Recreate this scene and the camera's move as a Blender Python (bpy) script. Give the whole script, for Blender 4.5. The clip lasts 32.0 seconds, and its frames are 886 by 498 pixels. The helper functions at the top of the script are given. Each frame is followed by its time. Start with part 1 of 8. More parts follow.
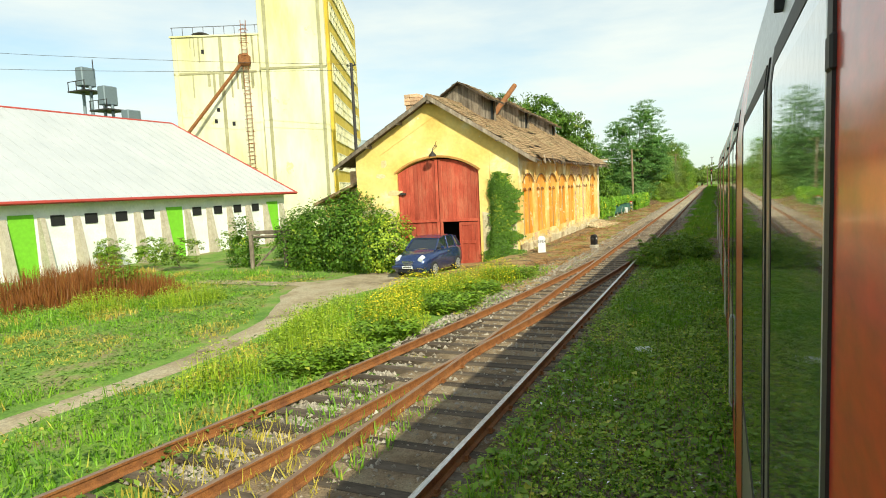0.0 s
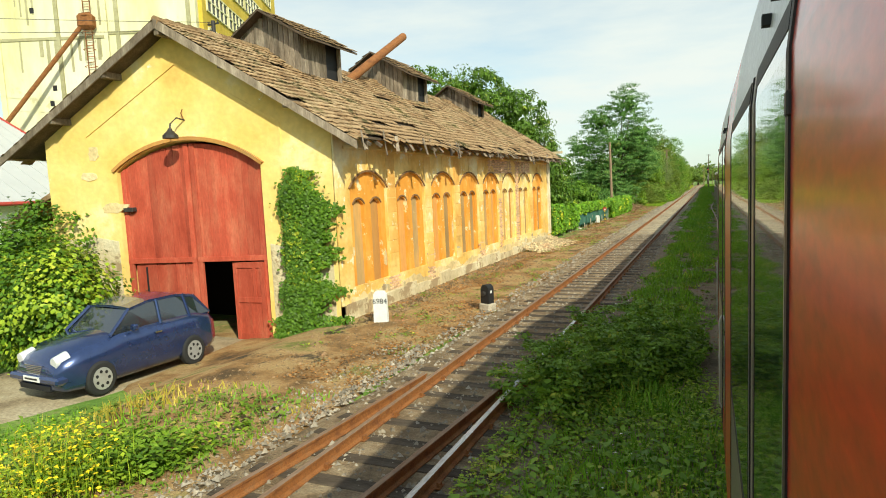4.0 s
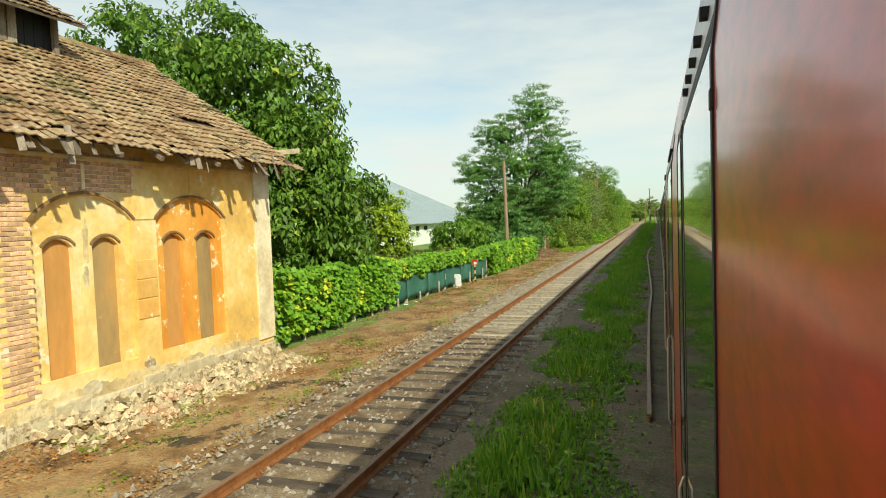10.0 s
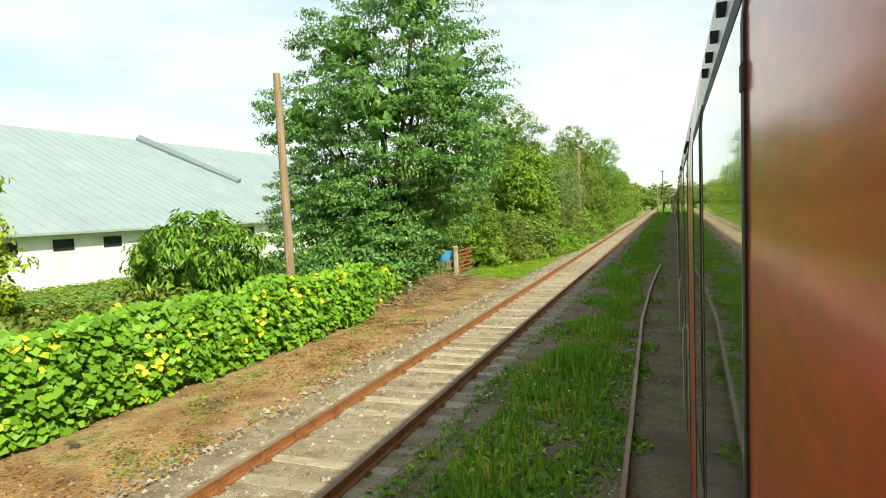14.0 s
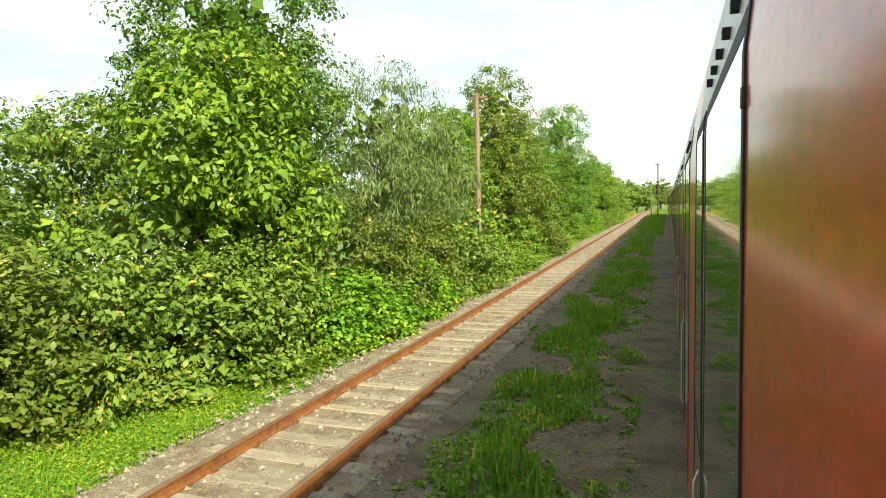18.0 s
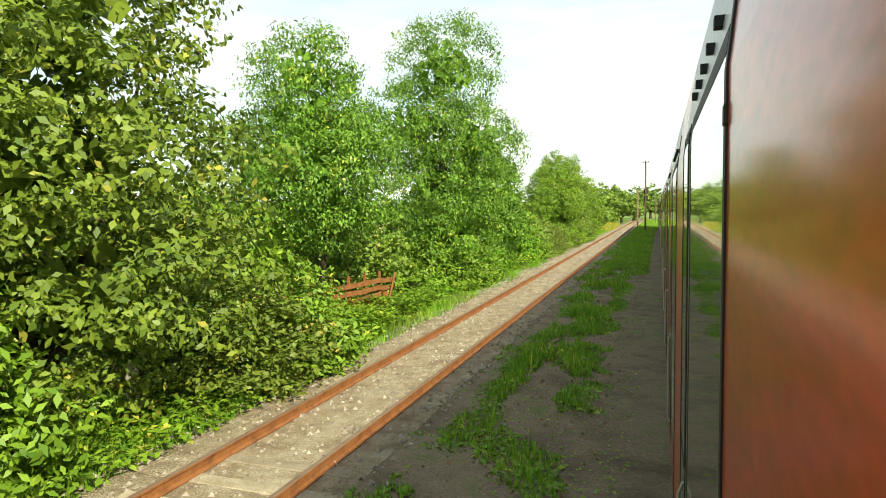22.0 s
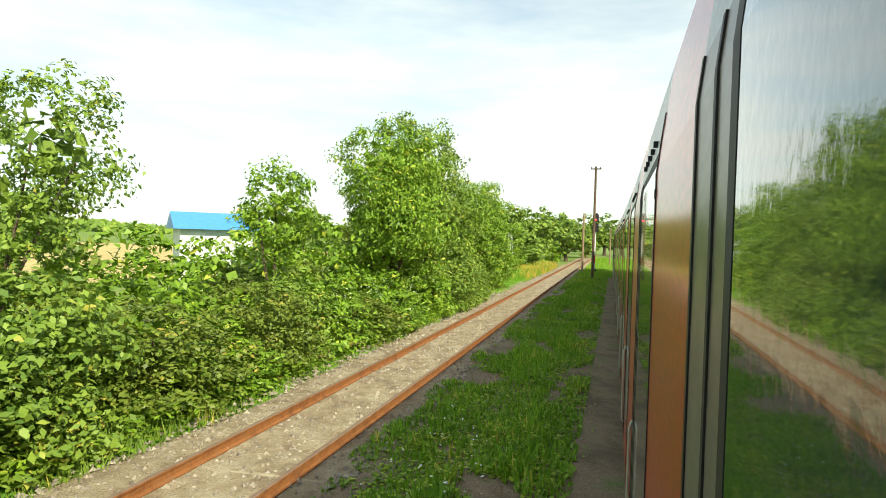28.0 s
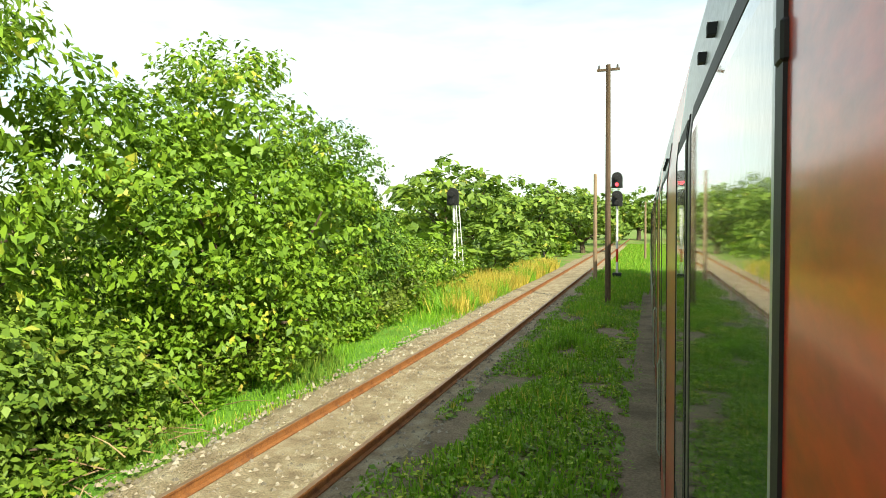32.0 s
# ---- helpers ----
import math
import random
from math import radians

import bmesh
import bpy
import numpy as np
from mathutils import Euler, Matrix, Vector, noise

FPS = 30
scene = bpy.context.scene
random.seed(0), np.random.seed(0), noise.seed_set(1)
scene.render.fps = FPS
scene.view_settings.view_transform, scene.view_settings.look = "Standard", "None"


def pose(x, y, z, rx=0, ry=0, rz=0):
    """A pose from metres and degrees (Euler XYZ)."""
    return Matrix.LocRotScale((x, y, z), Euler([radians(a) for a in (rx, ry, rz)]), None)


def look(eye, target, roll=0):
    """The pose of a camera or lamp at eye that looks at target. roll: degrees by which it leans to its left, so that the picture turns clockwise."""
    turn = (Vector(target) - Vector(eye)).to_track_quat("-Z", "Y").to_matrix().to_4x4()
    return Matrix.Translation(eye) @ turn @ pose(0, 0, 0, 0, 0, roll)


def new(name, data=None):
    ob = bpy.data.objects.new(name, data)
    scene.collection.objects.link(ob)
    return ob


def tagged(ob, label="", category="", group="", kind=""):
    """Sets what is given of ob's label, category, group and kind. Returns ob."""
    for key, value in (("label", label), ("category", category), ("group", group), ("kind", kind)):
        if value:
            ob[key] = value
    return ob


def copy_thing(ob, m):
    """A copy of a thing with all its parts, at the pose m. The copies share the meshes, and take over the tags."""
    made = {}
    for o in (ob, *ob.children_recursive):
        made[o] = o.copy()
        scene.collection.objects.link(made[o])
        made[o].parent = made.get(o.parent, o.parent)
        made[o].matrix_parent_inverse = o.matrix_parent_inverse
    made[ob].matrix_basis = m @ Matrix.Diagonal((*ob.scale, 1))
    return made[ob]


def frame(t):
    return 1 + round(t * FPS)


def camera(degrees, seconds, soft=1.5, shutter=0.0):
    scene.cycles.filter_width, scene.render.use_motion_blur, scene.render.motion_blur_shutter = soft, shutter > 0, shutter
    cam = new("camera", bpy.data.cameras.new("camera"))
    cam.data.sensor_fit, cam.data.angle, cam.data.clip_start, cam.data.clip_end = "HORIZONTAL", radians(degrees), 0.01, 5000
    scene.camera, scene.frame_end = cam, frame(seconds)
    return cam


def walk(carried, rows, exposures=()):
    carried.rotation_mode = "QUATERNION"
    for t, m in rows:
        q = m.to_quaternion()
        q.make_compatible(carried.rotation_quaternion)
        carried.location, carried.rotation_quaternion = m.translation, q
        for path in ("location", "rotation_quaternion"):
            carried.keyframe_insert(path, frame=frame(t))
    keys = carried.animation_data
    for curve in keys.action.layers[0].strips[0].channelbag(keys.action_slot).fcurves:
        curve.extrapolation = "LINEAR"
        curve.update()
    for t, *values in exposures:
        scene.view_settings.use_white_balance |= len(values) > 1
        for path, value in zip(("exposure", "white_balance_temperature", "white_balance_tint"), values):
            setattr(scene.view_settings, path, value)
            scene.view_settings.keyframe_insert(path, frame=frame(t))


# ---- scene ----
# one lens, carried out of a coach window of a slow train
cam = camera(72.0, 32.0, soft=1.0)
PATH = [
    (0, (-0.725, 19.117, 3.172), (-4.792, 28.201, 2.196), -2.61),
    (0.5, (-0.714, 21.063, 3.166), (-4.773, 30.150, 2.184), -2.38),
    (1, (-0.704, 23.013, 3.172), (-4.719, 32.118, 2.187), -2.53),
    (1.5, (-0.699, 24.972, 3.164), (-4.824, 34.016, 2.078), -2.93),
    (2, (-0.682, 26.950, 3.166), (-4.761, 36.013, 2.057), -3.43),
    (2.5, (-0.679, 28.946, 3.165), (-4.719, 38.032, 2.106), -3.53),
    (4.5, (-0.705, 37.221, 3.202), (-4.736, 46.321, 2.226), -2.54),
    (5, (-0.713, 39.292, 3.194), (-4.740, 48.396, 2.238), -2.64),
    (5.5, (-0.726, 41.371, 3.166), (-4.742, 50.480, 2.227), -2.89),
    (6, (-0.736, 43.479, 3.170), (-4.730, 52.602, 2.269), -2.68),
    (6.5, (-0.700, 45.569, 3.162), (-4.663, 54.719, 2.310), -2.53),
    (7, (-0.470, 47.673, 3.170), (-4.350, 56.860, 2.373), -2.94),
    (7.5, (-0.300, 48.200, 3.137), (-3.930, 57.470, 2.427), -3.0),
    (8, (-0.224, 48.529, 3.107), (-3.581, 57.930, 2.515), -3.18),
    (8.5, (-0.186, 48.770, 3.114), (-3.312, 58.251, 2.530), -3.58),
    (9, (-0.148, 51.784, 3.105), (-3.363, 61.236, 2.541), -2.85),
    (9.5, (-0.117, 54.852, 3.108), (-3.406, 64.282, 2.608), -2.49),
    (10, (-0.090, 57.947, 3.100), (-3.382, 67.377, 2.616), -1.99),
    (10.5, (-0.085, 61.178, 3.105), (-3.413, 70.594, 2.583), -2.06),
    (11, (-0.089, 64.467, 3.101), (-3.439, 73.874, 2.554), -1.58),
    (12, (-0.015, 71.664, 3.144), (-3.470, 81.028, 2.525), -1.72),
    (12.5, (0.011, 75.314, 3.145), (-3.481, 84.662, 2.490), -1.95),
    (13, (0.040, 79.014, 3.140), (-3.474, 88.353, 2.474), -2.29),
    (13.5, (0.074, 82.876, 3.140), (-3.425, 92.220, 2.472), -2.38),
    (15.5, (0.112, 97.581, 3.139), (-3.394, 106.921, 2.449), -1.51),
    (16, (0.144, 101.134, 3.137), (-3.343, 110.481, 2.441), -0.88),
    (16.5, (0.175, 104.676, 3.139), (-3.303, 114.027, 2.464), -0.64),
    (17, (0.199, 108.224, 3.145), (-3.271, 117.578, 2.468), -0.90),
    (17.5, (0.242, 111.729, 3.132), (-3.216, 121.083, 2.398), -1.27),
    (18, (0.301, 115.255, 3.125), (-3.158, 124.609, 2.387), -1.35),
    (19, (0.363, 122.305, 3.112), (-3.022, 131.684, 2.351), -0.48),
    (19.5, (0.373, 125.803, 3.124), (-2.988, 135.193, 2.393), -0.95),
    (20, (0.392, 129.292, 3.131), (-2.868, 138.726, 2.523), -1.89),
    (20.5, (0.404, 132.751, 3.130), (-2.709, 142.245, 2.706), -2.52),
    (21, (0.415, 136.177, 3.127), (-2.727, 145.659, 2.665), -2.22),
    (21.5, (0.426, 139.577, 3.125), (-2.752, 149.043, 2.574), -1.32),
    (22, (0.399, 142.940, 3.140), (-2.938, 152.345, 2.497), -0.79),
    (22.5, (0.381, 146.272, 3.142), (-2.934, 155.688, 2.547), -0.15),
    (23, (0.374, 149.540, 3.139), (-2.940, 158.958, 2.579), 0.07),
    (23.5, (0.391, 152.772, 3.138), (-3.003, 162.167, 2.668), -0.54),
    (24, (0.413, 155.939, 3.136), (-2.964, 165.338, 2.625), 0.80),
    (25, (0.410, 161.802, 3.126), (-2.945, 171.208, 2.596), 0.89),
    (25.5, (0.394, 164.348, 3.116), (-2.966, 173.753, 2.607), 1.34),
    (26, (0.361, 166.744, 3.116), (-2.887, 176.189, 2.617), 1.31),
    (26.5, (0.323, 169.086, 3.107), (-2.364, 178.717, 3.010), 1.17),
    (28.5, (0.381, 181.734, 3.106), (-2.341, 191.350, 2.772), 1.78),
    (29, (0.405, 185.658, 3.122), (-2.522, 195.209, 2.658), 0.50),
    (29.5, (0.401, 189.455, 3.143), (-2.369, 199.054, 2.708), 0.10),
    (30, (0.389, 193.033, 3.105), (-2.287, 202.655, 2.603), -0.87),
    (30.5, (0.358, 196.567, 3.116), (-2.527, 206.127, 2.580), -0.96),
    (31, (0.329, 199.964, 3.119), (-2.702, 209.477, 2.549), -0.83),
    (31.5, (0.303, 203.177, 3.125), (-2.773, 212.668, 2.449), -0.56),
    (32, (0.267, 206.247, 3.135), (-2.961, 215.703, 2.723), -0.51),
]
walk(cam, [(t, look(eye, target, roll)) for t, eye, target, roll in PATH], exposures=[(0, 0.12, 6800, -2), (4.5, 0.0, 6800, -2), (7, -0.1, 6800, -2), (10, -0.08, 6850, -2), (13, 0.18, 6900, -1), (16, 0.45, 7100, -1), (22, 0.46, 7150, 0), (24, 0.36, 7100, 0), (26, 0.3, 7100, 0), (29, 0.45, 7100, -1), (32, 0.55, 7050, -3)])

# ---- world and sun ----
SUN_TO = Vector((-1.04, 0.9, -1.02)).normalized()
world = bpy.data.worlds.new("sky")
scene.world = world
world.use_nodes = True
wt = world.node_tree
wt.nodes.clear()
w_out = wt.nodes.new("ShaderNodeOutputWorld")
w_bg = wt.nodes.new("ShaderNodeBackground")
w_sky = wt.nodes.new("ShaderNodeTexSky")
w_sky.sky_type = "NISHITA"
w_sky.sun_disc = False
w_sky.sun_elevation = math.asin(-SUN_TO.z)
w_sky.sun_rotation = math.atan2(-SUN_TO.x, -SUN_TO.y)
w_sky.dust_density = 0.8
w_co = wt.nodes.new("ShaderNodeTexCoord")
w_map = wt.nodes.new("ShaderNodeMapping")
w_map.inputs["Scale"].default_value = (1.0, 1.0, 4.5)
w_no = wt.nodes.new("ShaderNodeTexNoise")
w_no.inputs["Scale"].default_value = 2.2
w_no.inputs["Detail"].default_value = 6
w_no.inputs["Roughness"].default_value = 0.55
w_ra = wt.nodes.new("ShaderNodeMapRange")
w_ra.inputs["From Min"].default_value = 0.31
w_ra.inputs["From Max"].default_value = 0.62
w_ra.inputs["To Min"].default_value = 0.4
w_ra.inputs["To Max"].default_value = 1.0
w_mix = wt.nodes.new("ShaderNodeMix")
w_mix.data_type = "RGBA"
w_mix.inputs["B"].default_value = (11.6, 11.9, 12.2, 1)
wt.links.new(w_co.outputs["Generated"], w_map.inputs["Vector"])
wt.links.new(w_map.outputs["Vector"], w_no.inputs["Vector"])
wt.links.new(w_no.outputs["Fac"], w_ra.inputs["Value"])
# haze and cloud thin out from the horizon to the zenith
w_sep = wt.nodes.new("ShaderNodeSeparateXYZ")
wt.links.new(w_co.outputs["Generated"], w_sep.inputs["Vector"])
w_el = wt.nodes.new("ShaderNodeMapRange")
w_el.inputs["From Min"].default_value, w_el.inputs["From Max"].default_value = 0.12, 0.85
w_el.inputs["To Min"].default_value, w_el.inputs["To Max"].default_value = 1.0, 0.45
wt.links.new(w_sep.outputs["Z"], w_el.inputs["Value"])
w_mul = wt.nodes.new("ShaderNodeMath")
w_mul.operation = "MULTIPLY"
wt.links.new(w_ra.outputs["Result"], w_mul.inputs[0])
wt.links.new(w_el.outputs["Result"], w_mul.inputs[1])
wt.links.new(w_mul.outputs["Value"], w_mix.inputs["Factor"])
w_gain = wt.nodes.new("ShaderNodeVectorMath")
w_gain.operation = "MULTIPLY"
w_gain.inputs[1].default_value = (1.6, 1.95, 2.05)
wt.links.new(w_sky.outputs["Color"], w_gain.inputs[0])
wt.links.new(w_gain.outputs["Vector"], w_mix.inputs["A"])
wt.links.new(w_mix.outputs["Result"], w_bg.inputs["Color"])
w_bg.inputs["Strength"].default_value = 0.078
wt.links.new(w_bg.outputs["Background"], w_out.inputs["Surface"])
sun = new("sun", bpy.data.lights.new("sun", "SUN"))
sun.data.energy = 5.0
sun.data.angle = radians(0.6)
sun.data.color = (1.0, 0.93, 0.8)
sun.matrix_world = look((60, -40, 80), Vector((60, -40, 80)) + SUN_TO)


# ---- materials ----
def paint(name, stops, scale=3.0, rough=0.8, bump=0.25, fine=30.0, metal=0.0, vary=0.0, island=0.0, stretch=(1, 1, 1), spec=0.3, dist=0.02, grain=0.28, peel=None):
    """A surface of two to four colours over coarse noise, with fine grain and relief. vary, island: brightness from piece to piece."""
    m = bpy.data.materials.new(name)
    m.use_nodes = True
    nt = m.node_tree
    bs = nt.nodes["Principled BSDF"]
    co = nt.nodes.new("ShaderNodeTexCoord")
    mp = nt.nodes.new("ShaderNodeMapping")
    mp.inputs["Scale"].default_value = stretch
    nt.links.new(co.outputs["Object"], mp.inputs["Vector"])
    n1 = nt.nodes.new("ShaderNodeTexNoise")
    n1.inputs["Scale"].default_value, n1.inputs["Detail"].default_value, n1.inputs["Roughness"].default_value = scale, 7, 0.62
    n2 = nt.nodes.new("ShaderNodeTexNoise")
    n2.inputs["Scale"].default_value, n2.inputs["Detail"].default_value = fine, 4
    for n in (n1, n2):
        nt.links.new(mp.outputs["Vector"], n.inputs["Vector"])
    ramp = nt.nodes.new("ShaderNodeValToRGB")
    el = ramp.color_ramp.elements
    while len(el) < len(stops):
        el.new(0.5)
    for e, (p, c) in zip(el, stops):
        e.position, e.color = p, (*c, 1)
    nt.links.new(n1.outputs["Fac"], ramp.inputs["Fac"])
    hs = nt.nodes.new("ShaderNodeHueSaturation")
    mr = nt.nodes.new("ShaderNodeMapRange")
    mr.inputs["From Min"].default_value, mr.inputs["From Max"].default_value = 0.25, 0.75
    mr.inputs["To Min"].default_value, mr.inputs["To Max"].default_value = 1 - grain, 1 + grain
    nt.links.new(n2.outputs["Fac"], mr.inputs["Value"])
    val = mr.outputs["Result"]
    for amount, kind, out in ((vary, "ShaderNodeObjectInfo", "Random"), (island, "ShaderNodeNewGeometry", "Random Per Island")):
        if amount:
            src = nt.nodes.new(kind)
            m2 = nt.nodes.new("ShaderNodeMapRange")
            m2.inputs["To Min"].default_value, m2.inputs["To Max"].default_value = 1 - amount, 1 + amount
            nt.links.new(src.outputs[out], m2.inputs["Value"])
            mu = nt.nodes.new("ShaderNodeMath")
            mu.operation = "MULTIPLY"
            nt.links.new(val, mu.inputs[0])
            nt.links.new(m2.outputs["Result"], mu.inputs[1])
            val = mu.outputs["Value"]
    nt.links.new(val, hs.inputs["Value"])
    nt.links.new(ramp.outputs["Color"], hs.inputs["Color"])
    col = hs.outputs["Color"]
    if peel:
        # worn patches with ragged edges: scale, how little, colour
        ge = nt.nodes.new("ShaderNodeNewGeometry")
        n3 = nt.nodes.new("ShaderNodeTexNoise")
        n3.inputs["Scale"].default_value, n3.inputs["Detail"].default_value, n3.inputs["Roughness"].default_value = peel[0], 9, 0.72
        nt.links.new(ge.outputs["Position"], n3.inputs["Vector"])
        m3 = nt.nodes.new("ShaderNodeMapRange")
        m3.inputs["From Min"].default_value, m3.inputs["From Max"].default_value = peel[1], peel[1] + 0.035
        nt.links.new(n3.outputs["Fac"], m3.inputs["Value"])
        x3 = nt.nodes.new("ShaderNodeMix")
        x3.data_type = "RGBA"
        x3.inputs["B"].default_value = (*peel[2], 1)
        nt.links.new(m3.outputs["Result"], x3.inputs["Factor"])
        nt.links.new(col, x3.inputs["A"])
        col = x3.outputs["Result"]
    nt.links.new(col, bs.inputs["Base Color"])
    bs.inputs["Roughness"].default_value, bs.inputs["Metallic"].default_value = rough, metal
    bs.inputs["Specular IOR Level"].default_value = spec
    if bump:
        ad = nt.nodes.new("ShaderNodeMath")
        ad.operation = "ADD"
        nt.links.new(n1.outputs["Fac"], ad.inputs[0])
        nt.links.new(n2.outputs["Fac"], ad.inputs[1])
        bp = nt.nodes.new("ShaderNodeBump")
        bp.inputs["Strength"].default_value, bp.inputs["Distance"].default_value = bump, dist
        nt.links.new(ad.outputs["Value"], bp.inputs["Height"])
        nt.links.new(bp.outputs["Normal"], bs.inputs["Normal"])
    return m


def leafy(name, dark, light, third=None, glow=0.23, rough=0.5):
    """Foliage: colour from leaf to leaf, some light through the leaf."""
    m = bpy.data.materials.new(name)
    m.use_nodes = True
    nt = m.node_tree
    bs, out = nt.nodes["Principled BSDF"], nt.nodes["Material Output"]
    ge = nt.nodes.new("ShaderNodeNewGeometry")
    ramp = nt.nodes.new("ShaderNodeValToRGB")
    el = ramp.color_ramp.elements
    dark, light, third = [c and (c[0] * 1.12, c[1] * 0.88, c[2] * 0.6) for c in (dark, light, third)]
    el[0].color, el[1].color = (*dark, 1), (*light, 1)
    if third:
        el[1].position = 0.93
        e = el.new(1.0)
        e.color = (*third, 1)
    co = nt.nodes.new("ShaderNodeTexCoord")
    no = nt.nodes.new("ShaderNodeTexNoise")
    no.inputs["Scale"].default_value = 0.9
    nt.links.new(co.outputs["Object"], no.inputs["Vector"])
    mi = nt.nodes.new("ShaderNodeMath")
    mi.operation = "MULTIPLY_ADD"
    mi.inputs[1].default_value, mi.inputs[2].default_value = 0.9, -0.25
    nt.links.new(no.outputs["Fac"], mi.inputs[0])
    ad = nt.nodes.new("ShaderNodeMath")
    ad.operation = "MULTIPLY_ADD"
    ad.inputs[1].default_value = 0.75
    nt.links.new(ge.outputs["Random Per Island"], ad.inputs[0])
    nt.links.new(mi.outputs["Value"], ad.inputs[2])
    nt.links.new(ad.outputs["Value"], ramp.inputs["Fac"])
    nt.links.new(ramp.outputs["Color"], bs.inputs["Base Color"])
    bs.inputs["Roughness"].default_value = rough
    bs.inputs["Specular IOR Level"].default_value = 0.35
    tr = nt.nodes.new("ShaderNodeBsdfTranslucent")
    nt.links.new(ramp.outputs["Color"], tr.inputs["Color"])
    mx = nt.nodes.new("ShaderNodeMixShader")
    mx.inputs["Fac"].default_value = glow
    nt.links.new(bs.outputs["BSDF"], mx.inputs[1])
    nt.links.new(tr.outputs["BSDF"], mx.inputs[2])
    nt.links.new(mx.outputs["Shader"], out.inputs["Surface"])
    return m


def plain(name, c, rough=0.5, metal=0.0, spec=0.5, coat=0.0):
    return_m = paint(name, [(0.3, tuple(v * 0.88 for v in c)), (0.7, tuple(min(1, v * 1.1) for v in c))], scale=6, rough=rough, bump=0.05, metal=metal, spec=spec, grain=0.06)
    return_m.node_tree.nodes["Principled BSDF"].inputs["Coat Weight"].default_value = coat
    return return_m


M_GROUND = paint("meadow soil", [(0.35, (0.1, 0.2, 0.03)), (0.5, (0.17, 0.28, 0.045)), (0.62, (0.26, 0.23, 0.1))], 0.7, 0.95, 0.6, 14, dist=0.05)
M_LAWN = paint("short grass", [(0.3, (0.1, 0.24, 0.025)), (0.55, (0.16, 0.34, 0.04)), (0.75, (0.25, 0.33, 0.07))], 1.2, 0.95, 0.7, 40, dist=0.05)
M_DIRT = paint("trodden dirt", [(0.3, (0.1, 0.065, 0.032)), (0.44, (0.29, 0.165, 0.065)), (0.56, (0.4, 0.27, 0.125)), (0.67, (0.17, 0.18, 0.045))], 0.9, 0.95, 0.7, 22, dist=0.05, peel=(0.5, 0.6, (0.08, 0.06, 0.035)))
M_PATH = paint("pale sandy track", [(0.32, (0.2, 0.15, 0.09)), (0.45, (0.34, 0.27, 0.165)), (0.6, (0.43, 0.36, 0.24)), (0.75, (0.2, 0.2, 0.08))], 0.8, 0.95, 0.5, 18, dist=0.04)
M_DARKSOIL = paint("dark cinder soil", [(0.35, (0.16, 0.12, 0.075)), (0.55, (0.27, 0.205, 0.135)), (0.7, (0.14, 0.19, 0.05))], 1.1, 0.95, 0.8, 26, dist=0.05)
M_OLDBED = paint("oily old ballast", [(0.3, (0.13, 0.09, 0.05)), (0.5, (0.27, 0.19, 0.11)), (0.68, (0.38, 0.3, 0.19))], 2.6, 0.95, 1.0, 34, dist=0.05)
M_BALLAST = paint("old ballast", [(0.3, (0.22, 0.16, 0.1)), (0.5, (0.36, 0.285, 0.18)), (0.68, (0.46, 0.39, 0.27))], 2.6, 0.95, 1.0, 34, dist=0.05)
M_STONE = paint("ballast stone", [(0.3, (0.225, 0.18, 0.128)), (0.7, (0.375, 0.338, 0.277))], 2, 0.9, 0.3, 30, island=0.4)
M_RUBBLE = paint("plaster rubble", [(0.3, (0.36, 0.27, 0.15)), (0.55, (0.52, 0.42, 0.26)), (0.75, (0.42, 0.2, 0.11))], 1.2, 0.95, 0.3, 30, island=0.45)
M_GRIT = paint("brown grit and brick chips", [(0.3, (0.13, 0.09, 0.05)), (0.55, (0.26, 0.18, 0.1)), (0.75, (0.34, 0.14, 0.07))], 1.5, 0.95, 0.3, 30, island=0.4)
M_RUST = paint("rusty rail", [(0.3, (0.158, 0.0612, 0.0252)), (0.55, (0.288, 0.115, 0.036)), (0.75, (0.216, 0.115, 0.0576))], 5, 0.75, 0.4, 60, spec=0.3)
M_RAILTOP = paint("worn rail head", [(0.3, (0.24, 0.136, 0.08)), (0.6, (0.304, 0.208, 0.144))], 3, 0.5, 0.1, 40, metal=0.35, stretch=(0.8, 0.16, 0.8))
M_RAILSHINE = paint("bright rail head", [(0.3, (0.5, 0.48, 0.45)), (0.7, (0.7, 0.68, 0.66))], 3, 0.3, 0.05, 40, metal=0.8, stretch=(1, 0.2, 1))
M_TIMBER = paint("weathered sleeper", [(0.3, (0.0525, 0.0375, 0.0263)), (0.6, (0.128, 0.0975, 0.0675)), (0.8, (0.195, 0.158, 0.112))], 4, 0.9, 0.6, 40, vary=0.3, stretch=(0.3, 0.9, 0.9))
M_CONCRETE = paint("concrete sleeper", [(0.3, (0.289, 0.23, 0.145)), (0.6, (0.425, 0.357, 0.246))], 4, 0.9, 0.4, 40, vary=0.25)
M_YELLOW = paint("ochre plaster", [(0.25, (0.62, 0.38, 0.1)), (0.42, (0.8, 0.55, 0.16)), (0.6, (0.86, 0.64, 0.24)), (0.76, (0.88, 0.8, 0.58))], 0.45, 0.9, 0.3, 7, dist=0.03, grain=0.08, peel=(1.1, 0.64, (0.88, 0.82, 0.64)))
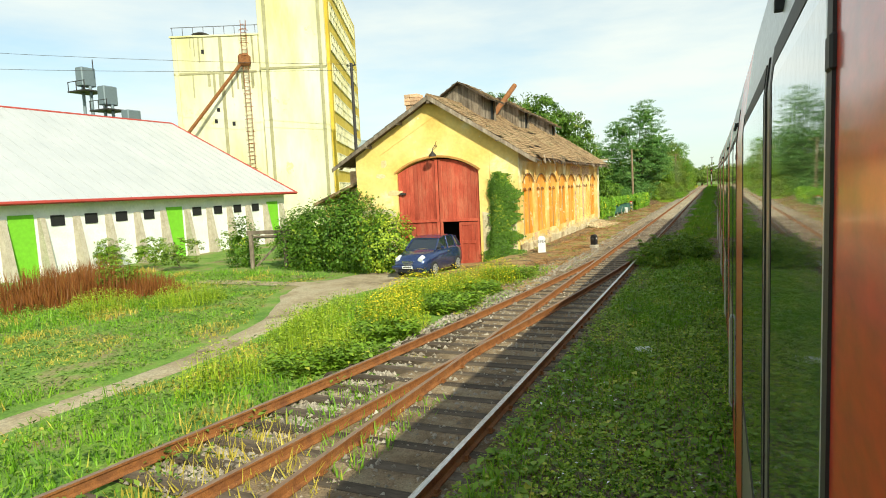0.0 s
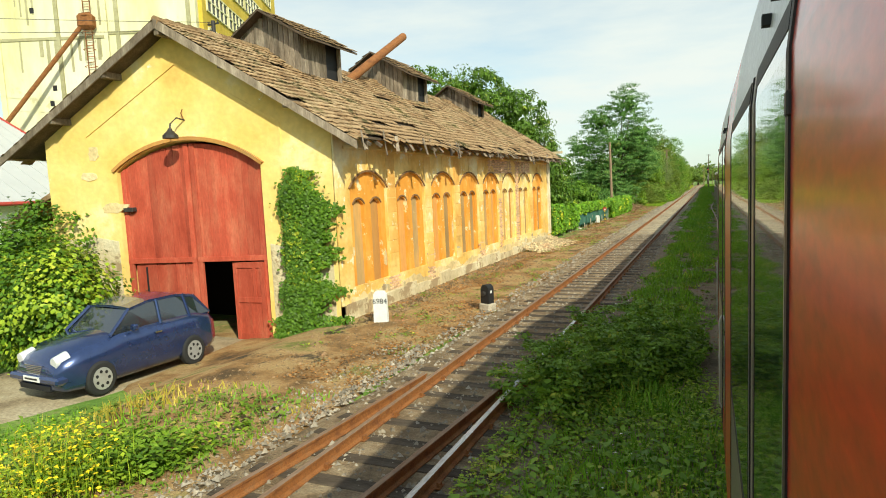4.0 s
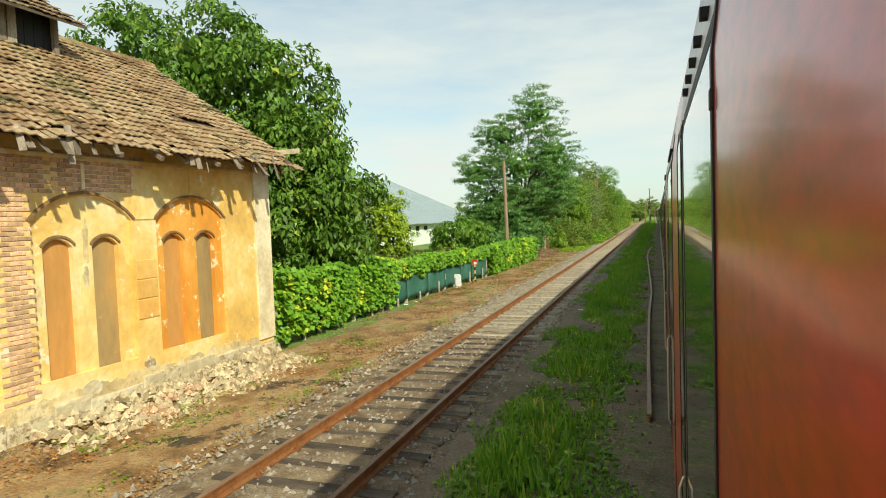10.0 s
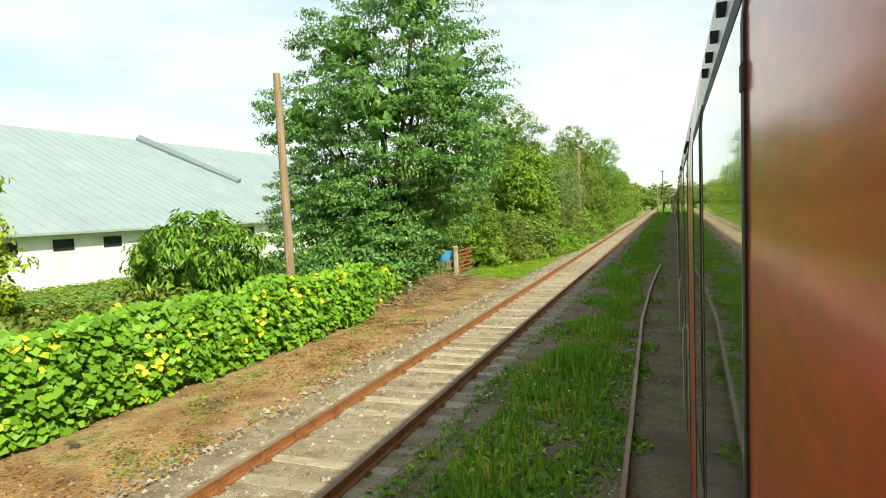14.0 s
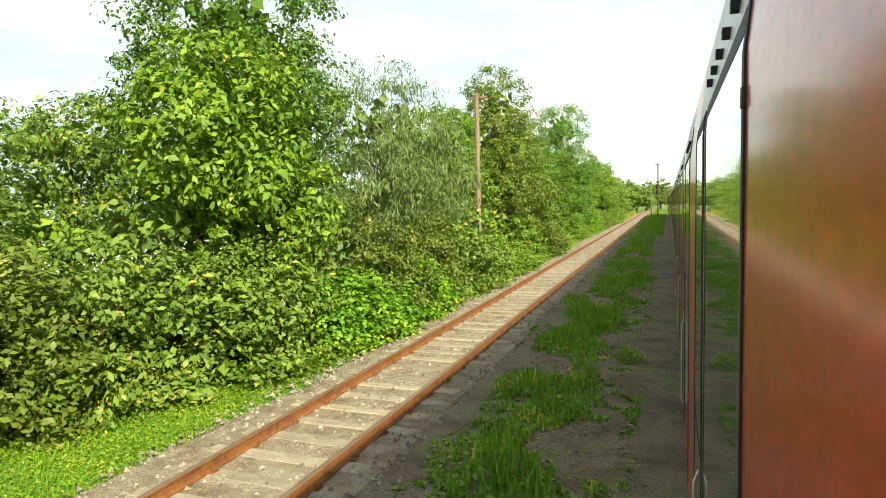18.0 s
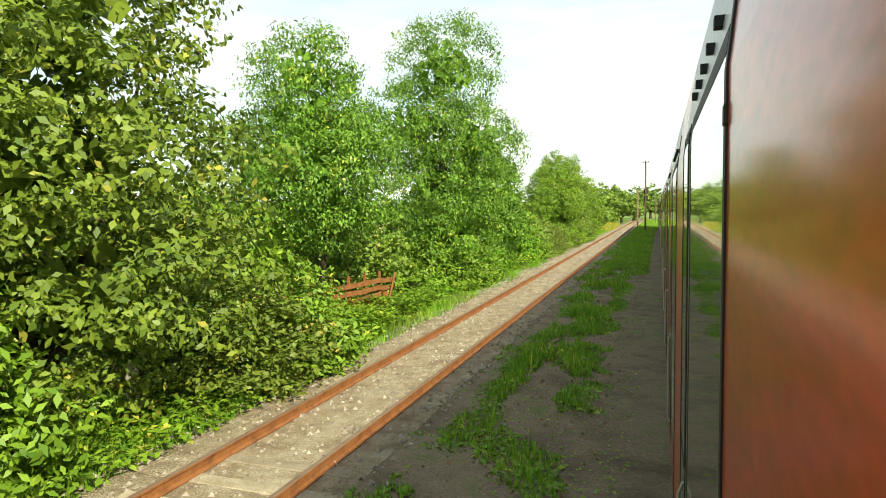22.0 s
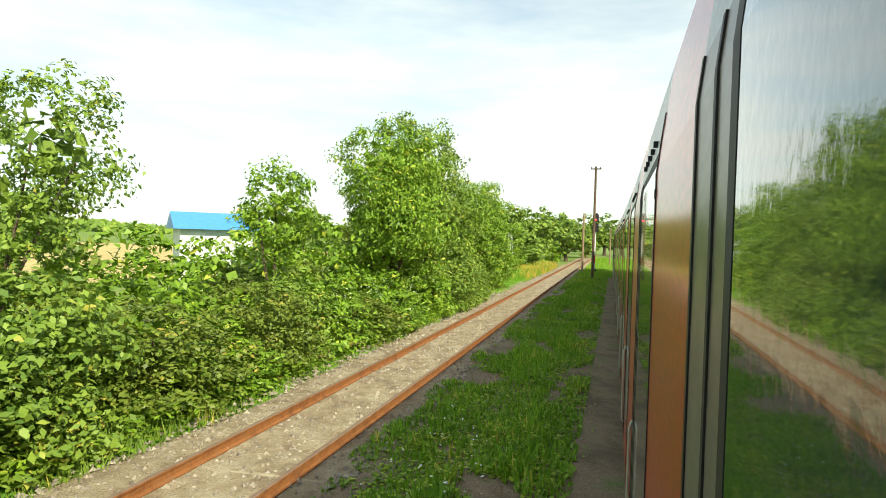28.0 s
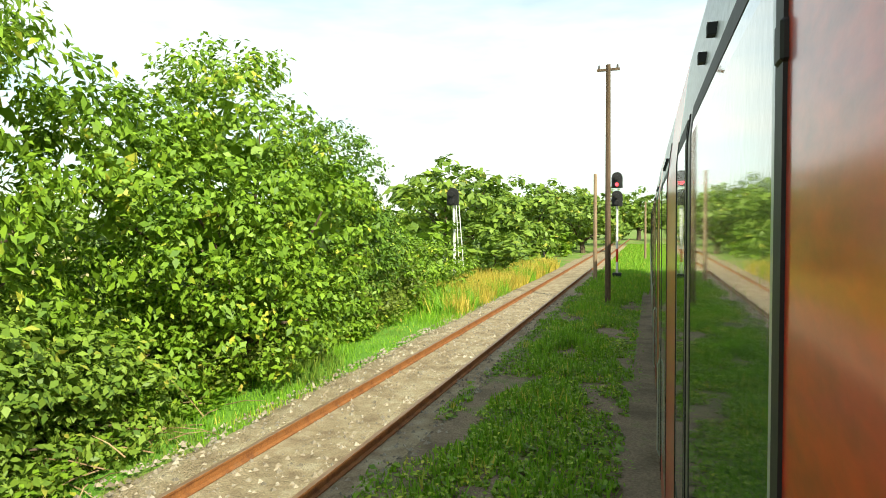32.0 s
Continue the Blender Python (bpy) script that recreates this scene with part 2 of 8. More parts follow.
M_CREAM = paint("flaking ochre plaster", [(0.27, (0.54, 0.32, 0.1)), (0.42, (0.77, 0.48, 0.13)), (0.55, (0.85, 0.62, 0.24)), (0.68, (0.87, 0.77, 0.48))], 0.55, 0.9, 0.5, 7, dist=0.04, grain=0.1, peel=(1.7, 0.585, (0.84, 0.75, 0.52)))
M_ORANGE = paint("orange limewash", [(0.28, (0.58, 0.23, 0.04)), (0.5, (0.76, 0.33, 0.05)), (0.64, (0.8, 0.42, 0.1)), (0.78, (0.84, 0.7, 0.42))], 0.7, 0.9, 0.3, 8, stretch=(1, 1, 0.5), dist=0.02, grain=0.08, peel=(2.4, 0.59, (0.86, 0.72, 0.42)))
M_PIER = paint("worn orange-yellow render", [(0.25, (0.6, 0.29, 0.07)), (0.45, (0.76, 0.42, 0.11)), (0.6, (0.82, 0.54, 0.18)), (0.74, (0.86, 0.72, 0.42))], 0.6, 0.9, 0.3, 7, dist=0.03, grain=0.08, vary=0.1, peel=(2.0, 0.59, (0.86, 0.76, 0.5)))
M_INFILL = paint("stained infill", [(0.3, (0.29, 0.205, 0.095)), (0.5, (0.44, 0.29, 0.12)), (0.68, (0.62, 0.33, 0.09))], 0.8, 0.85, 0.2, 12, vary=0.2, stretch=(1, 1, 0.3), grain=0.08, peel=(3.0, 0.65, (0.6, 0.44, 0.22)))
M_INFILL2 = paint("orange infill", [(0.3, (0.5, 0.25, 0.08)), (0.55, (0.64, 0.32, 0.09)), (0.75, (0.42, 0.3, 0.16))], 0.8, 0.85, 0.2, 12, vary=0.2, stretch=(1, 1, 0.3), grain=0.08)
M_QUOIN = paint("pale yellowed quoin stone", [(0.3, (0.6, 0.47, 0.27)), (0.5, (0.76, 0.64, 0.41)), (0.7, (0.84, 0.76, 0.56))], 1.4, 0.95, 0.5, 10, dist=0.04, grain=0.12)
M_HOOD = paint("dark brown moulding", [(0.3, (0.16, 0.09, 0.04)), (0.7, (0.34, 0.2, 0.09))], 1.5, 0.9, 0.3, 12)
M_STUBBLE = paint("golden stubble", [(0.3, (0.42, 0.32, 0.12)), (0.6, (0.58, 0.46, 0.2)), (0.8, (0.5, 0.42, 0.2))], 0.6, 0.95, 0.6, 8, dist=0.05)
M_PLINTH = paint("pale crumbling render", [(0.3, (0.422, 0.334, 0.202)), (0.5, (0.598, 0.502, 0.317)), (0.7, (0.748, 0.678, 0.493))], 0.9, 0.95, 0.6, 10, dist=0.05, grain=0.12, peel=(1.5, 0.53, (0.37, 0.273, 0.158)))
M_BRICK = paint("old brick", [(0.3, (0.55, 0.3, 0.17)), (0.6, (0.68, 0.46, 0.29)), (0.8, (0.76, 0.62, 0.44))], 7, 0.9, 0.4, 40, vary=0.3)
M_TILE = paint("mossy clay tile", [(0.3, (0.085, 0.055, 0.03)), (0.42, (0.25, 0.155, 0.078)), (0.57, (0.36, 0.255, 0.145)), (0.68, (0.11, 0.09, 0.032))], 1.1, 0.95, 0.5, 16, vary=0.18, island=0.2, peel=(0.9, 0.575, (0.09, 0.075, 0.03)))
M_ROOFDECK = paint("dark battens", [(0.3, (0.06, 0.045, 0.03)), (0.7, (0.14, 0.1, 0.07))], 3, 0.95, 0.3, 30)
M_BOARD = paint("grey weathered board", [(0.3, (0.13, 0.1, 0.07)), (0.55, (0.25, 0.2, 0.15)), (0.75, (0.4, 0.34, 0.26))], 3, 0.9, 0.5, 30, vary=0.35, stretch=(2, 2, 0.4))
M_REDWOOD = paint("faded red door", [(0.3, (0.32, 0.048, 0.024)), (0.5, (0.44, 0.08, 0.044)), (0.7, (0.496, 0.144, 0.08))], 2.5, 0.75, 0.35, 30, vary=0.18, stretch=(0.9, 0.9, 0.28), grain=0.15)
M_BLACK = plain("black", (0.012, 0.012, 0.013), 0.7)
M_IRON = plain("dark iron", (0.05, 0.045, 0.042), 0.6, 0.4)
M_SILO = paint("silo concrete", [(0.28, (0.5, 0.46, 0.2)), (0.45, (0.7, 0.66, 0.4)), (0.6, (0.8, 0.77, 0.58)), (0.75, (0.62, 0.58, 0.36))], 0.22, 0.9, 0.3, 3, stretch=(1, 1, 0.3), peel=(0.5, 0.6, (0.6, 0.57, 0.33)), grain=0.05)
M_SILOY = paint("silo ochre", [(0.3, (0.5, 0.34, 0.04)), (0.6, (0.68, 0.5, 0.08)), (0.78, (0.6, 0.52, 0.25))], 0.4, 0.9, 0.3, 4, grain=0.08)
M_STAIN = paint("damp streak", [(0.3, (0.3, 0.28, 0.15)), (0.7, (0.45, 0.42, 0.26))], 1, 0.95, 0.2, 9, grain=0.1)
M_WHITEROOF = paint("pale roof sheet", [(0.3, (0.453, 0.465, 0.471)), (0.7, (0.52, 0.526, 0.526))], 0.4, 0.5, 0.1, 6, grain=0.03)
M_GREYROOF = paint("blue grey roof sheet", [(0.3, (0.3, 0.365, 0.37)), (0.7, (0.365, 0.43, 0.435))], 0.4, 0.5, 0.1, 6, grain=0.04)
M_REDTRIM = plain("red trim", (0.42, 0.05, 0.035), 0.6)
M_DARKPANE = plain("dark broken panes", (0.05, 0.05, 0.035), 0.4)
M_STEELBLUE = plain("blue-grey steel", (0.2, 0.25, 0.28), 0.5, 0.3)
M_WHITEWALL = paint("whitewash", [(0.3, (0.68, 0.72, 0.68)), (0.6, (0.85, 0.86, 0.83)), (0.78, (0.7, 0.68, 0.6))], 0.8, 0.9, 0.3, 9, grain=0.06)
M_GREENDOOR = plain("bright green board", (0.2, 0.55, 0.03), 0.7)
M_NET = paint("green shade net", [(0.3, (0.03, 0.105, 0.075)), (0.7, (0.065, 0.19, 0.14))], 2, 0.8, 0.3, 60)
M_POST = paint("concrete post", [(0.3, (0.38, 0.33, 0.25)), (0.7, (0.56, 0.5, 0.4))], 3, 0.9, 0.4, 30)
M_POLE = paint("old pole timber", [(0.3, (0.2, 0.13, 0.08)), (0.7, (0.4, 0.29, 0.19))], 3, 0.9, 0.5, 30, stretch=(3, 3, 0.3))
M_POLEDARK = paint("dark tarred pole timber", [(0.3, (0.07, 0.045, 0.03)), (0.7, (0.17, 0.115, 0.075))], 3, 0.9, 0.5, 30, stretch=(3, 3, 0.3))
M_WHITE = plain("white paint", (0.8, 0.8, 0.78), 0.6)
M_SIGNRED = plain("signal red", (0.6, 0.05, 0.03), 0.5)
M_SIGNYEL = plain("yellow paint", (0.7, 0.5, 0.03), 0.5)
M_BARK = paint("bark", [(0.3, (0.06, 0.045, 0.03)), (0.6, (0.14, 0.1, 0.07))], 4, 0.95, 0.8, 30, stretch=(1, 1, 0.3))
M_TWIG = paint("dead brush", [(0.3, (0.22, 0.132, 0.066)), (0.7, (0.44, 0.308, 0.187))], 4, 0.95, 0.2, 30, island=0.4)
L_WALNUT = leafy("walnut leaf", (0.0562, 0.168, 0.027), (0.191, 0.448, 0.0674), (0.448, 0.674, 0.135))
L_DEEP = leafy("deep walnut leaf", (0.04, 0.12, 0.02), (0.15, 0.34, 0.055), (0.33, 0.5, 0.1))
L_ROBINIA = leafy("locust leaf", (0.04, 0.15, 0.05), (0.16, 0.4, 0.12), (0.32, 0.54, 0.2))
L_VINE = leafy("vine leaf", (0.0588, 0.196, 0.0196), (0.216, 0.53, 0.0491), (0.588, 0.706, 0.0784))
L_ASH = leafy("box elder leaf", (0.07, 0.193, 0.0262), (0.245, 0.49, 0.0613), (0.49, 0.63, 0.123))
L_HEDGE = leafy("hedge leaf", (0.06, 0.16, 0.034), (0.24, 0.44, 0.09), (0.44, 0.53, 0.14))
L_WILLOW = leafy("willow leaf", (0.075, 0.15, 0.055), (0.22, 0.38, 0.15), (0.4, 0.52, 0.26))
L_OLIVE = leafy("dull leaf", (0.075, 0.15, 0.03), (0.21, 0.34, 0.075), (0.42, 0.43, 0.13))
L_LINDEN = leafy("linden leaf", (0.055, 0.14, 0.024), (0.22, 0.37, 0.065), (0.4, 0.46, 0.12))
L_IVY = leafy("ivy leaf", (0.04, 0.13, 0.016), (0.13, 0.32, 0.035), (0.36, 0.52, 0.06))
L_LIME = leafy("fresh leaf", (0.14, 0.298, 0.0262), (0.385, 0.63, 0.07), (0.595, 0.75, 0.14))
L_GRASS = leafy("grass blade", (0.085, 0.27, 0.03), (0.27, 0.62, 0.075), (0.62, 0.66, 0.2), 0.3)
L_DRY = leafy("dry grass", (0.28, 0.35, 0.07), (0.63, 0.63, 0.175), (0.75, 0.735, 0.35), 0.3)
L_RUSTWEED = leafy("rusty dock weed", (0.15, 0.07, 0.025), (0.28, 0.13, 0.05), (0.3, 0.25, 0.08), 0.3)
M_LITTER = paint("orange-brown leaf litter", [(0.3, (0.2, 0.09, 0.03)), (0.6, (0.42, 0.2, 0.06)), (0.8, (0.5, 0.34, 0.15))], 3, 0.9, 0.0, 30, island=0.5)
L_FLOWER = plain("yellow bloom", (0.8, 0.62, 0.02), 0.7)
L_DAISY = plain("white bloom", (0.8, 0.8, 0.75), 0.7)
L_RED = plain("red bloom", (0.6, 0.06, 0.03), 0.7)


# ---- mesh helpers ----
def mesh_of(name, verts, faces, mats, smooth=False, index=None):
    me = bpy.data.meshes.new(name)
    me.from_pydata([tuple(v) for v in verts], [], faces)
    for m in mats if isinstance(mats, (list, tuple)) else [mats]:
        me.materials.append(m)
    if index is not None:
        me.polygons.foreach_set("material_index", np.asarray(index, np.int32))
    if smooth:
        me.polygons.foreach_set("use_smooth", np.ones(len(me.polygons), bool))
    me.update()
    return me


def quads(name, pts, mats, index=None):
    """A mesh of loose quads from an array n x 4 x 3."""
    pts = np.asarray(pts, np.float32)
    n = len(pts)
    me = bpy.data.meshes.new(name)
    me.vertices.add(4 * n)
    me.vertices.foreach_set("co", pts.reshape(-1))
    me.loops.add(4 * n)
    me.loops.foreach_set("vertex_index", np.arange(4 * n, dtype=np.int32))
    me.polygons.add(n)
    me.polygons.foreach_set("loop_start", np.arange(0, 4 * n, 4, dtype=np.int32))
    for m in mats if isinstance(mats, (list, tuple)) else [mats]:
        me.materials.append(m)
    if index is not None:
        me.polygons.foreach_set("material_index", np.asarray(index, np.int32))
    me.update(calc_edges=True)
    return me


def part(name, data, material, parent, label=""):
    """Links a bmesh or mesh as one object under a thing or a part."""
    if isinstance(data, bmesh.types.BMesh):
        me = bpy.data.meshes.new(name)
        data.to_mesh(me)
        data.free()
        me.materials.append(material)
    else:
        me = data
        if material and not me.materials:
            me.materials.append(material)
    ob = new(name, me)
    ob.parent = parent
    if label:
        ob["label"] = label
    return ob


def thing(name, label, category, group="", kind="", at=(0, 0, 0), turn=0):
    ob = new(name)
    ob.matrix_basis = pose(*at, 0, 0, turn)
    return tagged(ob, label, category, group, kind)


def box(bm, x0, x1, y0, y1, z0, z1, bevel=0.0, m=None):
    r = bmesh.ops.create_cube(bm, size=1, matrix=Matrix.LocRotScale(((x0 + x1) / 2, (y0 + y1) / 2, (z0 + z1) / 2), None, (abs(x1 - x0), abs(y1 - y0), abs(z1 - z0))))
    vs = r["verts"]
    if bevel:
        es = list({e for v in vs for e in v.link_edges})
        vs = bmesh.ops.bevel(bm, geom=es, offset=bevel, segments=1, affect="EDGES")["verts"]
    if m is not None:
        bmesh.ops.transform(bm, matrix=m, verts=vs)
    return vs


def boxed(*a, bevel=0.0, m=None):
    bm = bmesh.new()
    box(bm, *a, bevel=bevel, m=m)
    return bm


def tube(bm, path, radii, sides=8):
    """A tapered tube along points."""
    rings = []
    path = [Vector(p) for p in path]
    for i, p in enumerate(path):
        d = (path[min(i + 1, len(path) - 1)] - path[max(i - 1, 0)]).normalized()
        a = d.orthogonal().normalized()
        b = d.cross(a)
        r = radii[i] if isinstance(radii, (list, tuple)) else radii
        rings.append([bm.verts.new(p + r * (math.cos(t) * a + math.sin(t) * b)) for t in (2 * math.pi * k / sides for k in range(sides))])
    for r0, r1 in zip(rings, rings[1:]):
        for k in range(sides):
            q = [r0[k], r0[(k + 1) % sides], r1[(k + 1) % sides], r1[k]]
            bm.faces.new(q)
    bm.faces.new(rings[0][::-1])
    bm.faces.new(rings[-1])
    return bm


def tubed(path, radii, sides=8):
    return tube(bmesh.new(), path, radii, sides)


def prism(poly, y0, y1, axis="y"):
    """A solid from a polygon of (u, z) pushed from y0 to y1; axis x swaps the roles."""
    bm = bmesh.new()
    def v(u, z, w):
        return bm.verts.new((u, w, z) if axis == "y" else (w, u, z))
    a = [v(u, z, y0) for u, z in poly]
    b = [v(u, z, y1) for u, z in poly]
    bm.faces.new(a)
    bm.faces.new(b[::-1])
    for k in range(len(poly)):
        n = (k + 1) % len(poly)
        bm.faces.new((a[k], b[k], b[n], a[n]))
    bmesh.ops.recalc_face_normals(bm, faces=bm.faces)
    return bm


# ---- ground ----
RAIL_L, RAIL_R = -5.12, -3.61


def smooth(a, b, v):
    t = min(1, max(0, (v - a) / (b - a)))
    return t * t * (3 - 2 * t)


def ground_z(x, y):
    z = -0.26
    low = smooth(-9.6, -11.6, x) * (1 - smooth(70, 80, y))
    z -= 0.42 * low
    if x > -2.9:
        z -= 0.05
    if -9 < x < -6.2 or x < -12 or x > -2.6:
        z += 0.05 * noise.noise((x * 0.5, y * 0.5, 1.7)) + 0.02 * noise.noise((x * 2.1, y * 2.1, 4.0))
    return z


def sheet(name, xs, ys, mat, lift=0.0, zf=ground_z):
    verts = [(x, y, zf(x, y) + lift) for y in ys for x in xs]
    n = len(xs)
    faces = [(j * n + i, j * n + i + 1, (j + 1) * n + i + 1, (j + 1) * n + i) for j in range(len(ys) - 1) for i in range(n - 1)]
    return new(name, mesh_of(name, verts, faces, mat, True))


gx = [-2500, -600, -200, -110, -80, -64] + [-52 + 1.0 * k for k in range(53)] + [2, 4, 8, 20, 60, 200, 600, 2500]
gy = [-2500, -500, -100, -40, -10] + [2 + 1.6 * k for k in range(170)] + [285, 310, 350, 450, 700, 1200, 2500]
tagged(sheet("ground", gx, gy, M_GROUND), "uneven meadow ground with grass and bare soil", "ground", kind="structure")


def ribbon(name, edge, mat, lift, label, category, steps=4):
    """A strip of ground between two edges: edge(y) gives x from and to; yr: its reach."""
    y0, y1, f = edge
    ys = np.arange(y0, y1 + 0.01, 1.0)
    verts, faces = [], []
    for j, y in enumerate(ys):
        a, b = f(float(y))
        for i in range(steps + 1):
            x = a + (b - a) * i / steps
            verts.append((x, y, ground_z(x, float(y)) + (lift if 0 < i < steps else -0.02)))
        if j:
            o = (j - 1) * (steps + 1)
            faces += [(o + i, o + i + 1, o + steps + 2 + i, o + steps + 1 + i) for i in range(steps)]
    ob = new(name, mesh_of(name, verts, faces, mat, True))
    return tagged(ob, label, category, kind="structure")


def wob(y, s, a):
    return a * noise.noise((s, y * 0.22, s * 3.1)) + 0.4 * a * noise.noise((s, y * 0.9, 7.7))


ribbon("old_ballast_bed", (-5, 75, lambda y: (-6.3 + wob(y, 1.0, 0.35), -2.75 + wob(y, 2.0, 0.25))), M_OLDBED, 0.085, "dark oily old ballast under the rusty track", "ballast", 10)
ribbon("ballast_bed", (75, 300, lambda y: (-6.35 + wob(y, 1.0, 0.35), -2.75 + wob(y, 2.0, 0.25))), M_BALLAST, 0.085, "old brownish ballast under the rusty track", "ballast", 10)
ribbon("trodden_verge", (38, 114, lambda y: (float(np.interp(y, [38, 41, 44, 48, 49, 71, 72.5], [-7.2, -9.2, -12.3, -12.6, -9.9, -9.9, -9.3])) + wob(y, 3, 0.3), -6.1)), M_DIRT, 0.06, "brown trodden dirt with leaves and gravel", "dirt", 12)
ribbon("cinder_strip", (-5, 300, lambda y: (-3.5, 2.9)), M_DARKSOIL, 0.075, "dark cinder soil beside the train", "soil", 12)
ribbon("grassy_verge", (112, 240, lambda y: (-9.6, -6.2 + wob(y, 6, 0.3))), M_LAWN, 0.04, "bright short grass beside the track", "grass", 6)


def path_edge(y):
    c = np.interp(y, [14, 24, 29, 34, 38, 41, 44, 47], [-12.6, -12.2, -12.2, -13.2, -14.9, -14.8, -13.8, -13.4])
    w = np.interp(y, [14, 29, 34, 38, 41, 47], [0.5, 0.5, 0.5, 1.5, 2.6, 2.2])
    return c - w + wob(y, 9, 0.3), c + w + wob(y, 11, 0.3)


ribbon("dirt_path", (12, 48, path_edge), M_PATH, 0.03, "pale sandy car track worn through the grass", "path", 6)


def side_path(y):
    return -27 + wob(y, 15, 0.6), -15.5 + wob(y, 16, 0.5)


ribbon("dirt_yard", (40, 41.6, side_path), M_PATH, 0.028, "pale sandy yard in front of the shed", "path", 6)

# ---- tracks ----
RAIL_SHAPE = [(-0.062, -0.165), (0.062, -0.165), (0.062, -0.15), (0.012, -0.13), (0.012, -0.045), (0.036, -0.035), (0.036, -0.004), (0.028, 0.0), (-0.028, 0.0), (-0.036, -0.004), (-0.036, -0.035), (-0.012, -0.045), (-0.012, -0.13), (-0.062, -0.15)]


def rail(name, xf, y0, y1, parent, top=None, step=3.0, lift=0.0):
    ys = list(np.arange(y0, y1, step)) + [y1]
    n = len(RAIL_SHAPE)
    verts = [(xf(y) + u, y, z + lift) for y in ys for u, z in RAIL_SHAPE]
    faces = [(j * n + i, j * n + (i + 1) % n, (j + 1) * n + (i + 1) % n, (j + 1) * n + i) for j in range(len(ys) - 1) for i in range(n)]
    index = [1 if 6 <= (k % n) <= 8 else 0 for k in range(len(faces))]
    faces += [tuple(range(n))[::-1], tuple((len(ys) - 1) * n + i for i in range(n))]
    return part(name, mesh_of(name, verts, faces, [M_RUST, top or M_RAILTOP], index=index + [0, 0]), None, parent)


def branch(y):
    d = max(0.0, 46.0 - y)
    return 0.06 * d + 0.0019 * d * d


track = thing("railway_track", "rusty railway track on old ballast with worn sleepers", "track", kind="structure")
rail("rail", lambda y: RAIL_L, -4, 330, track)
rail("rail", lambda y: RAIL_R, -4, 50, track, M_RAILSHINE)
rail("rail", lambda y: RAIL_R, 50.01, 330, track, M_RAILTOP)
track_b = thing("branch_track", "rusty diverging switch track sunk in grass", "track", kind="structure")
rail("rail", lambda y: RAIL_L - branch(y) - 0.075, 4, 44.5, track_b, step=1.0)
rail("rail", lambda y: RAIL_R - branch(y) - 0.075, 4, 44.5, track_b, step=1.0)


def old_rail_x(y):
    return float(np.interp(y, [66, 72, 78, 84, 96, 104, 110, 117, 121], [-0.2, -0.28, -0.32, -0.27, -0.5, -0.68, -0.64, -0.47, -0.36]))


track_c = thing("old_siding", "abandoned single rail lying in weeds beside the train", "track", kind="structure")
rail("rail", old_rail_x, 68, 119, track_c, step=1.0, lift=-0.1)

rng = random.Random(5)


def sleeper_mesh(name, length, w, h, mat, skew):
    bm = bmesh.new()
    vs = box(bm, -length / 2, length / 2, -w / 2, w / 2, -h, 0, bevel=0.02)
    for v in vs:
        v.co += Vector((rng.uniform(-1, 1) * 0.02, rng.uniform(-1, 1) * 0.012, rng.uniform(-1, 1) * 0.008))
    me = bpy.data.meshes.new(name)
    bm.to_mesh(me)
    bm.free()
    me.materials.append(mat)
    return me


timber = [sleeper_mesh("sleeper", 2.55, 0.24, 0.16, M_TIMBER, k) for k in range(5)]
concrete = [sleeper_mesh("sleeper", 2.4, 0.25, 0.16, M_CONCRETE, k) for k in range(4)]
RAILMID = (RAIL_L + RAIL_R) / 2
y = 8.0
sleepers = 0
far_sleepers = []
while y < 300:
    old = y < 74
    wide = 1 + (0.45 * branch(y) if y < 46 else 0)
    me = rng.choice(timber if old else concrete)
    if y < 205:
        ob = part("sleeper", me, None, track)
        ob.location = (RAILMID - (0.5 * branch(y) if y < 46 else 0) + rng.uniform(-0.06, 0.06), y, -0.155 - (0.0 if y < 150 else 0.022) + rng.uniform(-0.014, 0.0))
        ob.rotation_euler = (0, 0, rng.uniform(-0.02, 0.02))
        ob.scale = (min(wide, 1.75), 1, 1)
        sleepers += 1
    else:
        far_sleepers.append(y)
    y += 0.62 if old else 0.66
bm = bmesh.new()
for y in far_sleepers:
    box(bm, RAILMID - 1.2, RAILMID + 1.2, y - 0.12, y + 0.12, -0.3, -0.182)
tagged(part("far_sleepers", bm, M_CONCRETE, track), kind="stuff")
for k in range(60):
    y = 69 + k * 0.84
    if noise.noise((y * 0.3, 2.0, 0.0)) > -0.05:
        ob = part("sleeper", rng.choice(timber), None, track_c)
        ob.location = (old_rail_x(y) - 0.62, y, -0.27)
        ob.scale = (0.8, 1, 1)


def fastening():
    bm = bmesh.new()
    box(bm, -0.12, 0.12, -0.07, 0.07, -0.012, 0.0)
    for s in (-1, 1):
        box(bm, s * 0.09 - 0.02, s * 0.09 + 0.02, -0.03, 0.03, 0.0, 0.05)
    me = bpy.data.meshes.new("fastening")
    bm.to_mesh(me)
    bm.free()
    me.materials.append(M_RUST)
    return me


fast = fastening()
for k in range(130):
    y = 24 + k * 0.9
    for x in (RAIL_L, RAIL_R):
        ob = part("fastening", fast, None, track)
        ob.location = (x, y, -0.15)

# loose stones on the bed and the verge
rs = np.random.RandomState(3)


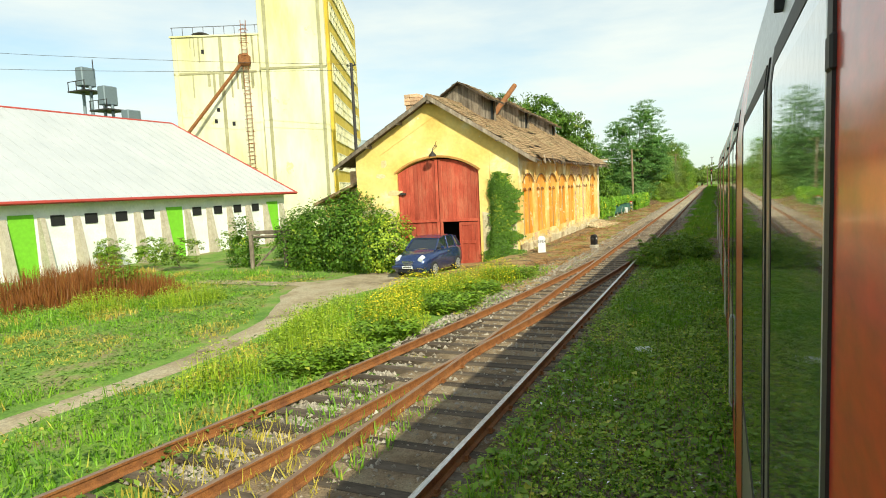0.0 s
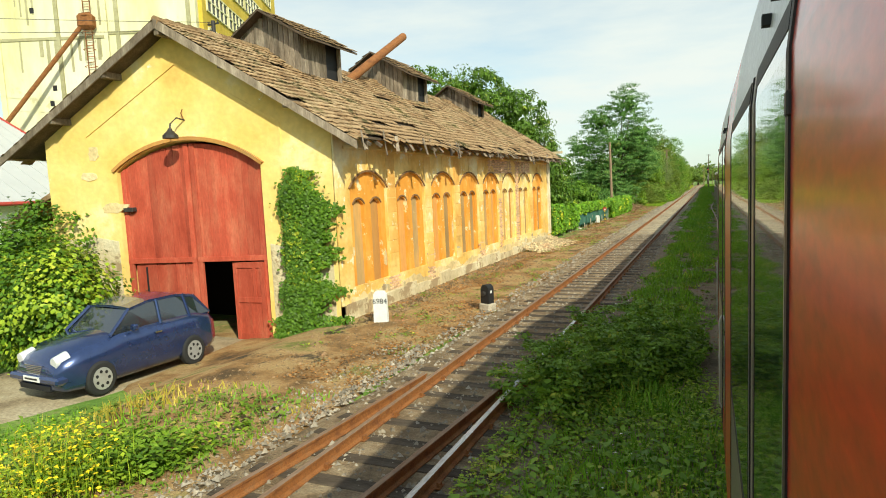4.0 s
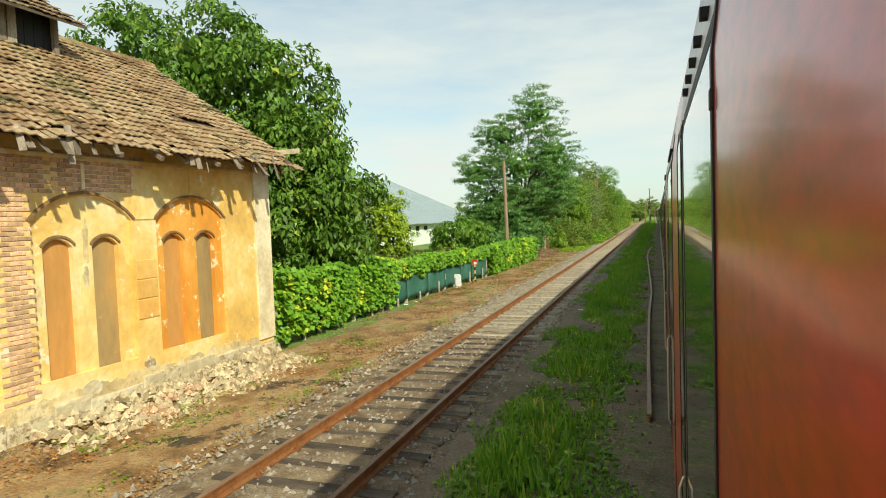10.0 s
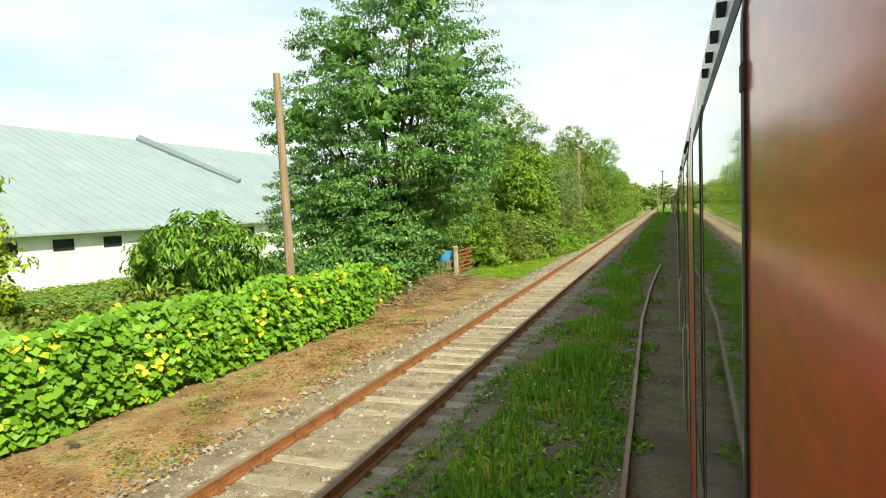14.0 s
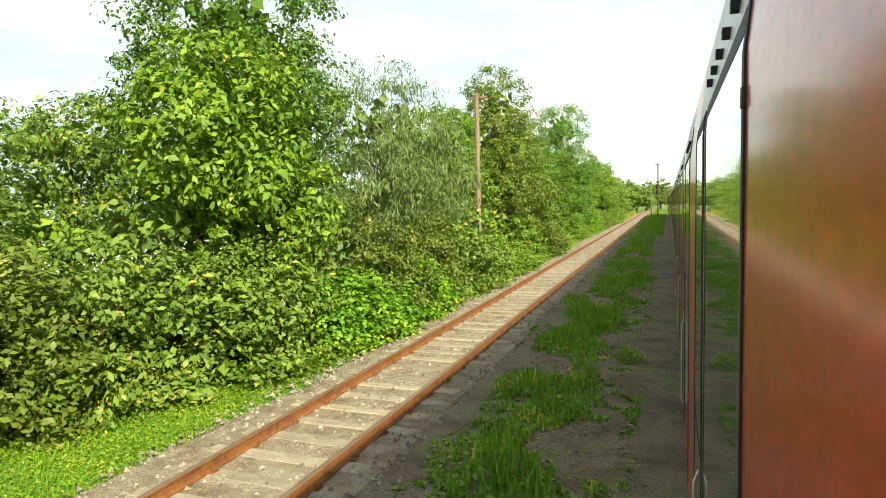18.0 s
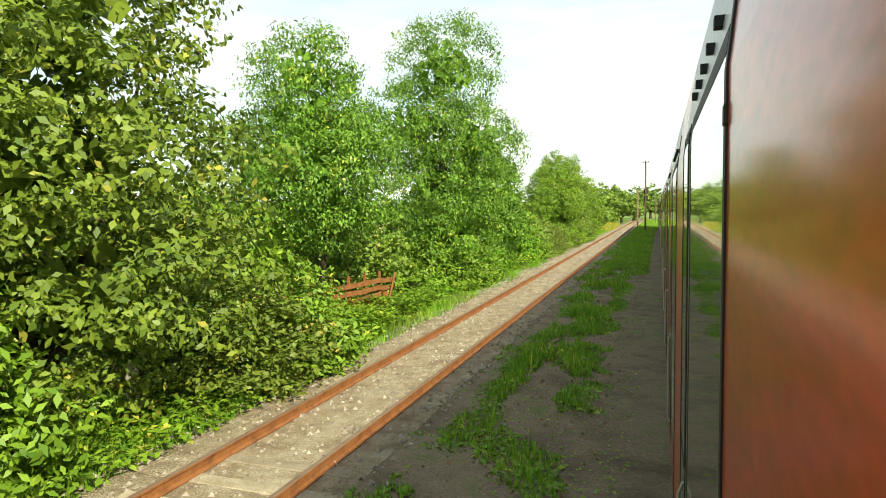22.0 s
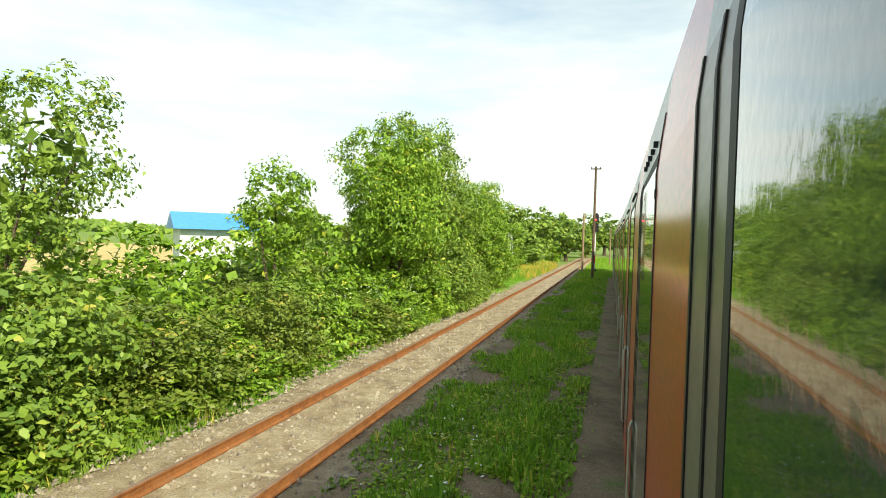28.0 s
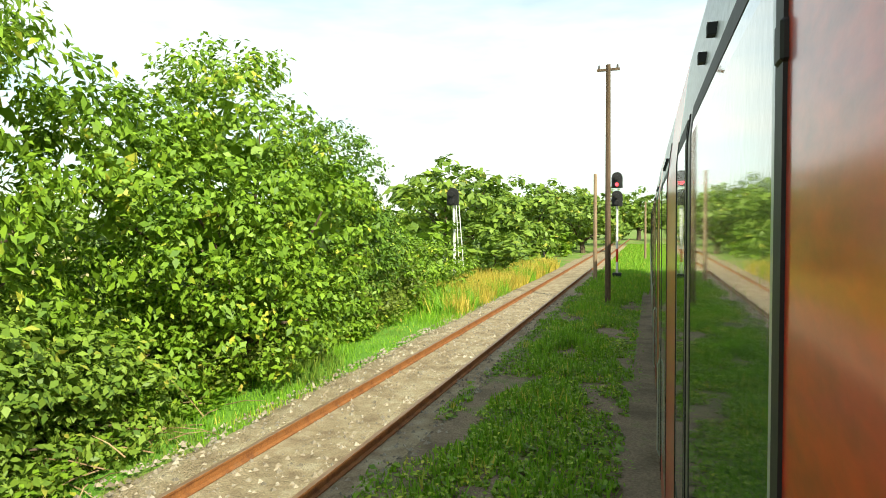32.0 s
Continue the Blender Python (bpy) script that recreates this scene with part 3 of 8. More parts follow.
def stones(name, n, place, size, mat, label, kind="stuff", parent=None):
    base = np.array([(1, 0, 0), (-0.6, 0.8, 0), (-0.5, -0.85, 0), (0.1, 0.1, 0.8)], float)
    tri = [(0, 1, 3), (1, 2, 3), (2, 0, 3)]
    pts = np.array([place(rs) for _ in range(n)])
    sc = size * (0.5 + rs.rand(n) ** 2 * 1.3)
    ang = rs.rand(n) * 6.283
    c, s = np.cos(ang), np.sin(ang)
    v = base[None] * sc[:, None, None] * (0.6 + 0.8 * rs.rand(n, 4, 3))
    x = v[..., 0] * c[:, None] - v[..., 1] * s[:, None]
    yv = v[..., 0] * s[:, None] + v[..., 1] * c[:, None]
    vv = np.stack([x, yv, v[..., 2]], -1) + pts[:, None]
    verts = vv.reshape(-1, 3)
    faces = [(4 * k + a, 4 * k + b, 4 * k + d) for k in range(n) for a, b, d in tri]
    ob = new(name, mesh_of(name, verts, faces, mat))
    return tagged(ob, label, "stones", kind=kind)


def on_bed(r):
    y = 18 + 217 * r.rand()
    x = -6.5 + 3.8 * r.rand()
    return x, y, ground_z(x, y) + 0.074


def on_verge(r):
    y = 40 + 75 * r.rand()
    x = -6.2 - 3.3 * r.rand() ** 1.6
    return x, y, ground_z(x, y) + (0.055 if y < 114 else 0.03)


def on_heap(r):
    y = 64.5 + 6.5 * r.rand() ** 0.8
    u = r.rand()
    x = -9.4 + 1.7 * u
    return x, y, ground_z(x, y) + 0.30 * (1 - u) ** 2


stones("ballast_stones", 68000, on_bed, 0.038, M_STONE, "loose grey and brown ballast stones on the track bed")
stones("shoulder_stones", 9000, lambda r: (lambda x, y: (x, y, ground_z(x, y) + 0.03))(-7.3 + 1.1 * r.rand(), 24 + 23 * r.rand()), 0.04, M_STONE, "band of pale grey gravel beside the switch track")
stones("verge_gravel", 14000, on_verge, 0.03, M_GRIT, "scattered gravel and leaves on the dirt verge")
stones("cinder_gravel", 16000, lambda r: (lambda x, y: (x, y, ground_z(x, y) + 0.066))(-3.2 + 3.0 * r.rand(), 40 + 165 * r.rand()), 0.03, M_GRIT, "dark gravel and cinders beside the train")
stones("plaster_rubble", 2600, on_heap, 0.07, M_RUBBLE, "heap of broken plaster and brick at the wall foot")
stones("wall_foot_rubble", 1600, lambda r: (lambda y, u: (-9.5 + 0.9 * u, y, ground_z(-9, y) + 0.06))(49 + 16 * r.rand(), r.rand()), 0.045, M_GRIT, "crumbled plaster and brick along the wall foot")

# ---- the train, standing coach behind coach along its own track ----
CAM_T = [row[0] for row in PATH]
LINE_Y = [0.0, 19.1, 23, 27, 29.0, 37.2, 41.4, 43.5, 45.6, 46.5, 47.2, 47.67, 48.2, 48.5, 48.8, 52, 58, 66, 72, 79, 90, 98, 108, 115, 126, 143, 160, 168, 186, 197, 206, 215, 260]
LINE_X = [-0.62, -0.61, -0.589, -0.567, -0.564, -0.59, -0.611, -0.62, -0.585, -0.5, -0.4, -0.34, -0.18, -0.12, -0.09, -0.04, 0.01, 0.03, 0.10, 0.15, 0.20, 0.23, 0.32, 0.42, 0.48, 0.51, 0.52, 0.47, 0.52, 0.48, 0.39, 0.33, 0.2]


def side_x(y):
    """The coach side's distance along the slightly bending line."""
    return float(np.interp(y, LINE_Y, LINE_X))


def glass_like(name, c, rough, spec=1.0):
    m = plain(name, c, rough, 0.0, spec)
    b = m.node_tree.nodes["Principled BSDF"]
    b.inputs["Coat Weight"].default_value = 1.0
    b.inputs["Coat Roughness"].default_value = rough
    return m


M_COACH = paint("dusty red coach enamel", [(0.3, (0.5, 0.022, 0.008)), (0.55, (0.6, 0.035, 0.012)), (0.75, (0.5, 0.06, 0.025))], 1.4, 0.4, 0.03, 40, spec=0.6, stretch=(1, 0.4, 1))
M_COACH.node_tree.nodes["Principled BSDF"].inputs["Coat Weight"].default_value = 0.7
M_COACH.node_tree.nodes["Principled BSDF"].inputs["Coat Roughness"].default_value = 0.12
M_COACHGREY = paint("grey coach band", [(0.3, (0.42, 0.44, 0.45)), (0.7, (0.55, 0.57, 0.58))], 1.4, 0.3, 0.03, 40, spec=0.6)
M_PANE = glass_like("dark coach glass", (0.03, 0.05, 0.045), 0.03)
# post grey; on the end panels it paints the enamel's reflection at grazing angle
M_POSTGREY = paint("coach post grey and painted panel sheen", [(0.3, (0.13, 0.11, 0.095)), (0.7, (0.22, 0.19, 0.165))], 1.4, 0.3, 0.03, 40, spec=0.6, stretch=(1, 0.4, 1))
M_RUBBER = plain("black rubber", (0.015, 0.014, 0.014), 0.6)
M_ALU = plain("pale metal edge", (0.55, 0.57, 0.58), 0.35, 0.6)
M_BOGIE = plain("grimy underframe", (0.05, 0.042, 0.036), 0.8)

SIDE = [(0.05, 0.78), (0.0, 1.0), (0.0, 3.38), (0.015, 3.52), (0.05, 3.80), (0.10, 3.95), (0.28, 4.10), (0.75, 4.22), (1.45, 4.26)]


def skin(name, y0, y1, z_from, z_to, mat, parent, out=0.0, n=2):
    """A piece of the coach side between two stations and two heights, with thickness inward."""
    if 44 < y0 < 53:
        n = max(n, int((y1 - y0) / 0.12))
    zs = [z_from] + [z for _, z in SIDE if z_from < z < z_to] + [z_to]
    xs = [float(np.interp(z, [p[1] for p in SIDE], [p[0] for p in SIDE])) for z in zs]
    ys = [y0 + (y1 - y0) * k / n for k in range(n + 1)]
    verts = [(side_x(y) + x - out, y, z) for y in ys for x, z in zip(xs, zs)]
    m = len(zs)
    o = len(verts)
    verts += [(side_x(y) + x + 0.05, y, z) for y in ys for x, z in zip(xs, zs)]
    faces = []
    for j in range(n):
        for i in range(m - 1):
            a = j * m + i
            faces += [(a, a + 1, a + m + 1, a + m), (o + a, o + a + m, o + a + m + 1, o + a + 1)]
        for i, flip in ((0, 0), (m - 1, 1)):
            a = j * m + i
            q = (a, a + m, o + a + m, o + a)
            faces.append(q[::-1] if flip else q)
    for j, flip in ((0, 1), (n, 0)):
        for i in range(m - 1):
            a = j * m + i
            q = (a, a + 1, o + a + 1, o + a)
            faces.append(q[::-1] if flip else q)
    return part(name, mesh_of(name, verts, faces, mat), None, parent)


def bay(parent, y_from, y_seal, y_glass):
    """One coach bay: red wall up to a door seal, then the tall glazed leaf."""
    y_red = max(y_from, y_seal - 1.25)
    if y_red - y_from > 0.25:
        # post and end panel, panel grey painting the grazing reflection on red enamel, with a slim window, black joints
        # and a pale grab rail
        a, b = y_from + 0.13, y_red - 0.1
        skin("end_post", y_from, a, 1.0, 3.47, M_POSTGREY, parent, 0.0, 1)
        skin("joint_strip", a, a + 0.025, 1.0, 3.47, M_RUBBER, parent, 0.004, 1)
        skin("header", y_from, y_red, 3.47, 3.95, M_COACHGREY, parent, 0.0)
        skin("end_panel", a + 0.025, y_red - 0.025, 1.0, 2.0, M_POSTGREY, parent, 0.0)
        skin("joint_strip", y_red - 0.025, y_red, 1.0, 3.47, M_RUBBER, parent, 0.004, 1)
        if b - a > 0.4:
            skin("end_panel", a + 0.025, a + 0.12, 2.0, 3.47, M_POSTGREY, parent, 0.0, 1)
            skin("end_panel", b, y_red - 0.025, 2.0, 3.47, M_POSTGREY, parent, 0.0, 1)
            skin("pane_frame", a + 0.12, b, 2.0, 2.05, M_RUBBER, parent, 0.003, 1)
            skin("pane_frame", a + 0.12, b, 3.41, 3.47, M_RUBBER, parent, 0.003, 1)
            skin("window_pane", a + 0.12, b, 2.05, 3.41, M_PANE, parent, 0.002)
        else:
            skin("end_panel", a + 0.025, y_red - 0.025, 2.0, 3.47, M_POSTGREY, parent, 0.0)
        gx_ = side_x(a) - 0.035
        part("grab_rail", tubed([(gx_ + 0.03, a + 0.1, 1.1), (gx_ + 0.012, a + 0.1, 1.15), (gx_ + 0.012, a + 0.1, 1.9), (gx_ + 0.03, a + 0.1, 1.95)], 0.008, 5), M_ALU, parent, "pale metal grab rail")
    skin("wall_panel", y_red, y_seal, 1.0, 3.95, M_COACH, parent)
    skin("skirt", y_from, y_glass, 0.70, 1.0, M_BOGIE, parent, -0.01)
    skin("door_seal", y_seal, y_seal + 0.035, 1.02, 3.62, M_RUBBER, parent, 0.004, 1)
    skin("door_edge", y_seal + 0.035, y_seal + 0.06, 1.02, 3.6, M_ALU, parent, 0.002, 1)
    skin("header", y_seal, y_glass, 3.47, 3.95, M_COACHGREY, parent, 0.0)
    pane = skin("window_pane", y_seal + 0.06, y_glass - 0.05, 1.35, 3.42, M_PANE, parent, 0.002)
    skin("pane_frame", y_seal + 0.06, y_glass - 0.05, 3.42, 3.47, M_RUBBER, parent, 0.003, 1)
    skin("door_foot", y_seal + 0.06, y_glass - 0.05, 1.0, 1.35, M_COACH, parent)
    skin("pane_frame", y_glass - 0.05, y_glass, 1.0, 3.47, M_RUBBER, parent, 0.003, 1)
    for z in (2.0, 3.28):
        b = bmesh.new()
        x = side_x(y_seal)
        box(b, x - 0.007, x + 0.01, y_seal - 0.004, y_seal + 0.028, z, z + 0.04, bevel=0.003)
        part("hinge", b, M_RUBBER, parent)
    for k in range(6):
        yy = y_seal + 0.32 + k * 0.24
        if yy < y_glass - 0.05:
            x = side_x(yy)
            part("vent_plug", boxed(x - 0.0015, x + 0.03, yy - 0.015, yy + 0.015, 3.53, 3.556, bevel=0.001), M_BLACK, parent)


# stations of the door seals along the train: y of seal, length of the glazed leaf
SEALS = [(10.0, 0.9), (14.0, 0.9), (16.5, 0.7), (19.9, 0.9), (23.84, 0.95), (27.82, 0.9), (32.1, 0.85), (36.2, 0.8), (40.05, 0.75), (44.16, 0.65), (49.85, 1.3)]
for a, b in ((52.95, 59.15), (59.15, 65.65), (65.65, 72.85), (72.85, 80.17), (80.17, 87.6), (87.6, 94.9), (94.9, 102.3), (102.3, 109.4), (109.4, 116.45), (116.45, 123.5), (123.5, 130.5), (130.5, 137.4), (137.4, 144.12), (144.12, 150.72), (150.72, 157.1), (157.1, 162.95), (162.95, 167.9), (167.9, 174.6), (174.6, 180.6), (180.6, 186.5), (186.5, 193.82), (193.82, 200.65), (200.65, 206.88)):
    SEALS += [(a, 1.35), ((a + b) / 2, 1.35)]
SEALS += [(206.88 + 3.4 * k, 1.3) for k in range(13)]
TRAIN_END = SEALS[-1][0] + 2.0
coach = None
for k, (seal, leaf) in enumerate(SEALS[:-1]):
    if k % 6 == 0:
        coach = thing("railway_coach", "dusty red railway coach with grey top band and dark glazed doors", "railway coach", "coaches of the train")
    start = SEALS[k - 1][0] + SEALS[k - 1][1] if k else 6.0
    bay(coach, start, seal, seal + leaf)
    if k % 6 == 5 or k == len(SEALS) - 2:
        ya = (SEALS[k - (k % 6) - 1][0] + SEALS[k - (k % 6) - 1][1]) if k >= 6 else 6.0
        yb = seal + leaf
        n = max(2, int((yb - ya) / 2.5))
        ys = [ya + (yb - ya) * i / n for i in range(n + 1)]
        prof = [(p[0] + 0.0, p[1]) for p in SIDE if p[1] >= 3.95]
        prof += [(2.9 - p[0], p[1]) for p in SIDE[::-1][1:]]
        verts = [(side_x(y) + u, y, z) for y in ys for u, z in prof]
        m = len(prof)
        faces = [(j * m + i, j * m + i + 1, (j + 1) * m + i + 1, (j + 1) * m + i) for j in range(n) for i in range(m - 1)]
        faces += [tuple(range(m)), tuple((n * m + i for i in range(m)))[::-1]]
        part("roof_and_far_side", mesh_of("roof_and_far_side", verts, faces, M_COACHGREY, True), None, coach, "grey coach roof")
        b = bmesh.new()
        vs = [(side_x(y) + u, y, z) for y in ys for u, z in ((0.1, 0.78), (2.8, 0.78), (2.8, 1.15), (0.1, 1.15))]
        bv = [b.verts.new(v) for v in vs]
        for j in range(n):
            for i in range(4):
                b.faces.new((bv[4 * j + i], bv[4 * j + (i + 1) % 4], bv[4 * j + 4 + (i + 1) % 4], bv[4 * j + 4 + i]))
        b.faces.new(bv[:4][::-1])
        b.faces.new(bv[-4:])
        part("underframe", b, M_BOGIE, coach, "dark grimy underframe")
        for yy in (ya + 2.2, ya + 4.2, yb - 4.2, yb - 2.2):
            xc = side_x(yy) + 1.45
            for s in (-0.75, 0.75):
                part("wheel", tubed([(xc + s - 0.06, yy, 0.46), (xc + s + 0.06, yy, 0.46)], 0.46, 20), M_BOGIE, coach)
track_d = thing("train_track", "rusty track carrying the train", "track", kind="structure")
for s in (-0.755, 0.755):
    rail("rail", lambda y, s=s: side_x(y) + 1.45 + s, -4, 330, track_d, M_RAILSHINE)

# ---- goods shed ----
WALL_X, BACK_X, RIDGE_X = -9.62, -17.7, -13.66
EAVE_X, EAVE_Z, RIDGE_Z = -8.75, 4.55, 7.85
SLOPE = (RIDGE_Z - EAVE_Z) / (EAVE_X - RIDGE_X)
END_Y = 71.5


def gable_y(x):
    return 48.5 + 0.25 * (x - WALL_X)


def roof_z(x):
    return RIDGE_Z - SLOPE * abs(x - RIDGE_X)


shed = thing("goods_shed", "derelict ochre goods shed with peeling plaster and sagging tiled roof", "shed")


def arch_outline(c, w, z0, zs, rise, n=12):
    """A round-headed opening: centre, width, foot, spring and rise."""
    pts = [(c - w / 2, z0), (c + w / 2, z0), (c + w / 2, zs)]
    r = (w * w / 4 + rise * rise) / (2 * rise)
    a0 = math.asin(min(1, w / 2 / r))
    for k in range(1, n):
        a = a0 - 2 * a0 * k / n
        pts.append((c + r * math.sin(a), zs + rise - r + r * math.cos(a)))
    pts.append((c - w / 2, zs))
    return pts


def holed(name, outer, holes, place, depth, mat, parent):
    """A wall face with openings cut through, then given depth along place(u, z, d)."""
    bm = bmesh.new()
    loops = []
    for poly in [outer] + holes:
        vs = [bm.verts.new((u, z, 0)) for u, z in poly]
        for k in range(len(vs)):
            bm.edges.new((vs[k], vs[(k + 1) % len(vs)]))
        loops.append(vs)
    bmesh.ops.triangle_fill(bm, use_beauty=True, use_dissolve=False, edges=bm.edges[:], normal=(0, 0, 1))
    r = bmesh.ops.extrude_face_region(bm, geom=bm.faces[:])
    for v in [g for g in r["geom"] if isinstance(g, bmesh.types.BMVert)]:
        v.co.z = depth
    for v in bm.verts:
        v.co = Vector(place(v.co.x, v.co.y, v.co.z))
    bmesh.ops.recalc_face_normals(bm, faces=bm.faces)
    return part(name, bm, mat, parent)


BAYS = [49.25 + 2.635 * k for k in range(8)]
WIN = [(0.52, 0.56), (1.47, 0.56)]
side_place = lambda u, z, d: (WALL_X - d, u, z)
# front skin with the eight shallow arched recesses
holes = [arch_outline(b + 1.015, 2.03, 0.62, 3.3, 0.46) for b in BAYS]
holed("track_side_wall", [(48.5, -0.5), (END_Y, -0.5), (END_Y, 5.12), (48.5, 5.12)], holes, side_place, 0.09, M_CREAM, shed)
# recessed skin in each bay with two slim round-headed window niches
for k, b in enumerate(BAYS):
    niches = [arch_outline(b + c, w, 0.32 if k != 3 else 0.3, 2.84, 0.15, 8) for c, w in WIN]
    orange = k in (0, 1, 2, 3, 4, 7)
    holed("arched_panel", arch_outline(b + 1.015, 2.09, 0.28, 3.3, 0.49), niches, lambda u, z, d: (WALL_X - 0.075 - d, u, z), 0.12, M_ORANGE if orange else M_CREAM, shed)
    for j, (c, w) in enumerate(WIN):
        bm = boxed(WALL_X - 0.30, WALL_X - 0.17, b + c - w / 2 - 0.05, b + c + w / 2 + 0.05, 0.1, 3.1)
        part("blocked_window", bm, M_INFILL if (j + k * 3) % 5 not in (1, 3) else M_INFILL2, shed, "bricked-up window niche with stained render")
    # projecting hood over the arch and the niches
    for cx, w, zs, rise, t in [(b + 1.015, 2.09, 3.3, 0.47, 0.05)] + [(b + c, wd + 0.06, 2.86, 0.16, 0.04) for c, wd in WIN]:
        o = arch_outline(cx, w, zs, zs, rise, 10)[2:]
        bm = bmesh.new()
        ring = []
        for u, z in o:
            d = Vector((u - cx, z - (zs - 0.6))).normalized()
            xo = WALL_X + (0.035 if w > 1 else -0.045)
            ring.append([bm.verts.new((xo, u, z)), bm.verts.new((xo, u + d.x * t, z + d.y * t)), bm.verts.new((xo - 0.1, u + d.x * t, z + d.y * t)), bm.verts.new((xo - 0.1, u, z))])
        for r0, r1 in zip(ring, ring[1:]):
            for i in range(4):
                bm.faces.new((r0[i], r0[(i + 1) % 4], r1[(i + 1) % 4], r1[i]))
        bm.faces.new(ring[0])
        bm.faces.new(ring[-1][::-1])
        bmesh.ops.recalc_face_normals(bm, faces=bm.faces)
        part("arch_hood", bm, M_HOOD, shed)
part("vent_hole", boxed(WALL_X - 0.2, WALL_X - 0.162, 57.12, 57.48, 0.35, 0.92), M_BLACK, shed, "broken black hole at the foot of a niche")
# plinth in uneven lengths
rng = random.Random(11)
y = 48.7
while y < END_Y:
    ln = rng.uniform(0.7, 1.6)
    y1 = min(END_Y + 0.02, y + ln)
    bm = boxed(WALL_X - 0.05, WALL_X + rng.uniform(0.03, 0.075), y, y1 - 0.006, -0.5, rng.uniform(0.06, 0.26), bevel=0.02)
    for v in bm.verts:
        v.co += Vector((rng.uniform(-0.012, 0.012), 0, rng.uniform(-0.03, 0.02)))
    part("plinth_block", bm, M_PLINTH, shed)
    y = y1
# corner strips
part("corner_strip", boxed(WALL_X - 0.04, WALL_X + 0.045, 48.52, 48.95, 0.2, 5.0, bevel=0.01), M_CREAM, shed)
part("corner_strip", boxed(WALL_X - 0.04, WALL_X + 0.05, END_Y - 0.62, END_Y + 0.02, 0.2, 5.0, bevel=0.01), M_QUOIN, shed)
part("cornice", boxed(WALL_X - 0.03, WALL_X + 0.06, 49.0, END_Y - 0.62, 4.36, 4.44, bevel=0.01), M_CREAM, shed)
for b in BAYS:
    part("wall_pilaster_line", boxed(WALL_X - 0.02, WALL_X + 0.02, b + 0.98, b + 1.05, 3.85, 4.36), M_CREAM, shed)

# rusticated blocks of the piers between the bays
rng = random.Random(31)
for k in range(1, 8):
    c = BAYS[k] - 0.3025
    z = 0.5
    while z < 3.25:
        hgt = rng.uniform(0.38, 0.46)
        if rng.random() > (0.12 if k < 5 else 1.0 if k == 6 else 0.55):
            part("pier_block", boxed(WALL_X - 0.03, WALL_X + rng.uniform(0.012, 0.022), c - 0.26, c + 0.26, z + 0.012, z + hgt - 0.012, bevel=0.006), M_PIER if rng.random() > 0.2 else M_CREAM, shed)
        z += hgt
    if k < 5 or k == 7:
        part("pier_block", boxed(WALL_X - 0.03, WALL_X + 0.02, c - 0.26, c + 0.26, 3.3, 4.3, bevel=0.006), M_PIER if k < 5 else M_CREAM, shed)

# front gable with the big arched gateway
DOOR_C, DOOR_W = -13.58, 4.1
gate = arch_outline(DOOR_C, DOOR_W, -0.8, 4.05, 0.72, 16)
outer = [(BACK_X, -0.9), (WALL_X, -0.9), (WALL_X, roof_z(WALL_X) - 0.1), (RIDGE_X, RIDGE_Z - 0.12), (BACK_X, roof_z(BACK_X) - 0.1)]
gate_place = lambda u, z, d: (u, gable_y(u) + d, z)
gate_open = [(DOOR_C - DOOR_W / 2, -0.88)] + [(DOOR_C + DOOR_W / 2, -0.88)] + gate[2:]
holed("gable_wall", outer, [gate_open], gate_place, 0.42, M_YELLOW, shed)
holed("gable_panel_band", [(WALL_X - 1.35, 3.7), (WALL_X - 1.3, 3.7), (WALL_X - 1.3, 5.1), (RIDGE_X, 6.86), (BACK_X + 1.3, 5.1), (BACK_X + 1.3, 5.04), (RIDGE_X, 6.78), (WALL_X - 1.35, 5.05)], [], lambda u, z, d: (u, gable_y(u) - 0.03 + d, z), 0.06, M_YELLOW, shed)
holed("whitewashed_base", [(BACK_X + 0.1, -0.8), (DOOR_C - DOOR_W / 2 - 0.12, -0.8), (DOOR_C - DOOR_W / 2 - 0.12, 2.15), (BACK_X + 1.2, 2.3), (BACK_X + 0.1, 2.2)], [], lambda u, z, d: (u, gable_y(u) - 0.012 + d, z), 0.03, M_PLINTH, shed)
holed("whitewashed_base", [(DOOR_C + DOOR_W / 2 + 0.12, -0.8), (WALL_X - 0.12, -0.8), (WALL_X - 0.12, 1.5), (WALL_X - 0.9, 1.75), (DOOR_C + DOOR_W / 2 + 0.12, 1.95)], [], lambda u, z, d: (u, gable_y(u) - 0.012 + d, z), 0.03, M_PLINTH, shed)
# gateway hood
o = arch_outline(DOOR_C, DOOR_W + 0.06, 4.05, 4.05, 0.74, 16)[2:]
bm = bmesh.new()
ring = []
for u, z in o:
    d = Vector((u - DOOR_C, z - 2.6)).normalized()
    f = gable_y(u) - 0.07
    ring.append([bm.verts.new((u, f, z)), bm.verts.new((u + d.x * 0.1, f, z + d.y * 0.1)), bm.verts.new((u + d.x * 0.1, f + 0.12, z + d.y * 0.1)), bm.verts.new((u, f + 0.12, z))])
for r0, r1 in zip(ring, ring[1:]):
    for i in range(4):
        bm.faces.new((r0[i], r0[(i + 1) % 4], r1[(i + 1) % 4], r1[i]))
bm.faces.new(ring[0])
bm.faces.new(ring[-1][::-1])
bmesh.ops.recalc_face_normals(bm, faces=bm.faces)
part("gateway_hood", bm, M_INFILL2, shed)


def gate_top(u):
    w, rise = DOOR_W, 0.70
    r = (w * w / 4 + rise * rise) / (2 * rise)
    return 4.03 + rise - r + math.sqrt(max(0, r * r - (u - DOOR_C) ** 2))


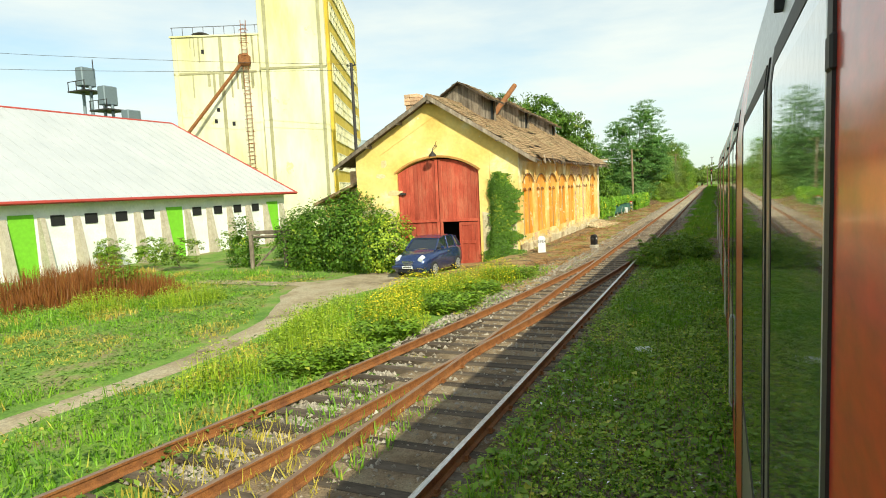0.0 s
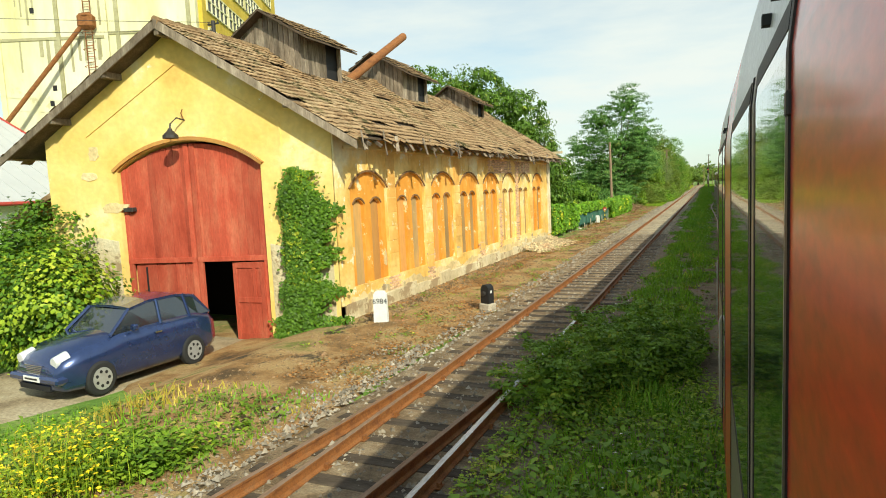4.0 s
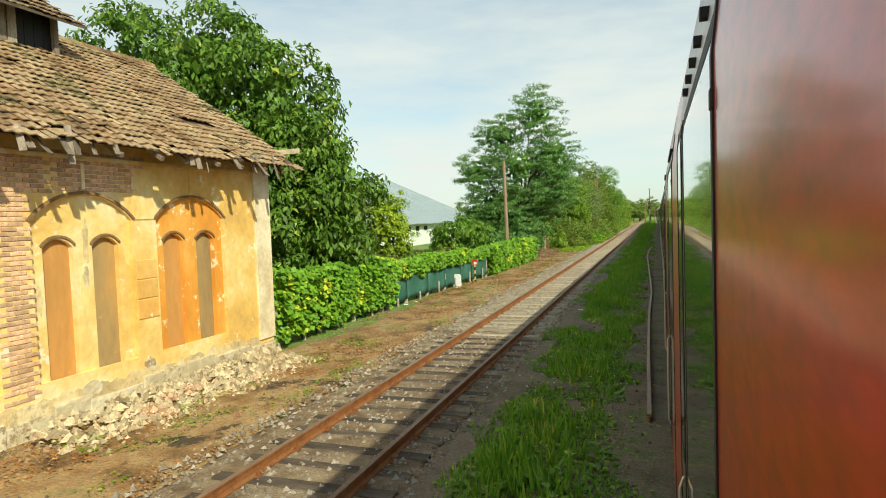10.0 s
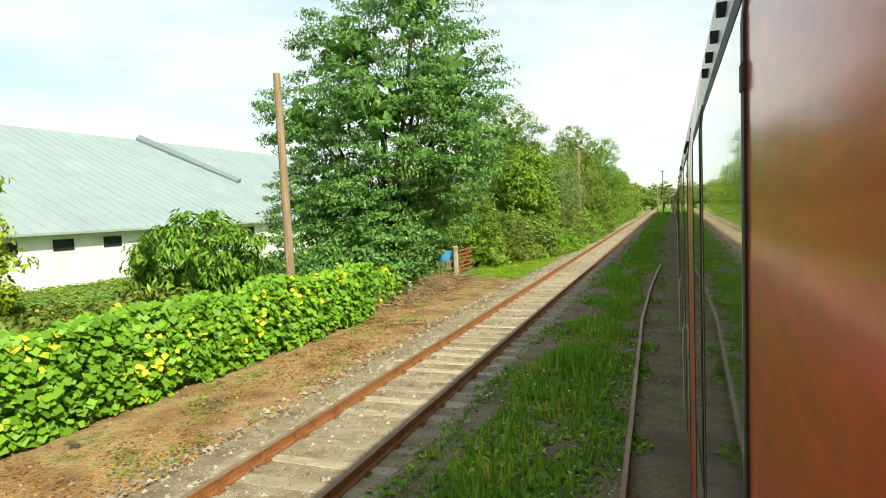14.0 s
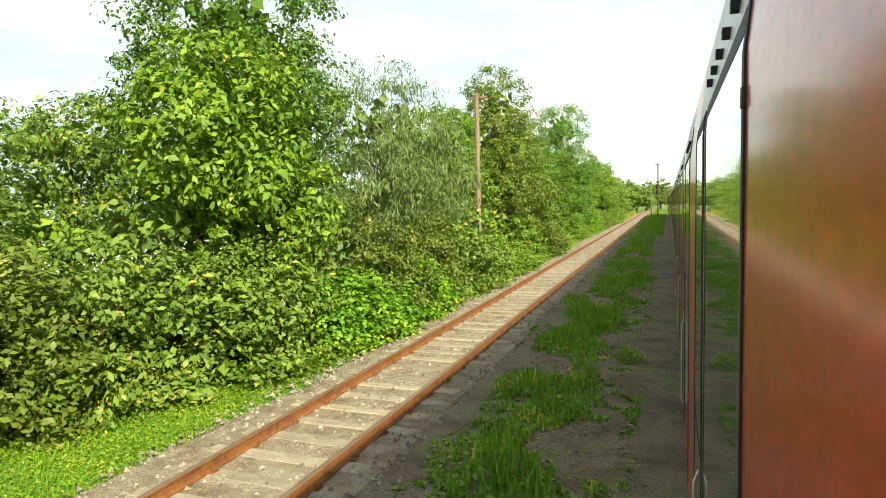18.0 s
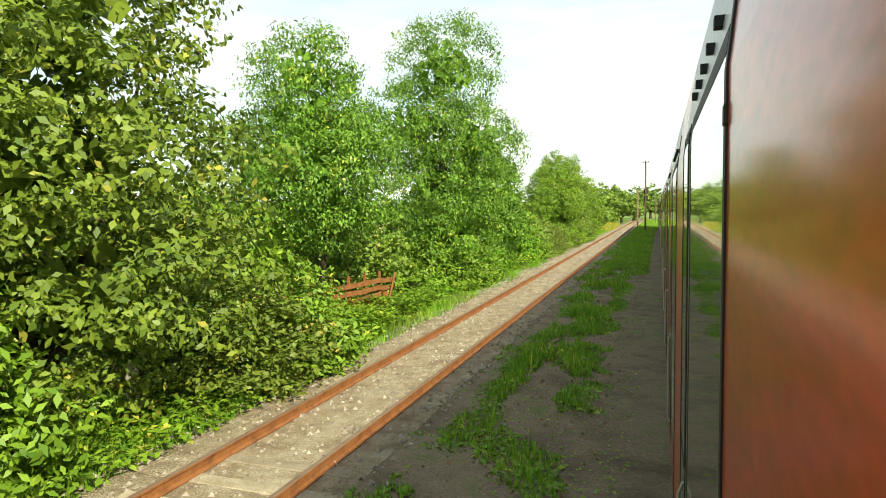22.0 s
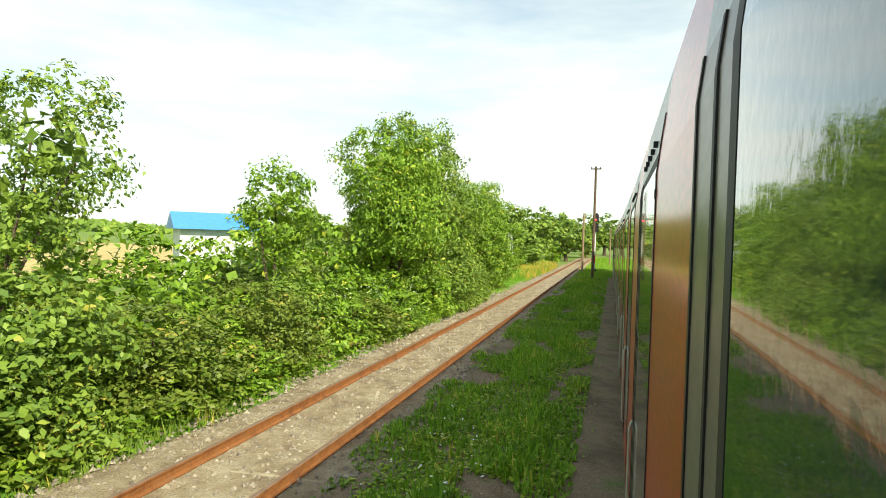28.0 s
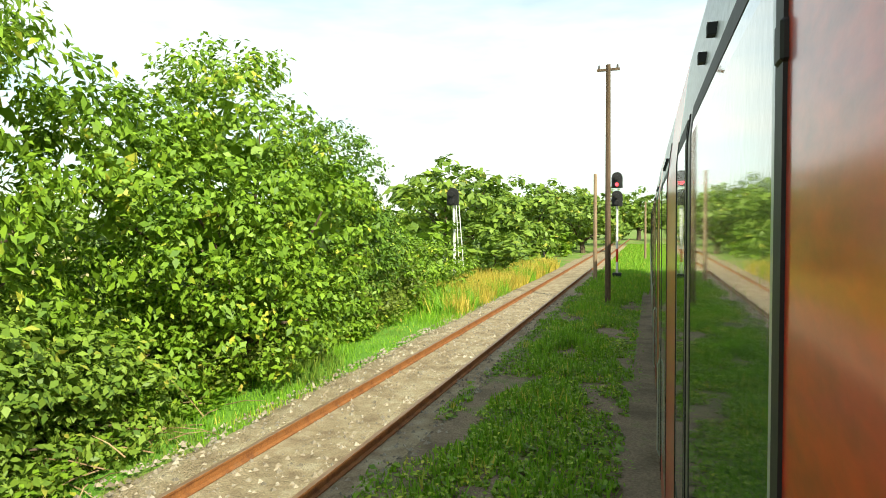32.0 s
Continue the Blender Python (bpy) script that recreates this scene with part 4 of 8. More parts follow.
def gate_box(name, u0, u1, z0, z1, d0, d1, mat, parent, bevel=0.006, label=""):
    bm = boxed(u0, u1, d0, d1, z0, z1, bevel=bevel)
    for v in bm.verts:
        v.co.y += gable_y(v.co.x)
        if z1 > 4.0 and v.co.z > 3.5:
            v.co.z = gate_top(v.co.x) - 0.02
    return part(name, bm, mat, parent, label)


rng = random.Random(4)
L0, L1 = DOOR_C - DOOR_W / 2 + 0.03, DOOR_C + DOOR_W / 2 - 0.03
for side, (a, b) in enumerate(((L0, DOOR_C - 0.02), (DOOR_C + 0.02, L1))):
    leaf = thing("door_leaf", "", "")
    leaf.parent = shed
    leaf["label"] = "faded red plank gate leaf"
    u = a
    while u < b - 0.02:
        w = min(b - u, rng.uniform(0.17, 0.22))
        gate_box("plank", u + 0.004, u + w - 0.004, 1.62, 4.6, 0.13 + rng.uniform(0, 0.012), 0.17, M_REDWOOD, leaf)
        u += w
    gate_box("rail", a, b, 1.5, 1.64, 0.08, 0.16, M_REDWOOD, leaf)
    gate_box("stile", a, a + 0.13, 1.6, 4.6, 0.09, 0.14, M_REDWOOD, leaf)
    gate_box("stile", b - 0.13, b, 1.6, 4.6, 0.09, 0.14, M_REDWOOD, leaf)
    gate_box("stile", a, a + 0.13, -0.7, 1.5, 0.09, 0.16, M_REDWOOD, leaf)
    gate_box("stile", b - 0.13, b, -0.7, 1.5, 0.09, 0.16, M_REDWOOD, leaf)
    # lower wicket doors
    if side == 0:
        u = a + 0.15
        while u < b - 0.16:
            w = min(b - 0.15 - u, rng.uniform(0.2, 0.34))
            gate_box("plank", u + 0.005, u + w - 0.005, -0.68, 1.48, 0.14 + rng.uniform(0, 0.02), 0.18, M_REDWOOD, leaf)
            u += w
        gate_box("crack", a + 0.46, a + 0.5, -0.6, 1.4, 0.12, 0.146, M_BLACK, leaf, 0.0, "dark gap between planks")
    else:
        wicket = thing("wicket_door", "", "")
        wicket.parent = leaf
        wicket["label"] = "red wicket door standing open"
        wicket.matrix_basis = Matrix.Translation((b - 0.12, gable_y(b - 0.12) + 0.06, 0)) @ Matrix.Rotation(radians(6), 4, "Z")
        part("door_board", boxed(-0.98, 0, 0.0, 0.045, -0.68, 1.46, bevel=0.006), M_REDWOOD, wicket)
        for x0, x1, z0, z1 in ((-0.98, -0.86, -0.68, 1.46), (-0.14, 0.0, -0.68, 1.46), (-0.86, -0.14, 1.3, 1.46), (-0.86, -0.14, 0.35, 0.5), (-0.86, -0.14, -0.68, -0.5), (-0.56, -0.46, -0.5, 0.35), (-0.36, -0.27, 0.5, 1.3)):
            part("door_rail", boxed(x0, x1, -0.03, 0.0, z0, z1, bevel=0.006), M_REDWOOD, wicket)
gate_box("lamp_box", L0 + 0.08, L0 + 0.36, 2.95, 3.07, -0.02, 0.12, M_IRON, shed, 0.01, "small metal box on the gate")
# black sheet added behind the gate, painting the shade of the inside
part("inside_dark", boxed(-17.2, -10.1, 50.6, 50.7, -0.8, 4.9), M_BLACK, shed, "black sheet standing for the unlit inside of the shed")
part("shed_floor", boxed(-17.3, -10.0, 47.2, 50.6, -0.9, -0.68), M_DIRT, shed)
part("back_wall", boxed(BACK_X, BACK_X + 0.4, 46.9, END_Y, -0.9, 5.0), M_YELLOW, shed)
far_gable = prism([(BACK_X, -0.9), (WALL_X - 0.01, -0.9), (WALL_X - 0.01, roof_z(WALL_X) - 0.1), (RIDGE_X, RIDGE_Z - 0.12), (BACK_X, roof_z(BACK_X) - 0.1)], END_Y - 0.4, END_Y)
part("far_gable_wall", far_gable, M_CREAM, shed)
# yard lamp over the gateway
lamp = thing("gable_lamp", "rusty enamel lamp on a bent bracket over the gateway", "lamp", at=(DOOR_C, gable_y(DOOR_C), 0))
part("bracket", tubed([(0.05, 0.02, 5.32), (0.05, -0.25, 5.36), (0.0, -0.42, 5.2), (0.0, -0.45, 5.05)], 0.022, 6), M_IRON, lamp)
part("shade", tubed([(0.0, -0.45, 4.82), (0.0, -0.45, 4.9), (0.0, -0.45, 5.02), (0.0, -0.45, 5.08)], [0.2, 0.19, 0.07, 0.04], 12), M_IRON, lamp)
part("wire_stub", tubed([(0.05, 0.0, 5.3), (0.02, -0.06, 5.5), (0.06, -0.04, 5.6)], 0.015, 5), M_RUST, lamp)

# roof: deck, tiles row on row, verge boards, ragged eaves
def roof_front(x):
    return gable_y(x) - 0.55


def sag(x, y):
    return 0.05 * noise.noise((x * 0.35, y * 0.25, 3.0)) - 0.03


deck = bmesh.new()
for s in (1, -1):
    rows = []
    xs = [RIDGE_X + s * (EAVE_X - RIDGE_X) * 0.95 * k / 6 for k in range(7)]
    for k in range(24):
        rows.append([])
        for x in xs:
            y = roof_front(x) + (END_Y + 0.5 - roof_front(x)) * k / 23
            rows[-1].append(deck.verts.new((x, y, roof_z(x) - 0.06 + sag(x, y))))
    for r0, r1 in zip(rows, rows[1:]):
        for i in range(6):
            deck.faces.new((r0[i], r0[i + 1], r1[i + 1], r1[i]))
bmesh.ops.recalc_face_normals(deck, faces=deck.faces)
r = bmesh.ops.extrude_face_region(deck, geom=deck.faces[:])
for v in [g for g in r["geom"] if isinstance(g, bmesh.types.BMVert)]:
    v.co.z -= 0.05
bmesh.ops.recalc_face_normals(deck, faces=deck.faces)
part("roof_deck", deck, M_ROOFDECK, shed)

TILE_L, TILE_W = 0.27, 0.17
ROWS = 23
SPAN = math.hypot(EAVE_X - RIDGE_X, RIDGE_Z - EAVE_Z)
tilt = math.atan(SLOPE)


def tile_profile(n=4):
    """A shallow pantile: verts across its width, front lip and back."""
    out = []
    for k in range(n + 1):
        u = k / n
        out.append((u - 0.5, 0.012 * math.sin(u * 2 * math.pi) + 0.008))
    return out


prof = tile_profile()


def tile_verts(jit):
    v = []
    for w in (0, 1):
        for lip in (0, 1):
            for u, h in prof:
                v.append((w * TILE_L * 1.12, u * TILE_W, h + (0.03 if w == 0 else 0.0) - 0.022 * lip))
    return v


def tile_faces():
    n = len(prof)
    f = [(i, i + 1, 2 * n + i + 1, 2 * n + i) for i in range(n - 1)]
    f += [(n + i, i, i + 1, n + i + 1)[::-1] for i in range(n - 1)]
    return f


tile_me = mesh_of("roof_tile", tile_verts(0), tile_faces(), M_TILE)
tv, tf = np.array(tile_verts(0)), tile_faces()
rng = random.Random(21)
bulk_v, bulk_f = [], []
count = 0
for s in (1, -1):
    for row in range(ROWS):
        d = SPAN - 0.02 - row * SPAN / ROWS * 0.985
        x = RIDGE_X + s * d * math.cos(tilt)
        y0, y1 = roof_front(x) - 0.02, END_Y + 0.5
        n = int((y1 - y0) / TILE_W)
        for k in range(n):
            y = y0 + (k + 0.5) * TILE_W
            gone = row <= 1 and noise.noise((y * 0.8, row * 3.0, 5.0)) > 0.22
            gap = noise.noise((y * 0.45, row * 0.9, 9.0)) > 0.52
            if s > 0 and (gone or gap):
                continue
            if s < 0 and k % 2:
                continue
            slip = rng.uniform(-0.05, 0.09) * (2.2 if row < 2 else 1) if rng.random() < 0.25 else rng.uniform(-0.015, 0.015)
            z = RIDGE_Z - d * math.sin(tilt)
            xx = x + s * slip * math.cos(tilt)
            zz = z - slip * math.sin(tilt) + sag(x, y) + rng.uniform(0, 0.012)
            rot = Euler((0, s * (tilt - rng.uniform(-0.02, 0.05)), math.pi if s > 0 else 0), "XYZ")
            mrot = Matrix.Rotation(math.pi if s > 0 else 0, 4, "Z") @ Matrix.Rotation(-(tilt - rng.uniform(0.0, 0.07)), 4, "Y") @ Matrix.Rotation(rng.uniform(-0.05, 0.05), 4, "Z")
            mm = Matrix.Translation((xx, y, zz)) @ mrot
            if s > 0 and row < 8 and 50.5 < y < 59.2 and count < 300:
                ob = part("roof_tile", tile_me, None, shed)
                ob.matrix_basis = mm
                count += 1
            else:
                o = len(bulk_v)
                a = np.array(mm)
                vv = tv @ a[:3, :3].T + a[:3, 3]
                if s < 0:
                    vv = (vv - np.array((0, y, 0))) * np.array((1, 2, 1)) + np.array((0, y + 0.11, 0))
                bulk_v += vv.tolist()
                bulk_f += [tuple(o + i for i in f) for f in tf]
tagged(part("far_roof_tiles", mesh_of("far_roof_tiles", bulk_v, bulk_f, M_TILE), None, shed, "mossy grey-brown clay tiles"), kind="stuff")
# ridge caps
y = roof_front(RIDGE_X)
while y < END_Y + 0.4:
    part("ridge_cap", tubed([(RIDGE_X, y, RIDGE_Z + sag(RIDGE_X, y) - 0.03), (RIDGE_X, y + 0.4, RIDGE_Z + sag(RIDGE_X, y) - 0.045)], [0.13, 0.115], 8), M_TILE, shed)
    y += 0.38
# verge boards and rafters' ends
for s in (1, -1):
    a = Vector((RIDGE_X, roof_front(RIDGE_X) - 0.02, RIDGE_Z - 0.02))
    x1 = RIDGE_X + s * (EAVE_X - RIDGE_X) * 1.02
    b = Vector((x1, roof_front(x1) - 0.02, roof_z(x1) - 0.02))
    bm = bmesh.new()
    for p, q in ((0.0, 0.035),):
        v = [a + Vector((0, p, 0)), b + Vector((0, p, 0)), b + Vector((0, p, -0.2)), a + Vector((0, p, -0.24))]
        w = [c + Vector((0, q, 0)) for c in v]
        vs = [bm.verts.new(c) for c in v + w]
        for f in ((0, 1, 2, 3), (7, 6, 5, 4), (0, 4, 5, 1), (1, 5, 6, 2), (2, 6, 7, 3), (3, 7, 4, 0)):
            bm.faces.new([vs[i] for i in f])
    part("verge_board", bm, M_BOARD, shed)
    for f in (0.33, 0.66):
        x = RIDGE_X + s * (EAVE_X - RIDGE_X) * f
        z = roof_z(x) - 0.28
        part("purlin_end", boxed(x - 0.08, x + 0.08, roof_front(x) + 0.02, gable_y(x) + 0.1, z, z + 0.17, bevel=0.01), M_BOARD, shed)
part("purlin_end", boxed(RIDGE_X - 0.08, RIDGE_X + 0.08, roof_front(RIDGE_X) + 0.02, gable_y(RIDGE_X) + 0.1, RIDGE_Z - 0.42, RIDGE_Z - 0.25, bevel=0.01), M_BOARD, shed)
rng = random.Random(8)
y = 48.2
while y < END_Y + 0.3:
    p0 = Vector((WALL_X + 0.1, y, roof_z(WALL_X + 0.1) - 0.2))
    p1 = Vector((EAVE_X - 0.05 + rng.uniform(-0.1, 0.06), y, roof_z(EAVE_X) - 0.14))
    part("rafter_end", tubed([p0, p1], 0.055, 4), M_BOARD, shed)
    y += 0.82
for k in range(70):
    y = rng.uniform(48.5, END_Y)
    if noise.noise((y * 0.5, 1.0, 2.0)) < -0.12:
        continue
    ln = rng.uniform(0.2, 0.7)
    m = Matrix.Translation((EAVE_X - 0.1 + rng.uniform(-0.1, 0.12), y, roof_z(EAVE_X) - 0.05)) @ Euler((rng.uniform(-0.3, 0.3), tilt + rng.uniform(-0.1, 0.9), rng.uniform(-0.5, 0.5))).to_matrix().to_4x4()
    part("loose_lath", boxed(-ln / 2, ln / 2, -0.05, 0.05, -0.01, 0.01, m=m), M_BOARD, shed)
part("verge_board", boxed(EAVE_X - 1.0, EAVE_X - 0.1, END_Y + 0.35, END_Y + 0.42, 4.95, 5.08, m=None), M_PLINTH, shed)


# louvred monitors on the ridge
def monitor(y0, y1, zr, first):
    mon = thing("roof_monitor", "", "")
    mon.parent = shed
    mon["label"] = "weathered board ventilation monitor with its own tiled roof"
    w, ze = 1.25, zr - 0.82
    n = int(2 * w / 0.19)
    for k in range(n):
        x = RIDGE_X - w + (k + 0.5) * 2 * w / n
        top = ze + (zr - 0.1 - ze) * (1 - abs(x - RIDGE_X) / (w + 0.15))
        for y in (y0, y1):
            part("board", boxed(x - 0.09, x + 0.085, y - 0.02, y + 0.02, roof_z(x) - 0.1, top, bevel=0.004), M_BOARD, mon)
    for s in (1, -1):
        x = RIDGE_X + s * w
        m = int((y1 - y0) / 0.2)
        for k in range(m):
            y = y0 + (k + 0.5) * (y1 - y0) / m
            if k >= m - 4 and s > 0:
                part("opening_dark", boxed(x - 0.1, x - 0.08, y - 0.1, y + 0.1, roof_z(x) - 0.05, ze), M_BLACK, mon)
                continue
            part("board", boxed(x - 0.02, x + 0.02, y - 0.095, y + 0.09, roof_z(x) - 0.1, ze + 0.03, bevel=0.004), M_BOARD, mon)
        part("corner_post", boxed(x - 0.05, x + 0.05, y1 - 0.06, y1 + 0.05, roof_z(x) - 0.1, ze + 0.05), M_BOARD, mon)
    for s in (1, -1):
        ex = w + 0.5
        p = [(RIDGE_X, zr), (RIDGE_X + s * ex, zr - 0.98 * ex / (w + 0.35)), (RIDGE_X + s * ex, zr - 0.98 * ex / (w + 0.35) - 0.06), (RIDGE_X, zr - 0.07)]
        part("small_roof", prism(p, y0 - 0.35, y1 + 0.4), M_ROOFDECK, mon)
        rows = 5
        for rw in range(rows):
            f = (rw + 1) / rows
            x = RIDGE_X + s * ex * f
            z = zr - 0.98 * ex * f / (w + 0.35)
            for k in range(int((y1 - y0 + 0.7) / TILE_W)):
                y = y0 - 0.34 + (k + 0.5) * TILE_W
                m2 = Matrix.Translation((x + s * rng.uniform(-0.02, 0.05), y, z + rng.uniform(0.0, 0.02))) @ Matrix.Rotation(math.pi if s > 0 else 0, 4, "Z") @ Matrix.Rotation(-0.46, 4, "Y")
                part("roof_tile", tile_me, None, mon).matrix_basis = m2


monitor(51.3, 53.5, 9.05, True)
monitor(58.2, 60.5, 9.0, False)
monitor(66.3, 68.0, 8.7, False)
part("rusty_chute", tubed([(-13.3, 55.4, 7.4), (-13.15, 60.0, 9.95)], 0.17, 14), M_RUST, shed, "rusty tilted sheet-metal chute on the roof")
chim = thing("chimney", "", "")
chim.parent = shed
chim["label"] = "red brick chimney stack"
CX, CY = -16.4, 51.0
for k in range(13):
    z = 6.0 + k * 0.2
    o = 0.0 if k < 10 else 0.06
    for j in range(4):
        a = j % 2 * 0.04
        part("brick_course", boxed(CX - 0.35 - o + (j % 2) * 0.36, CX - 0.01 - o + (j % 2) * (0.36 + 2 * o), CY - 0.35 - o + (j // 2) * 0.36, CY - 0.01 - o + (j // 2) * (0.36 + 2 * o), z, z + 0.185, bevel=0.008), M_BRICK, chim)
lean = thing("lean_to", "low brick lean-to with tiled roof against the shed", "lean-to")
part("wall", boxed(-20.4, BACK_X - 0.02, 47.4, 50.0, -0.9, 2.6), M_YELLOW, lean)
part("roof", prism([(-20.9, 2.55), (BACK_X, 3.75), (BACK_X, 3.9), (-20.9, 2.7)], 47.0, 50.4), M_TILE, lean)
part("chimney", boxed(-18.75, -18.3, 47.5, 47.95, 3.0, 4.35, bevel=0.01), M_BRICK, lean, "small red brick flue")

# patches of bare brick where the plaster has dropped
rng = random.Random(17)
brick_me = []
for k in range(3):
    bm = boxed(-0.02, 0.045, -0.118, 0.118, -0.032, 0.032, bevel=0.006)
    for v in bm.verts:
        v.co += Vector((rng.uniform(-0.004, 0.004),) * 3)
    me = bpy.data.meshes.new("brick")
    bm.to_mesh(me)
    bm.free()
    me.materials.append(M_BRICK)
    brick_me.append(me)
patches = [(60.6, 65.4, 3.8, 4.5), (64.58, 64.96, 0.45, 3.8), (61.95, 62.3, 0.4, 2.6), (54.05, 54.5, -0.1, 1.1), (51.3, 51.9, 0.1, 0.6), (65.6, 67.4, 3.85, 4.5), (59.2, 59.75, 0.3, 0.9)]
for y0, y1, z0, z1 in patches:
    row = 0
    z = z0
    while z < z1:
        y = y0 + (row % 2) * 0.125
        while y < y1:
            edge = noise.noise((y * 1.3, z * 1.3, 6.0)) + 0.3
            if edge > 0.02:
                inner = any(b < y < b + 2.03 for b in BAYS) and z < 3.4
                ob = part("brick", rng.choice(brick_me), None, shed)
                ob.location = (WALL_X - (0.075 if inner else 0.0) - rng.uniform(0.026, 0.036), y, z)
            y += 0.25
        z += 0.078
        row += 1

# flakes of paint and render with ragged outlines
def flake(name, u, z, ru, rz, mat, seed, place):
    q = random.Random(seed)
    n = 14
    poly = []
    for k in range(n):
        a = 2 * math.pi * k / n
        r = 0.65 + 0.5 * q.random()
        poly.append((u + ru * r * math.cos(a), z + rz * r * math.sin(a)))
    bm = bmesh.new()
    vs = [bm.verts.new(place(a, b, 0.0)) for a, b in poly]
    ws = [bm.verts.new(place(a, b, 0.03)) for a, b in poly]
    bm.faces.new(vs)
    for k in range(n):
        bm.faces.new((vs[k], ws[k], ws[(k + 1) % n], vs[(k + 1) % n]))
    bmesh.ops.recalc_face_normals(bm, faces=bm.faces)
    return part(name, bm, mat, shed)


rng = random.Random(91)
M_PALE = paint("bare pale render", [(0.3, (0.5, 0.37, 0.18)), (0.5, (0.7, 0.54, 0.28)), (0.7, (0.8, 0.68, 0.42))], 1.3, 0.95, 0.6, 10, dist=0.04, grain=0.14, peel=(2.2, 0.57, (0.5, 0.39, 0.22)))
for k in range(12):
    y = rng.uniform(49.0, END_Y - 0.3)
    bay_at = [b for b in BAYS if b - 0.05 < y < b + 2.08]
    z = rng.uniform(0.3, 0.55) if bay_at else rng.uniform(0.25, 1.0)
    d = -0.01 - 0.0007 * k
    if k % 3 == 0:
        flake("plaster_flake", y, z, rng.uniform(0.1, 0.2), rng.uniform(0.1, 0.25), M_PLINTH, 500 + k, lambda a, b, t, d=d: (WALL_X - d - t, a, b))
y = 49.0
while y < END_Y - 0.7:
    y1 = min(END_Y - 0.65, y + rng.uniform(1.6, 2.8))
    n = int((y1 - y) / 0.06)
    tops = [min(0.6, 0.36 + 0.26 * noise.noise((u * 0.9, 3.0, 1.0)) + 0.12 * noise.noise((u * 4.1, 8.0, 1.0)) + 0.05 * noise.noise((u * 13.0, 2.0, 5.0))) for u in (y + (y1 - y) * i / n for i in range(n + 1))]
    part("base_coat", prism([(y, 0.05), (y1, 0.05)] + [(y + (y1 - y) * i / n, tops[i]) for i in range(n, -1, -1)], WALL_X - 0.02, WALL_X + 0.009, "x"), M_PALE, shed, "pale crumbling render along the wall foot")
    y = y1 + 0.004
for k in range(12):
    b = rng.choice(BAYS)
    u = b + rng.choice([0.11, 0.99, 1.05, 1.93]) + rng.uniform(-0.03, 0.03)
    flake("plaster_flake", u, rng.uniform(0.8, 3.2), rng.uniform(0.05, 0.1), rng.uniform(0.15, 0.5), M_PALE if k % 3 else M_YELLOW, 700 + k, lambda a, c, t, k=k: (WALL_X - 0.075 + 0.004 + 0.0005 * k - t, a, c))
for k in range(3):
    flake("plaster_flake", rng.choice([-17.2, -16.6, -16.0, -10.6, -11.1]) + rng.uniform(-0.3, 0.3), rng.uniform(1.4, 5.0), rng.uniform(0.15, 0.45), rng.uniform(0.1, 0.3), M_PALE, 800 + k, lambda a, c, t, k=k: (a, gable_y(a) - 0.016 - 0.0006 * k + t, c))

# ---- things along the shed ----
def marker(at, h, text, label, turn=0.0):
    ob = thing("stone_marker", label, "marker post", at=at, turn=turn)
    bm = prism([(-0.19, 0), (0.19, 0), (0.17, h - 0.08), (0.1, h), (-0.1, h), (-0.17, h - 0.08)], -0.07, 0.07)
    part("stone", bm, M_WHITE, ob)
    if text:
        cu = bpy.data.curves.new("inscription", "FONT")
        cu.body, cu.size, cu.extrude, cu.align_x = text, 0.2, 0.002, "CENTER"
        tmp = bpy.data.objects.new("inscription", cu)
        scene.collection.objects.link(tmp)
        me = bpy.data.meshes.new_from_object(tmp.evaluated_get(bpy.context.evaluated_depsgraph_get()))
        bpy.data.objects.remove(tmp)
        me.materials.clear()
        me.materials.append(M_BLACK)
        d = part("inscription", me, None, ob, "black hand-painted digits")
        d.matrix_basis = Matrix.Translation((0, -0.073, h - 0.33)) @ Matrix.Rotation(radians(90), 4, "X")
    return ob


marker((-8.6, 48.8, -0.3), 0.92, "6984", "white painted concrete marker with black number by the shed", 12)
dw = thing("dwarf_signal", "small black dwarf signal on a concrete block", "signal", at=(-6.4, 50.9, -0.3), turn=-20)
dw.scale = (0.82, 0.82, 0.9)
part("base_block", boxed(-0.22, 0.22, -0.2, 0.2, 0, 0.3, bevel=0.03), M_POST, dw)
part("housing", prism(arch_outline(0, 0.34, 0.28, 0.72, 0.17, 8), -0.14, 0.14), M_BLACK, dw)
part("visor", tubed([(0, -0.14, 0.62), (0, -0.26, 0.61)], 0.07, 10), M_IRON, dw)
part("number_mark", boxed(0.172, 0.178, -0.04, 0.03, 0.62, 0.7), M_WHITE, dw)

# car at the gateway
M_CARBLUE = plain("dark blue metallic car paint", (0.03, 0.055, 0.16), 0.25, 0.5, 0.6, 1.0)
M_CARGLASS = glass_like("car glass", (0.02, 0.025, 0.03), 0.04)
M_TYRE = plain("tyre rubber", (0.02, 0.02, 0.02), 0.85)
M_CHROME = plain("chrome", (0.6, 0.6, 0.62), 0.15, 1.0)
M_LENS = plain("headlight lens", (0.75, 0.77, 0.8), 0.15, 0.0, 0.8, 1.0)


